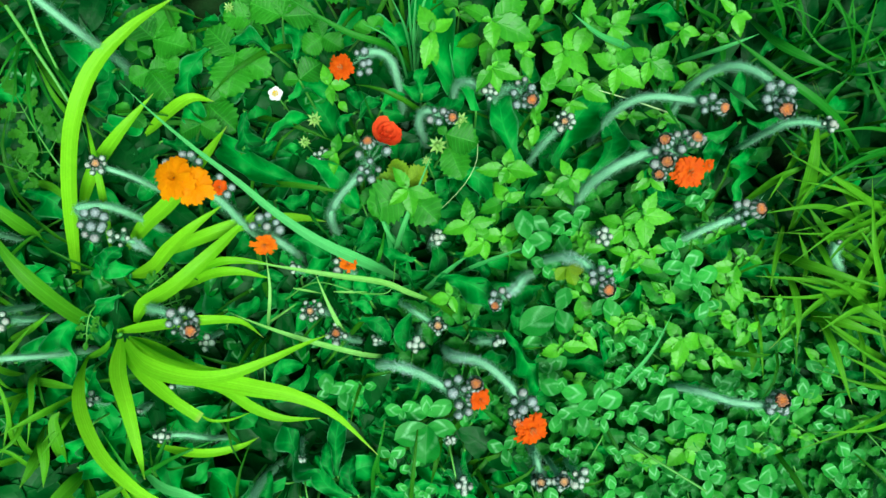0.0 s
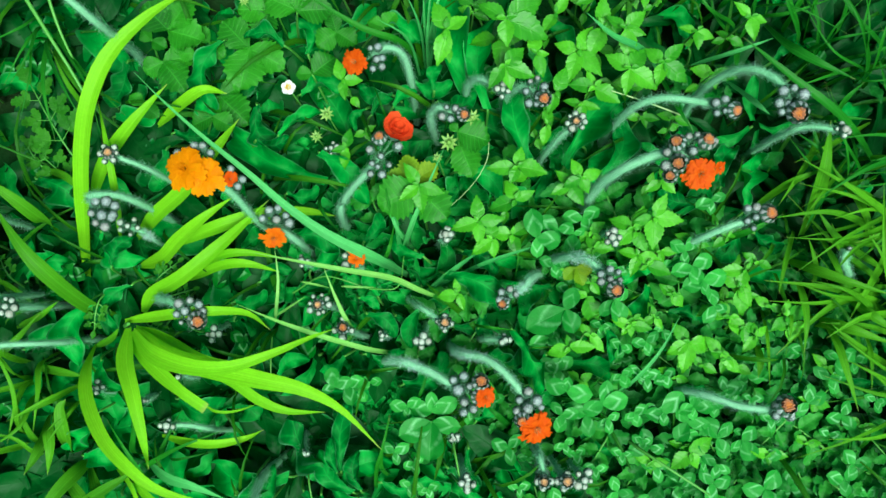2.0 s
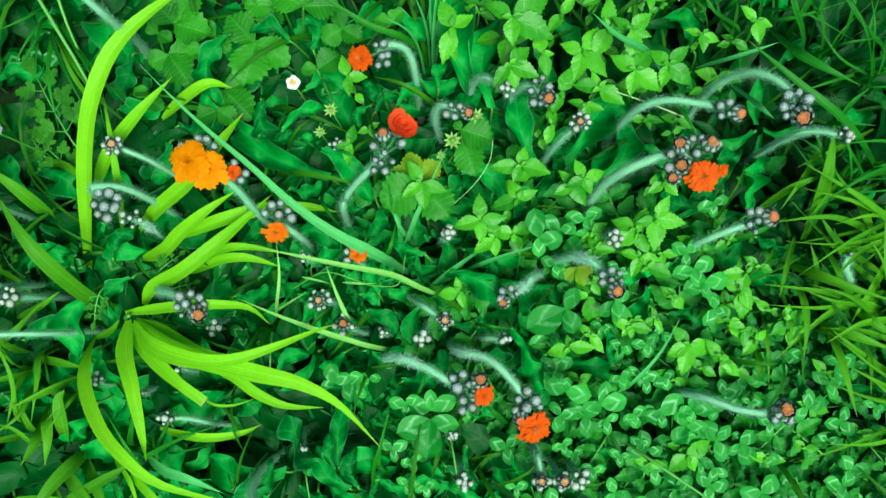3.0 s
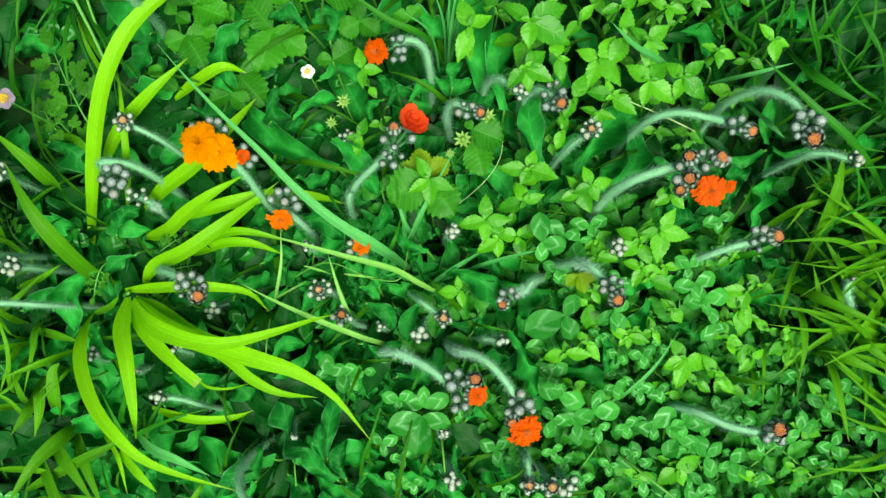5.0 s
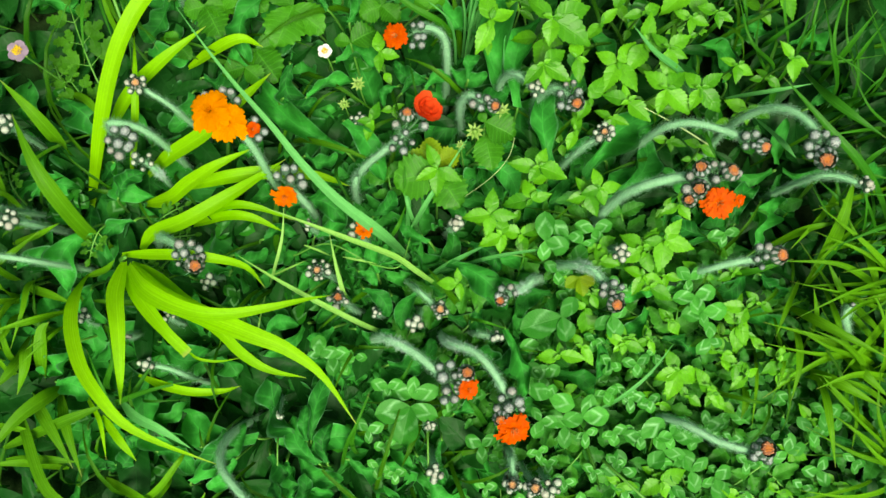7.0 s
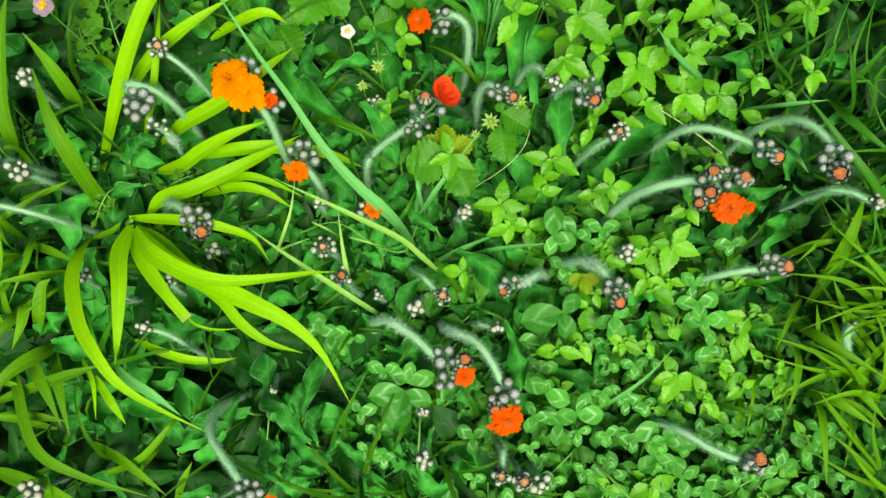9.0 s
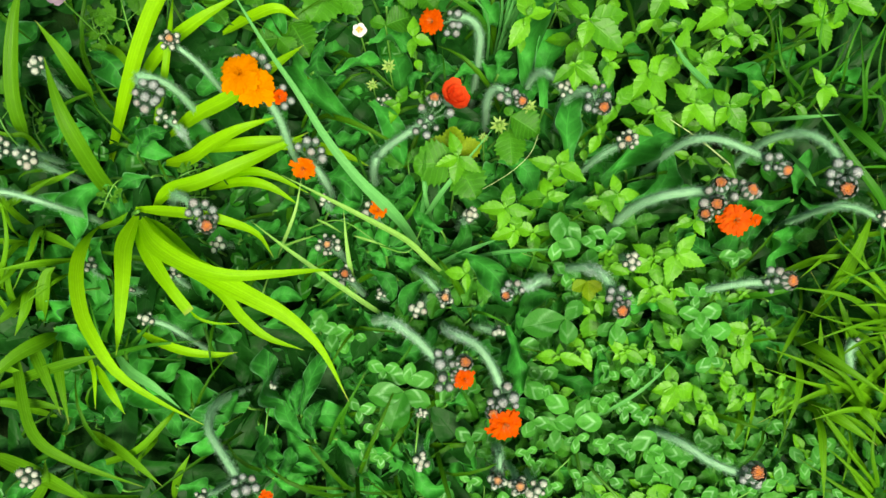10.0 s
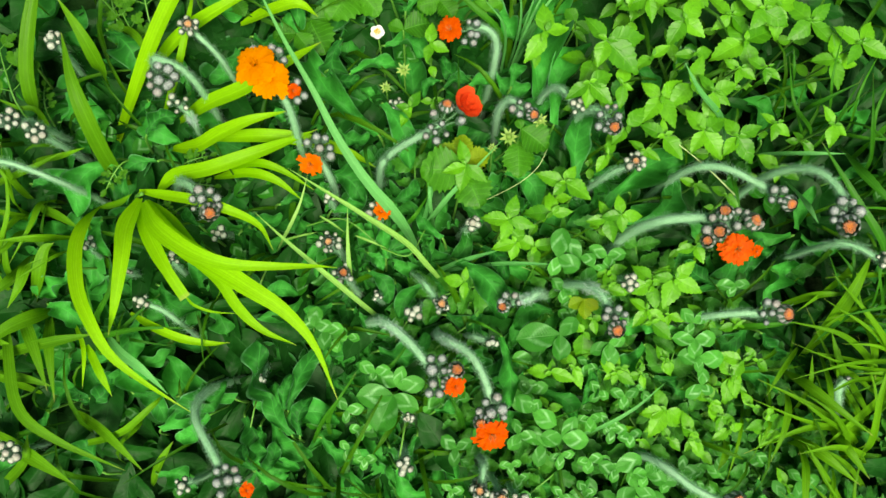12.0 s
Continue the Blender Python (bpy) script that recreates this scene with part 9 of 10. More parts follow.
# ---- broad leaves ----
broad_leaf(-0.0666, -0.1439, 0.040, 136, 0.0180, 0.0099)
broad_leaf(-0.0662, -0.1449, 0.040, 19, 0.0184, 0.0091)
broad_leaf(-0.0665, -0.1465, 0.035, -114, 0.0153, 0.0099)
broad_leaf(-0.0625, -0.1443, 0.040, 90, 0.0194, 0.0091)
broad_leaf(-0.0548, -0.1142, 0.040, 133, 0.0314, 0.0136)
broad_leaf(-0.0496, -0.1123, 0.040, 98, 0.0225, 0.0114)
broad_leaf(-0.1360, -0.1462, 0.030, 72, 0.0286, 0.0192)
broad_leaf(-0.1341, -0.1217, 0.030, 37, 0.0271, 0.0231)
broad_leaf(-0.2125, -0.2042, 0.020, -128, 0.0213, 0.0195)
broad_leaf(-0.1619, -0.1889, 0.020, 175, 0.0256, 0.0195)
broad_leaf(-0.1257, -0.1744, 0.025, 3, 0.0238, 0.0171)
broad_leaf(-0.1935, -0.1531, 0.020, 73, 0.0238, 0.0195)
broad_leaf(-0.2118, -0.1681, 0.020, -113, 0.0208, 0.0195)
broad_leaf(-0.1659, -0.1348, 0.015, -17, 0.0248, 0.0181)
broad_leaf(0.0102, 0.1580, 0.025, 101, 0.0760, 0.0310)
broad_leaf(0.0229, 0.1490, 0.030, 90, 0.0573, 0.0177)
broad_leaf(0.0523, 0.1116, 0.045, 105, 0.0462, 0.0173)
broad_leaf(0.0773, 0.1118, 0.030, 54, 0.0586, 0.0200)
broad_leaf(0.1023, 0.1061, 0.040, 79, 0.0371, 0.0220)
broad_leaf(-0.0004, 0.0337, 0.040, -27, 0.0433, 0.0189)
broad_leaf(0.0154, 0.0367, 0.032, -10, 0.0334, 0.0169)
broad_leaf(0.0056, 0.1028, 0.040, -26, 0.0295, 0.0189)
broad_leaf(0.0108, 0.0498, 0.035, -30, 0.0239, 0.0153)
broad_leaf(-0.0862, 0.0943, 0.024, 154, 0.0674, 0.0186)
broad_leaf(-0.0891, 0.1108, 0.045, -44, 0.0410, 0.0158)
broad_leaf(-0.1100, 0.0831, 0.040, 14, 0.0188, 0.0182)
broad_leaf(-0.1364, 0.1439, 0.030, -55, 0.0297, 0.0162)
broad_leaf(-0.1183, 0.1224, 0.040, 31, 0.0313, 0.0099)
broad_leaf(-0.1327, 0.1180, 0.042, 12, 0.0191, 0.0091)
broad_leaf(-0.1598, 0.1850, 0.040, -97, 0.0400, 0.0167)
broad_leaf(-0.2895, 0.0861, 0.020, -32, 0.0370, 0.0258)
broad_leaf(-0.2395, 0.0038, 0.035, -98, 0.0394, 0.0199)
broad_leaf(-0.2319, -0.0369, 0.030, -53, 0.0208, 0.0131)
broad_leaf(-0.0679, -0.1028, 0.040, 130, 0.0431, 0.0152)
broad_leaf(-0.0636, -0.1008, 0.038, 87, 0.0405, 0.0122)
broad_leaf(-0.0654, -0.1003, 0.048, 102, 0.0198, 0.0082)
broad_leaf(-0.0716, -0.1095, 0.030, 132, 0.0204, 0.0154)
broad_leaf(-0.0636, -0.1139, 0.032, 31, 0.0333, 0.0169)
broad_leaf(-0.0697, -0.1115, 0.030, -20, 0.0300, 0.0169)
broad_leaf(-0.1013, -0.1101, 0.020, 174, 0.0460, 0.0235)
broad_leaf(-0.1829, -0.0856, 0.015, -50, 0.0476, 0.0315)
broad_leaf(0.0458, -0.0012, 0.045, -62, 0.0416, 0.0120)
broad_leaf(0.1050, 0.0081, 0.040, -73, 0.0265, 0.0099)
broad_leaf(0.1178, 0.0294, 0.035, 38, 0.0253, 0.0153)
broad_leaf(0.1673, 0.0910, 0.030, 165, 0.0226, 0.0131)
broad_leaf(0.0279, 0.0140, 0.030, -73, 0.0231, 0.0100)
broad_leaf(-0.0161, 0.0103, 0.035, -101, 0.0244, 0.0115)
broad_leaf(-0.0327, 0.0036, 0.030, -45, 0.0234, 0.0139)
broad_leaf(-0.0456, 0.0168, 0.035, 109, 0.0194, 0.0130)
broad_leaf(-0.0569, 0.0147, 0.042, -26, 0.0130, 0.0128)
broad_leaf(-0.0518, 0.0041, 0.035, -35, 0.0216, 0.0168)
broad_leaf(-0.0933, 0.0326, 0.025, 61, 0.0249, 0.0178)
broad_leaf(-0.1277, 0.0229, 0.022, 21, 0.0199, 0.0234)
broad_leaf(-0.1453, 0.0081, 0.020, 21, 0.0199, 0.0195)
broad_leaf(-0.1081, 0.0533, 0.030, -13, 0.0296, 0.0169)
broad_leaf(-0.0561, 0.0533, 0.042, 63, 0.0190, 0.0136)
broad_leaf(-0.0165, 0.0454, 0.030, 145, 0.0219, 0.0131)
broad_leaf(-0.0111, 0.0827, 0.022, 36, 0.0175, 0.0195)
broad_leaf(0.0268, 0.0452, 0.025, 28, 0.0246, 0.0178)
broad_leaf(0.0726, 0.0295, 0.025, -132, 0.0248, 0.0155)
broad_leaf(-0.0248, -0.0416, 0.030, 39, 0.0308, 0.0169)
broad_leaf(-0.0518, -0.0232, 0.025, 10, 0.0232, 0.0155)
broad_leaf(-0.0671, -0.0258, 0.025, -144, 0.0172, 0.0155)
broad_leaf(-0.1114, -0.0412, 0.025, 32, 0.0207, 0.0194)
broad_leaf(0.0072, -0.0013, 0.025, 19, 0.0235, 0.0171)
broad_leaf(0.0230, -0.0256, 0.030, -9, 0.0242, 0.0177)
broad_leaf(0.0350, -0.0276, 0.028, 36, 0.0258, 0.0147)
broad_leaf(0.0696, -0.0173, 0.035, -146, 0.0187, 0.0168)
broad_leaf(-0.0568, 0.1414, 0.030, 37, 0.0174, 0.0154)
broad_leaf(-0.0438, 0.1568, 0.025, 168, 0.0212, 0.0171)
broad_leaf(-0.0294, 0.1661, 0.030, 0, 0.0237, 0.0192)
broad_leaf(-0.0113, 0.1520, 0.035, 14, 0.0233, 0.0153)
broad_leaf(-0.0143, 0.1578, 0.042, 79, 0.0165, 0.0151)
broad_leaf(-0.0608, 0.1436, 0.035, -114, 0.0140, 0.0130)
broad_leaf(-0.1072, 0.1541, 0.025, 10, 0.0275, 0.0233)
broad_leaf(-0.1185, 0.1841, 0.040, 171, 0.0245, 0.0189)
broad_leaf(-0.1043, 0.1830, 0.025, 109, 0.0244, 0.0194)
broad_leaf(-0.0593, 0.2013, 0.030, -14, 0.0299, 0.0177)
broad_leaf(-0.0417, 0.1468, 0.035, 37, 0.0173, 0.0137)
broad_leaf(-0.1614, 0.1344, 0.035, 145, 0.0167, 0.0229)
broad_leaf(-0.2372, 0.1332, 0.020, 10, 0.0278, 0.0235)
broad_leaf(-0.2340, 0.1722, 0.015, -113, 0.0289, 0.0236)
broad_leaf(-0.2006, 0.1110, 0.020, -106, 0.0265, 0.0195)
broad_leaf(-0.1950, 0.1241, 0.020, 18, 0.0280, 0.0172)
broad_leaf(-0.3300, 0.1490, 0.010, 2, 0.0328, 0.0317)
broad_leaf(-0.2397, 0.0512, 0.025, -29, 0.0315, 0.0217)
broad_leaf(-0.2260, 0.0283, 0.040, 55, 0.0214, 0.0114)
broad_leaf(-0.2152, 0.0153, 0.030, -113, 0.0276, 0.0169)
broad_leaf(-0.2929, 0.0151, 0.015, 26, 0.0287, 0.0197)
broad_leaf(-0.2892, -0.0325, 0.020, 10, 0.0314, 0.0235)
broad_leaf(-0.2806, -0.0469, 0.015, -113, 0.0280, 0.0236)
broad_leaf(-0.2351, -0.0742, 0.025, -125, 0.0269, 0.0194)
broad_leaf(-0.2395, -0.1017, 0.030, -8, 0.0244, 0.0208)
broad_leaf(-0.2144, -0.1296, 0.020, -52, 0.0259, 0.0235)
broad_leaf(-0.1910, -0.1488, 0.020, -144, 0.0257, 0.0195)
broad_leaf(-0.1106, -0.1254, 0.030, -119, 0.0240, 0.0231)
broad_leaf(-0.1205, -0.1073, 0.035, -114, 0.0269, 0.0191)
broad_leaf(-0.0880, -0.1168, 0.035, -46, 0.0271, 0.0153)
broad_leaf(-0.0756, -0.1176, 0.040, -70, 0.0225, 0.0091)
broad_leaf(-0.1733, -0.0126, 0.020, 156, 0.0142, 0.0156)
broad_leaf(-0.1800, -0.0611, 0.020, 3, 0.0315, 0.0219)
broad_leaf(-0.0368, -0.1106, 0.020, 10, 0.0232, 0.0195)
broad_leaf(0.0082, -0.0989, 0.020, -41, 0.0245, 0.0156)
broad_leaf(0.0431, -0.0709, 0.010, -64, 0.0282, 0.0238)
broad_leaf(0.0254, -0.0631, 0.035, 63, 0.0189, 0.0115)
broad_leaf(0.0212, -0.0836, 0.030, -72, 0.0266, 0.0100)
broad_leaf(0.0175, -0.1071, 0.030, -16, 0.0254, 0.0154)
broad_leaf(0.1593, 0.0841, 0.020, 81, 0.0375, 0.0195)
broad_leaf(0.1877, 0.1049, 0.020, 72, 0.0266, 0.0156)
broad_leaf(0.2055, 0.0920, 0.020, 78, 0.0338, 0.0156)
broad_leaf(0.2091, 0.0723, 0.030, -28, 0.0190, 0.0154)
broad_leaf(0.2012, 0.2379, 0.015, 0, 0.0242, 0.0236)
broad_leaf(0.1623, 0.2025, 0.015, 132, 0.0288, 0.0197)
broad_leaf(0.2218, 0.1952, 0.020, 32, 0.0214, 0.0172)
broad_leaf(0.2717, 0.1399, 0.015, 65, 0.0290, 0.0197)
broad_leaf(0.2690, 0.1033, 0.015, -9, 0.0246, 0.0197)
broad_leaf(0.1552, 0.2315, 0.010, 26, 0.0294, 0.0238)
broad_leaf(0.0553, 0.2116, 0.020, -36, 0.0281, 0.0235)
broad_leaf(0.0882, 0.1272, 0.025, -180, 0.0237, 0.0194)
broad_leaf(0.1157, 0.1279, 0.025, -110, 0.0317, 0.0171)
broad_leaf(0.0928, 0.1529, 0.020, -9, 0.0248, 0.0195)
broad_leaf(0.1376, 0.0328, 0.030, -126, 0.0327, 0.0154)
broad_leaf(0.0889, -0.0224, 0.025, -17, 0.0257, 0.0194)
broad_leaf(0.1376, -0.0101, 0.025, 46, 0.0193, 0.0155)
broad_leaf(0.1519, 0.0159, 0.030, -21, 0.0221, 0.0169)
broad_leaf(0.1986, 0.0747, 0.025, -132, 0.0250, 0.0178)
broad_leaf(0.2366, 0.0419, 0.020, 171, 0.0244, 0.0172)
broad_leaf(0.2858, 0.0268, 0.020, 171, 0.0243, 0.0172)
broad_leaf(0.1788, -0.0334, 0.030, -140, 0.0223, 0.0139)
broad_leaf(0.2438, -0.0189, 0.025, -112, 0.0224, 0.0171)
broad_leaf(0.3011, -0.0251, 0.020, -140, 0.0227, 0.0195)
broad_leaf(0.0970, -0.0681, 0.020, -17, 0.0257, 0.0172)
broad_leaf(0.0785, -0.0954, 0.015, -17, 0.0259, 0.0197)
broad_leaf(-0.1908, 0.2091, 0.03, 62, 0.0365, 0.0131)
broad_leaf(-0.0627, -0.1374, 0.04, 14, 0.0196, 0.0071)
broad_leaf(-0.3234, 0.0477, 0.03, 84, 0.0432, 0.0156)
rosette(-0.0342, -0.0314, [(349, 33, 0.041), (389, 33, 0.059), (458, 8, 0.054), (483, 21, 0.057), (526, 12, 0.048), (613, 28, 0.045), (660, 9, 0.059)])
rosette(-0.2621, 0.2248, [(64, 34, 0.066), (139, 34, 0.056), (227, 11, 0.068), (299, 34, 0.067), (355, 16, 0.045)])
rosette(-0.2527, 0.2022, [(298, 23, 0.061), (337, 16, 0.049), (422, 11, 0.054), (461, 13, 0.068), (552, 16, 0.052), (596, 18, 0.051)])
rosette(0.0586, 0.0722, [(83, 11, 0.063), (134, 33, 0.050), (162, 21, 0.063), (204, 27, 0.064), (285, 6, 0.068), (306, 15, 0.058), (390, 15, 0.068)])
rosette(-0.0729, 0.1185, [(122, 24, 0.062), (163, 20, 0.062), (213, 23, 0.068), (271, 27, 0.050), (340, 25, 0.044), (429, 24, 0.064)])
rosette(-0.1672, 0.1536, [(188, 32, 0.052), (241, 16, 0.042), (303, 9, 0.068), (362, 10, 0.056), (427, 26, 0.050), (451, 19, 0.067), (496, 30, 0.056)])
rosette(-0.2247, -0.1041, [(65, 20, 0.056), (125, 7, 0.064), (179, 23, 0.041), (237, 22, 0.060), (318, 13, 0.069), (373, 34, 0.050)])
rosette(-0.2262, -0.0747, [(187, 25, 0.054), (270, 24, 0.064), (311, 24, 0.062), (390, 16, 0.065), (452, 26, 0.069), (515, 21, 0.056)])
rosette(-0.2319, -0.0696, [(85, 25, 0.052), (167, 33, 0.055), (239, 14, 0.057), (297, 13, 0.070), (330, 23, 0.059), (389, 28, 0.045)])
rosette(0.0096, -0.1148, [(75, 8, 0.069), (131, 21, 0.052), (198, 25, 0.042), (264, 27, 0.051), (342, 34, 0.066)])
rosette(0.0714, -0.0102, [(116, 23, 0.043), (188, 15, 0.057), (256, 30, 0.053), (301, 24, 0.051), (326, 23, 0.057), (410, 34, 0.058), (437, 32, 0.040)])
rosette(-0.2615, 0.0241, [(187, 31, 0.057), (243, 34, 0.055), (296, 26, 0.052), (363, 10, 0.058), (410, 14, 0.048), (432, 33, 0.049), (520, 9, 0.041)])
rosette(-0.0159, -0.1067, [(117, 30, 0.040), (179, 13, 0.068), (261, 12, 0.048), (308, 35, 0.049), (398, 19, 0.059)])
rosette(-0.0425, -0.0322, [(-9, 13, 0.061), (82, 27, 0.041), (144, 25, 0.064), (207, 5, 0.057), (301, 8, 0.061)])
rosette(-0.2270, 0.0729, [(222, 34, 0.059), (289, 30, 0.054), (341, 27, 0.067), (393, 28, 0.049), (434, 28, 0.057), (520, 19, 0.049)])
rosette(-0.2343, -0.0205, [(352, 18, 0.056), (392, 27, 0.048), (454, 7, 0.068), (524, 18, 0.042), (586, 20, 0.044), (635, 23, 0.065)])
rosette(-0.2549, -0.0903, [(252, 10, 0.046), (326, 7, 0.046), (376, 25, 0.062), (425, 22, 0.044), (490, 24, 0.040), (538, 26, 0.055)])
rosette(-0.1528, -0.0047, [(42, 22, 0.060), (113, 33, 0.056), (183, 7, 0.047), (279, 14, 0.069), (350, 31, 0.054)])
rosette(-0.1440, 0.1813, [(219, 25, 0.043), (293, 23, 0.047), (395, 19, 0.050), (464, 6, 0.062), (506, 10, 0.069)])
rosette(-0.0139, 0.1518, [(47, 20, 0.046), (110, 16, 0.065), (166, 33, 0.061), (258, 16, 0.062), (312, 14, 0.059)])
rosette(0.1106, 0.1056, [(216, 27, 0.052), (269, 6, 0.046), (339, 32, 0.054), (440, 5, 0.054), (517, 24, 0.053)])
rosette(-0.1105, 0.1934, [(218, 31, 0.066), (306, 22, 0.043), (392, 28, 0.060), (433, 32, 0.050), (533, 14, 0.042)])
rosette(-0.3010, 0.0615, [(49, 14, 0.060), (124, 10, 0.046), (167, 12, 0.042), (254, 34, 0.051), (323, 19, 0.048)])
rosette(0.0132, -0.0219, [(266, 11, 0.041), (356, 27, 0.048), (422, 19, 0.060), (482, 6, 0.065), (581, 22, 0.068)])
rosette(0.0019, 0.1473, [(32, 25, 0.059), (93, 28, 0.041), (166, 18, 0.059), (228, 34, 0.046), (281, 24, 0.046), (322, 33, 0.064)])
rosette(-0.2641, -0.1217, [(230, 11, 0.041), (289, 20, 0.057), (354, 24, 0.062), (448, 14, 0.053), (516, 12, 0.043)])
rosette(-0.1788, 0.1960, [(288, 9, 0.042), (345, 8, 0.053), (418, 12, 0.042), (483, 6, 0.046), (526, 16, 0.043), (592, 14, 0.063)])
rosette(-0.0617, -0.0856, [(324, 6, 0.044), (397, 28, 0.041), (423, 18, 0.043), (505, 22, 0.050), (536, 9, 0.055), (589, 6, 0.056), (657, 6, 0.044)])
rosette(0.1172, -0.0568, [(327, 23, 0.047), (367, 16, 0.050), (410, 23, 0.065), (499, 8, 0.056), (536, 26, 0.053), (627, 29, 0.044)])
rosette(-0.1652, -0.0949, [(202, 6, 0.060), (261, 19, 0.055), (315, 9, 0.066), (402, 11, 0.040), (471, 12, 0.061), (509, 19, 0.046)])
rosette(0.0488, 0.1249, [(139, 12, 0.051), (170, 34, 0.065), (245, 24, 0.052), (269, 30, 0.055), (316, 10, 0.043), (394, 32, 0.046), (449, 15, 0.060)])
rosette(0.0695, 0.0127, [(116, 20, 0.058), (195, 17, 0.050), (261, 14, 0.051), (351, 26, 0.052), (443, 29, 0.068)])
rosette(-0.0045, -0.0057, [(49, 34, 0.041), (115, 11, 0.049), (137, 28, 0.058), (222, 33, 0.052), (277, 5, 0.068), (299, 6, 0.043), (380, 14, 0.051)])
rosette(0.0449, -0.0952, [(208, 21, 0.067), (261, 34, 0.056), (319, 5, 0.052), (361, 25, 0.067), (442, 23, 0.052), (461, 26, 0.057), (537, 16, 0.067)])
rosette(-0.0554, -0.0003, [(118, 50, 0.033), (184, 24, 0.035), (236, 18, 0.043), (278, 23, 0.039), (362, 40, 0.033), (426, 43, 0.032)], z=-0.005)
rosette(-0.0046, -0.0485, [(160, 48, 0.031), (222, 44, 0.026), (321, 33, 0.035), (351, 34, 0.028), (396, 46, 0.029), (493, 25, 0.043)], z=-0.005)
rosette(0.0750, -0.0090, [(335, 36, 0.035), (410, 29, 0.027), (478, 27, 0.043), (536, 28, 0.034), (584, 45, 0.027), (667, 49, 0.024)], z=-0.005)
rosette(-0.0729, 0.0161, [(85, 36, 0.036), (124, 23, 0.031), (221, 29, 0.036), (250, 21, 0.025), (336, 43, 0.031), (389, 40, 0.042)], z=-0.005)
rosette(0.0852, 0.0562, [(351, 46, 0.034), (430, 26, 0.042), (509, 20, 0.040), (630, 33, 0.041)], z=-0.005)
rosette(-0.0781, 0.0799, [(-0, 31, 0.041), (92, 23, 0.027), (168, 20, 0.027), (236, 47, 0.034), (323, 47, 0.031)], z=-0.005)
rosette(-0.0592, 0.0596, [(195, 33, 0.027), (251, 22, 0.038), (313, 22, 0.038), (379, 28, 0.029), (485, 31, 0.038)], z=-0.005)
rosette(0.0499, -0.0203, [(28, 21, 0.025), (135, 23, 0.041), (236, 22, 0.035), (309, 34, 0.028)], z=-0.005)
rosette(-0.0581, 0.0944, [(85, 42, 0.036), (145, 42, 0.025), (238, 30, 0.041), (283, 36, 0.041), (347, 49, 0.036)], z=-0.005)
rosette(0.0464, 0.0857, [(131, 27, 0.034), (204, 48, 0.026), (296, 34, 0.039), (405, 28, 0.038)], z=-0.005)
rosette(0.0084, 0.0254, [(213, 24, 0.025), (320, 31, 0.041), (410, 38, 0.040), (516, 34, 0.043)], z=-0.005)
rosette(0.0366, -0.0009, [(181, 31, 0.029), (236, 32, 0.029), (340, 44, 0.038), (400, 26, 0.032), (474, 38, 0.043)], z=-0.005)
rosette(-0.0708, 0.0385, [(140, 25, 0.033), (213, 38, 0.039), (284, 44, 0.029), (349, 34, 0.030), (416, 35, 0.038)], z=-0.005)
rosette(0.0754, 0.1020, [(107, 23, 0.035), (181, 28, 0.043), (304, 33, 0.026), (405, 41, 0.028)], z=-0.005)
rosette(-0.0252, 0.0094, [(47, 19, 0.034), (150, 49, 0.042), (188, 26, 0.038), (259, 23, 0.032), (303, 33, 0.037), (376, 39, 0.036)], z=-0.005)
rosette(-0.0655, -0.0535, [(28, 48, 0.038), (78, 34, 0.025), (198, 40, 0.029), (258, 35, 0.026)], z=-0.005)
tuft("thin_grass_blade", (-0.0548, 0.0367, -0.0300), "thin green grass blade among broad leaves", [
    ([(-0.0548, 0.0367, -0.0300), (-0.0391, 0.0443, 0.0577), (-0.0355, 0.0672, 0.0519)], 0.0028, 0.00, 0.00, 0.00)], M_BLADE_THIN)
tuft("thin_grass_blade", (0.0764, -0.0478, -0.0300), "thin green grass blade among broad leaves", [
    ([(0.0764, -0.0478, -0.0300), (0.0863, -0.0428, 0.0615), (0.1085, -0.0252, 0.0553)], 0.0026, 0.00, 0.00, 0.00)], M_BLADE_THIN)
tuft("thin_grass_blade", (-0.0897, 0.0980, -0.0300), "thin green grass blade among broad leaves", [
    ([(-0.0897, 0.0980, -0.0300), (-0.0851, 0.0744, 0.0582), (-0.0659, 0.0512, 0.0524)], 0.0025, 0.00, 0.00, 0.00)], M_BLADE_THIN)
tuft("thin_grass_blade", (0.0457, 0.0506, -0.0300), "thin green grass blade among broad leaves", [
    ([(0.0457, 0.0506, -0.0300), (0.0556, 0.0468, 0.0388), (0.0747, 0.0489, 0.0349)], 0.0017, 0.00, 0.00, 0.00)], M_BLADE_THIN)
tuft("thin_grass_blade", (0.0142, -0.0002, -0.0300), "thin green grass blade among broad leaves", [
    ([(0.0142, -0.0002, -0.0300), (0.0270, 0.0004, 0.0602), (0.0479, -0.0011, 0.0542)], 0.0021, 0.00, 0.00, 0.00)], M_BLADE_THIN)
tuft("thin_grass_blade", (-0.0349, -0.0626, -0.0300), "thin green grass blade among broad leaves", [
    ([(-0.0349, -0.0626, -0.0300), (-0.0144, -0.0491, 0.0423), (-0.0063, -0.0157, 0.0381)], 0.0024, 0.00, 0.00, 0.00)], M_BLADE_THIN)
tuft("thin_grass_blade", (0.0902, 0.0198, -0.0300), "thin green grass blade among broad leaves", [
    ([(0.0902, 0.0198, -0.0300), (0.0875, 0.0389, 0.0427), (0.1126, 0.0600, 0.0384)], 0.0015, 0.00, 0.00, 0.00)], M_BLADE_BLUE)
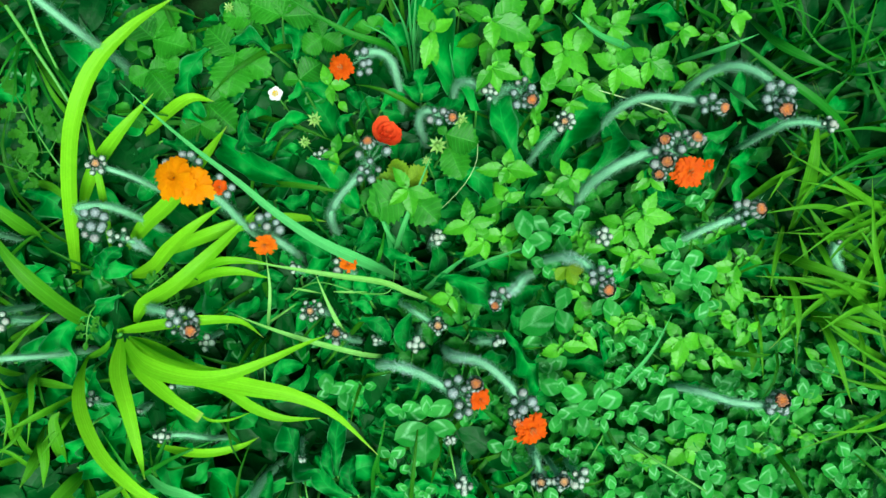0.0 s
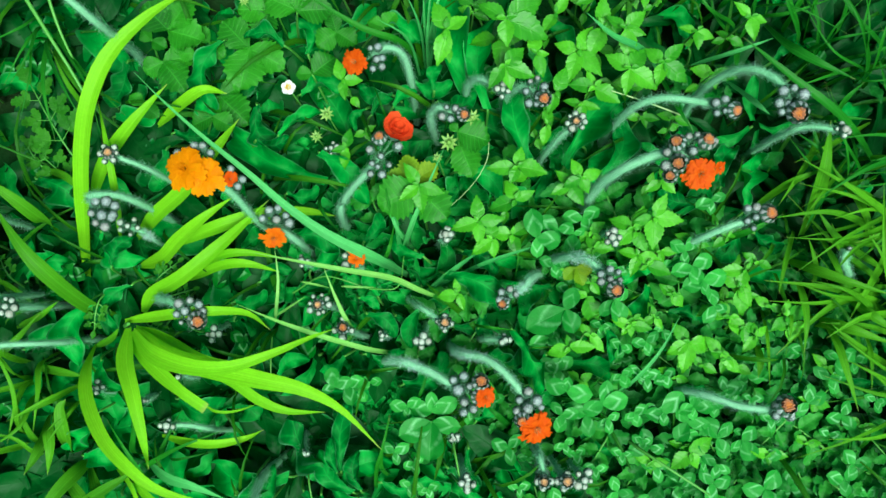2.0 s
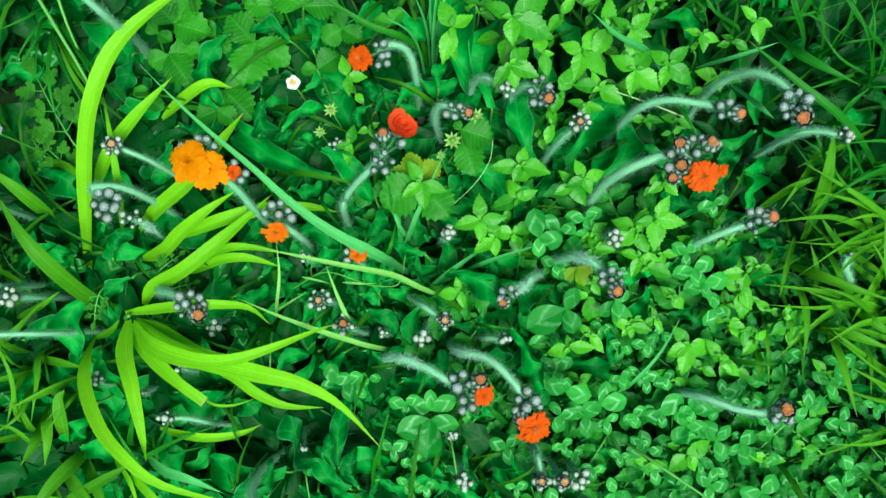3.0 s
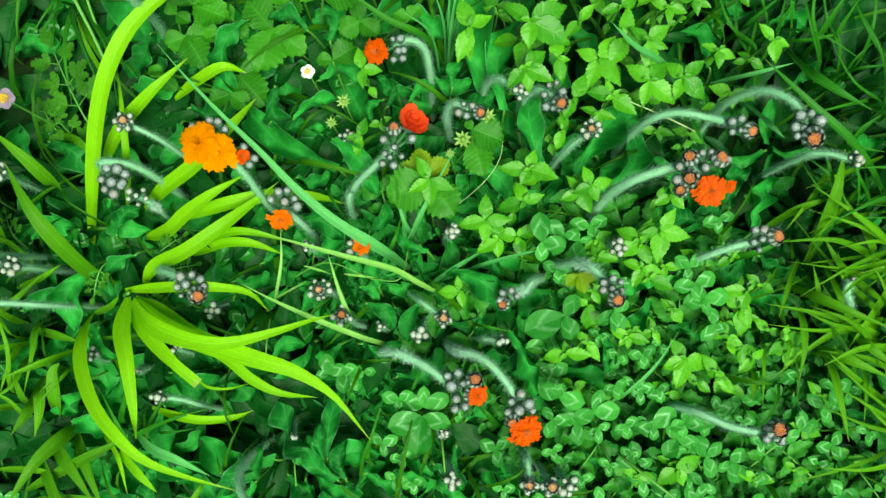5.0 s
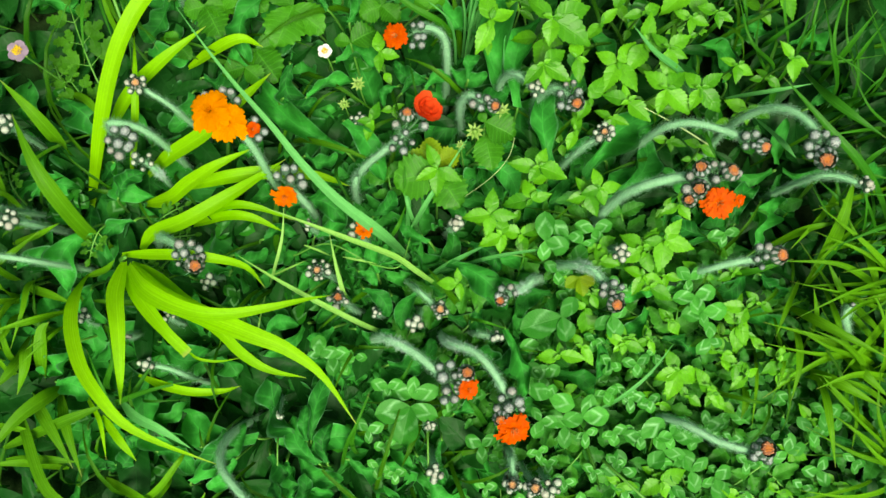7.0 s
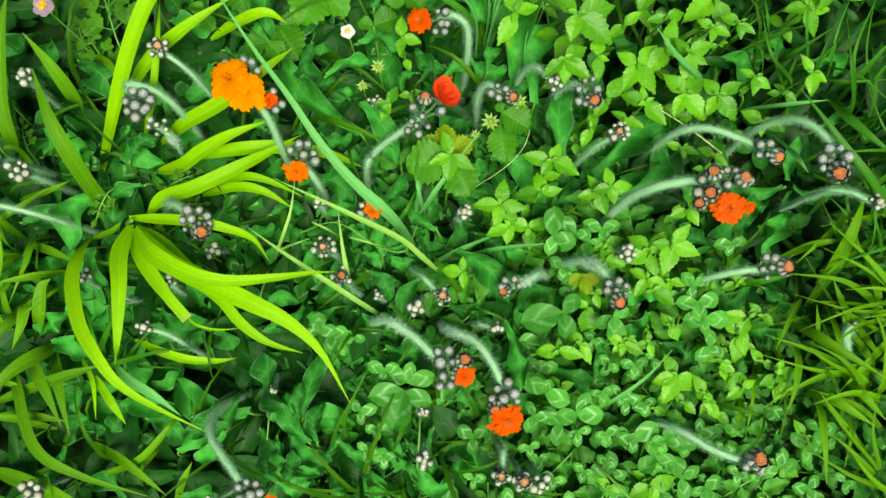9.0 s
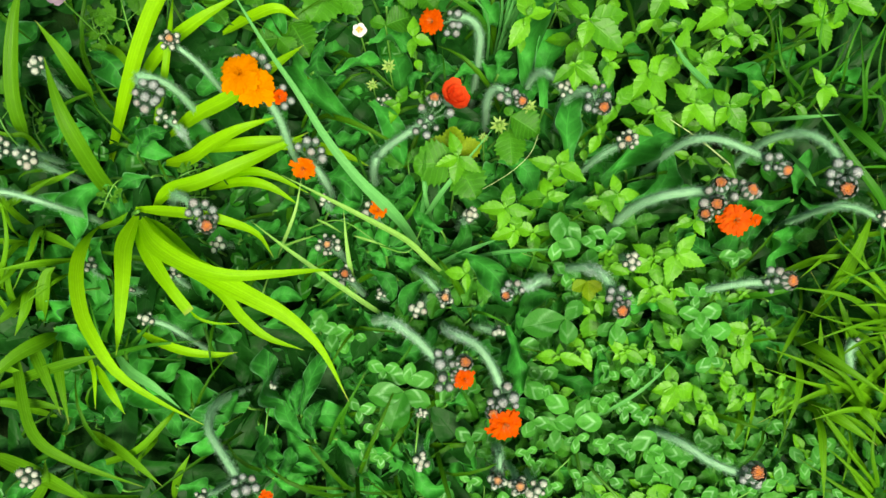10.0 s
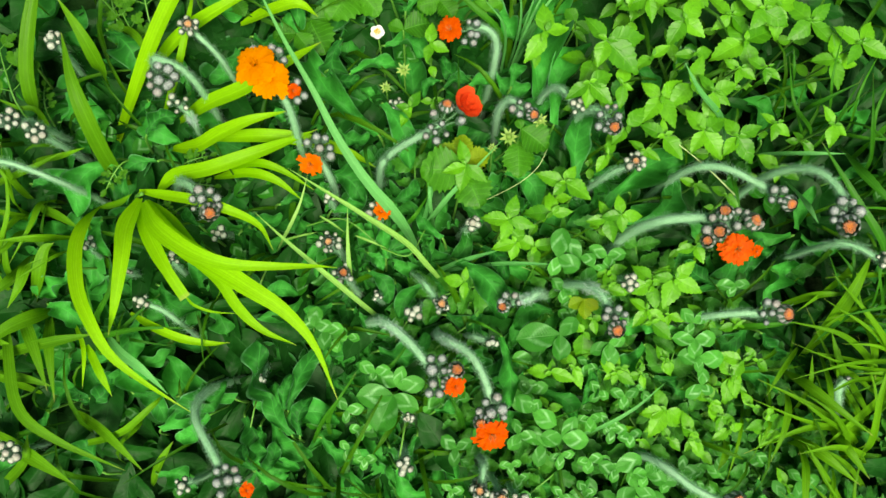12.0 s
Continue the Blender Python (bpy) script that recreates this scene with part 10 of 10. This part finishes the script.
tuft("thin_grass_blade", (0.0414, -0.0692, -0.0300), "thin green grass blade among broad leaves", [
    ([(0.0414, -0.0692, -0.0300), (0.0372, -0.0439, 0.0486), (0.0191, -0.0204, 0.0438)], 0.0020, 0.00, 0.00, 0.00)], M_BLADE_THIN)
tuft("thin_grass_blade", (-0.0667, 0.0413, -0.0300), "thin green grass blade among broad leaves", [
    ([(-0.0667, 0.0413, -0.0300), (-0.0725, 0.0289, 0.0488), (-0.0806, 0.0056, 0.0439)], 0.0021, 0.00, 0.00, 0.00)], M_BLADE_THIN)
tuft("thin_grass_blade", (-0.0398, 0.1305, -0.0300), "thin green grass blade among broad leaves", [
    ([(-0.0398, 0.1305, -0.0300), (-0.0444, 0.1342, 0.0649), (-0.0552, 0.1587, 0.0584)], 0.0017, 0.00, 0.00, 0.00)], M_BLADE_THIN)
tuft("thin_grass_blade", (-0.0232, 0.0508, -0.0300), "thin green grass blade among broad leaves", [
    ([(-0.0232, 0.0508, -0.0300), (-0.0326, 0.0602, 0.0603), (-0.0436, 0.0846, 0.0543)], 0.0026, 0.00, 0.00, 0.00)], M_BLADE_BLUE)
tuft("thin_grass_blade", (0.0359, 0.0815, -0.0300), "thin green grass blade among broad leaves", [
    ([(0.0359, 0.0815, -0.0300), (0.0482, 0.0646, 0.0336), (0.0470, 0.0312, 0.0303)], 0.0025, 0.00, 0.00, 0.00)], M_BLADE_THIN)
tuft("thin_grass_blade", (-0.0125, 0.1300, -0.0300), "thin green grass blade among broad leaves", [
    ([(-0.0125, 0.1300, -0.0300), (-0.0043, 0.1316, 0.0589), (-0.0026, 0.1528, 0.0530)], 0.0014, 0.00, 0.00, 0.00)], M_BLADE_THIN)
parsley(-0.2580, 0.0810, 0.015, 143, 0.0420)
parsley(-0.2644, 0.1012, 0.015, 124, 0.0629)
parsley(-0.2837, 0.0918, 0.015, 129, 0.0255)
parsley(-0.1965, 0.0182, 0.035, 44, 0.0206)
parsley(-0.1887, 0.0078, 0.035, 21, 0.0195)
parsley(-0.2335, 0.0082, 0.030, -98, 0.0243)
parsley(-0.2984, 0.0137, 0.020, 123, 0.0215)
parsley(-0.1887, -0.0075, 0.025, -93, 0.0159)
parsley(-0.2025, -0.0100, 0.030, -17, 0.0174)
parsley(-0.3056, 0.0081, 0.045, 133, 0.055)

# ---- undergrowth that nobody could count ----
def scatter(name, mat, count, half, kind, label, category, seed, hole=0.0):
    """Many small plants joined into one object of kind stuff."""
    rng = random.Random(seed)
    s = Shape()
    if kind == "leaf":
        bank = [leaf(width=0.20 + 0.05 * k, nu=10, nv=2, peak=0.45 + 0.04 * k, power=0.8, fold=0.45, droop=0.3, wave=0.16, seed=k) for k in range(5)]
    elif kind == "tangle":
        bank = [leaf(width=0.6, nv=2, peak=0.4, power=0.8, teeth=5, depth=0.09, fold=0.4, droop=0.3, wave=0.14, seed=k) for k in range(4)]
    else:
        bank = [leaf(width=0.8, nu=5, nv=1, peak=0.58, power=0.62, fold=0.3, droop=0.12, seed=k) for k in range(3)]
    n = 0
    while n < count:
        x, y = rng.uniform(-half, half), rng.uniform(-half, half)
        if hole:
            g, far = rng.uniform(0, 6.283), hole + (half - hole) * rng.random() ** 1.4
            x, y = far * math.cos(g), far * math.sin(g)
        n += 1
        if kind == "leaf":
            z = rng.uniform(-0.026, 0.008)
            s.add(*rng.choice(bank), at=turned((x, y, z), rng.uniform(0, 6.283), rng.uniform(-0.1, 0.6), rng.uniform(0.025, 0.065), rng.uniform(-0.5, 0.5)))
        elif kind == "tangle":
            # small toothed leaves, crumpled together beside the clover
            x, y = (rng.gauss(0.21, 0.075), rng.gauss(-0.09, 0.09))
            s.add(*rng.choice(bank), at=turned((x, y, rng.uniform(-0.012, 0.034)), rng.uniform(0, 6.283), rng.uniform(-0.4, 0.8), rng.uniform(0.008, 0.019), rng.uniform(-0.8, 0.8)))
        elif kind == "clover":
            z = rng.uniform(-0.022, 0.008)
            g = rng.uniform(0, 6.283)
            size = rng.uniform(0.010, 0.017)
            for k in range(3):
                s.add(*rng.choice(bank), at=turned((x, y, z), g + k * 2.094, rng.uniform(-0.1, 0.35), size, rng.uniform(-0.3, 0.3)))
            tube(s, [Vector((x + 0.004, y, GROUND)), Vector((x, y, z))], 0.0006, 0.0005, 4)
        else:
            g, b = rng.uniform(0, 6.283), rng.uniform(0.03, 0.09)
            hgt = rng.uniform(0.04, 0.095)
            d = Vector((math.cos(g), math.sin(g), 0))
            p = Vector((x, y, GROUND))
            blade_shape(s, [p, p + d * b * 0.25 + Vector((0, 0, hgt * 0.75)), p + d * b * 0.65 + Vector((0, 0, hgt)), p + d * b + Vector((0, 0, hgt * 0.8))], rng.uniform(0.002, 0.0045), 4 if hole else 6, rng.uniform(-0.4, 0.4))
    me = s.mesh(name, mat)
    return tagged(new(name, me), label, category, "", "stuff")


# Low leaves whose colour already holds the gap shade.
scatter("undergrowth", M_UNDER_SHADE, 3200, 0.48, "leaf", "dense leaves close to the soil, shade put into their dark green", "undergrowth", 1)
low = random.Random(12)
for _ in range(70):
    small_herb(low.gauss(0.0, 0.085), low.gauss(0.03, 0.075), low.uniform(-0.012, 0.010), low.choice((4, 5, 6)), low.uniform(0.020, 0.036))
for _ in range(60):
    creeping_herb(low.gauss(0.20, 0.07), low.gauss(-0.085, 0.06), low.uniform(-0.004, 0.030), low.uniform(0, 360), low.choice((3, 4)), low.uniform(0.011, 0.017))
for _ in range(40):
    yaw, size = low.uniform(0, 360), low.uniform(0.010, 0.0165)
    clover(low.gauss(0.16, 0.075), low.gauss(-0.075, 0.05), low.uniform(-0.012, 0.022), [(yaw + 120 * k + low.uniform(-8, 8), size) for k in range(3)])
for _ in range(45):
    creeping_herb(low.gauss(0.105, 0.05), low.gauss(0.015, 0.045), low.uniform(0.004, 0.030), low.uniform(0, 360), low.choice((3, 4)), low.uniform(0.013, 0.020))
scatter("clover_carpet", M_CLOVER_SHADED, 400, 0.48, "clover", "small clover leaves low between the plants, green darkened as if shaded", "clover", 2)
scatter("leafy_tangle", M_TANGLE, 1150, 0.4, "tangle", "tangle of small crumpled toothed leaves among the clover", "undergrowth", 6)
scatter("meadow_grass", M_GRASS_STUFF, 700, 0.48, "grass", "thin grass blades between the plants", "grass", 3)
scatter("outer_undergrowth", M_UNDER_SHADE, 3000, 2.6, "leaf", "leaves of the meadow all round, shade put into their dark green", "undergrowth", 4, 0.46)
scatter("outer_meadow_grass", M_GRASS_STUFF, 10000, 3.4, "grass", "grass blades of the meadow all round", "grass", 5, 0.46)
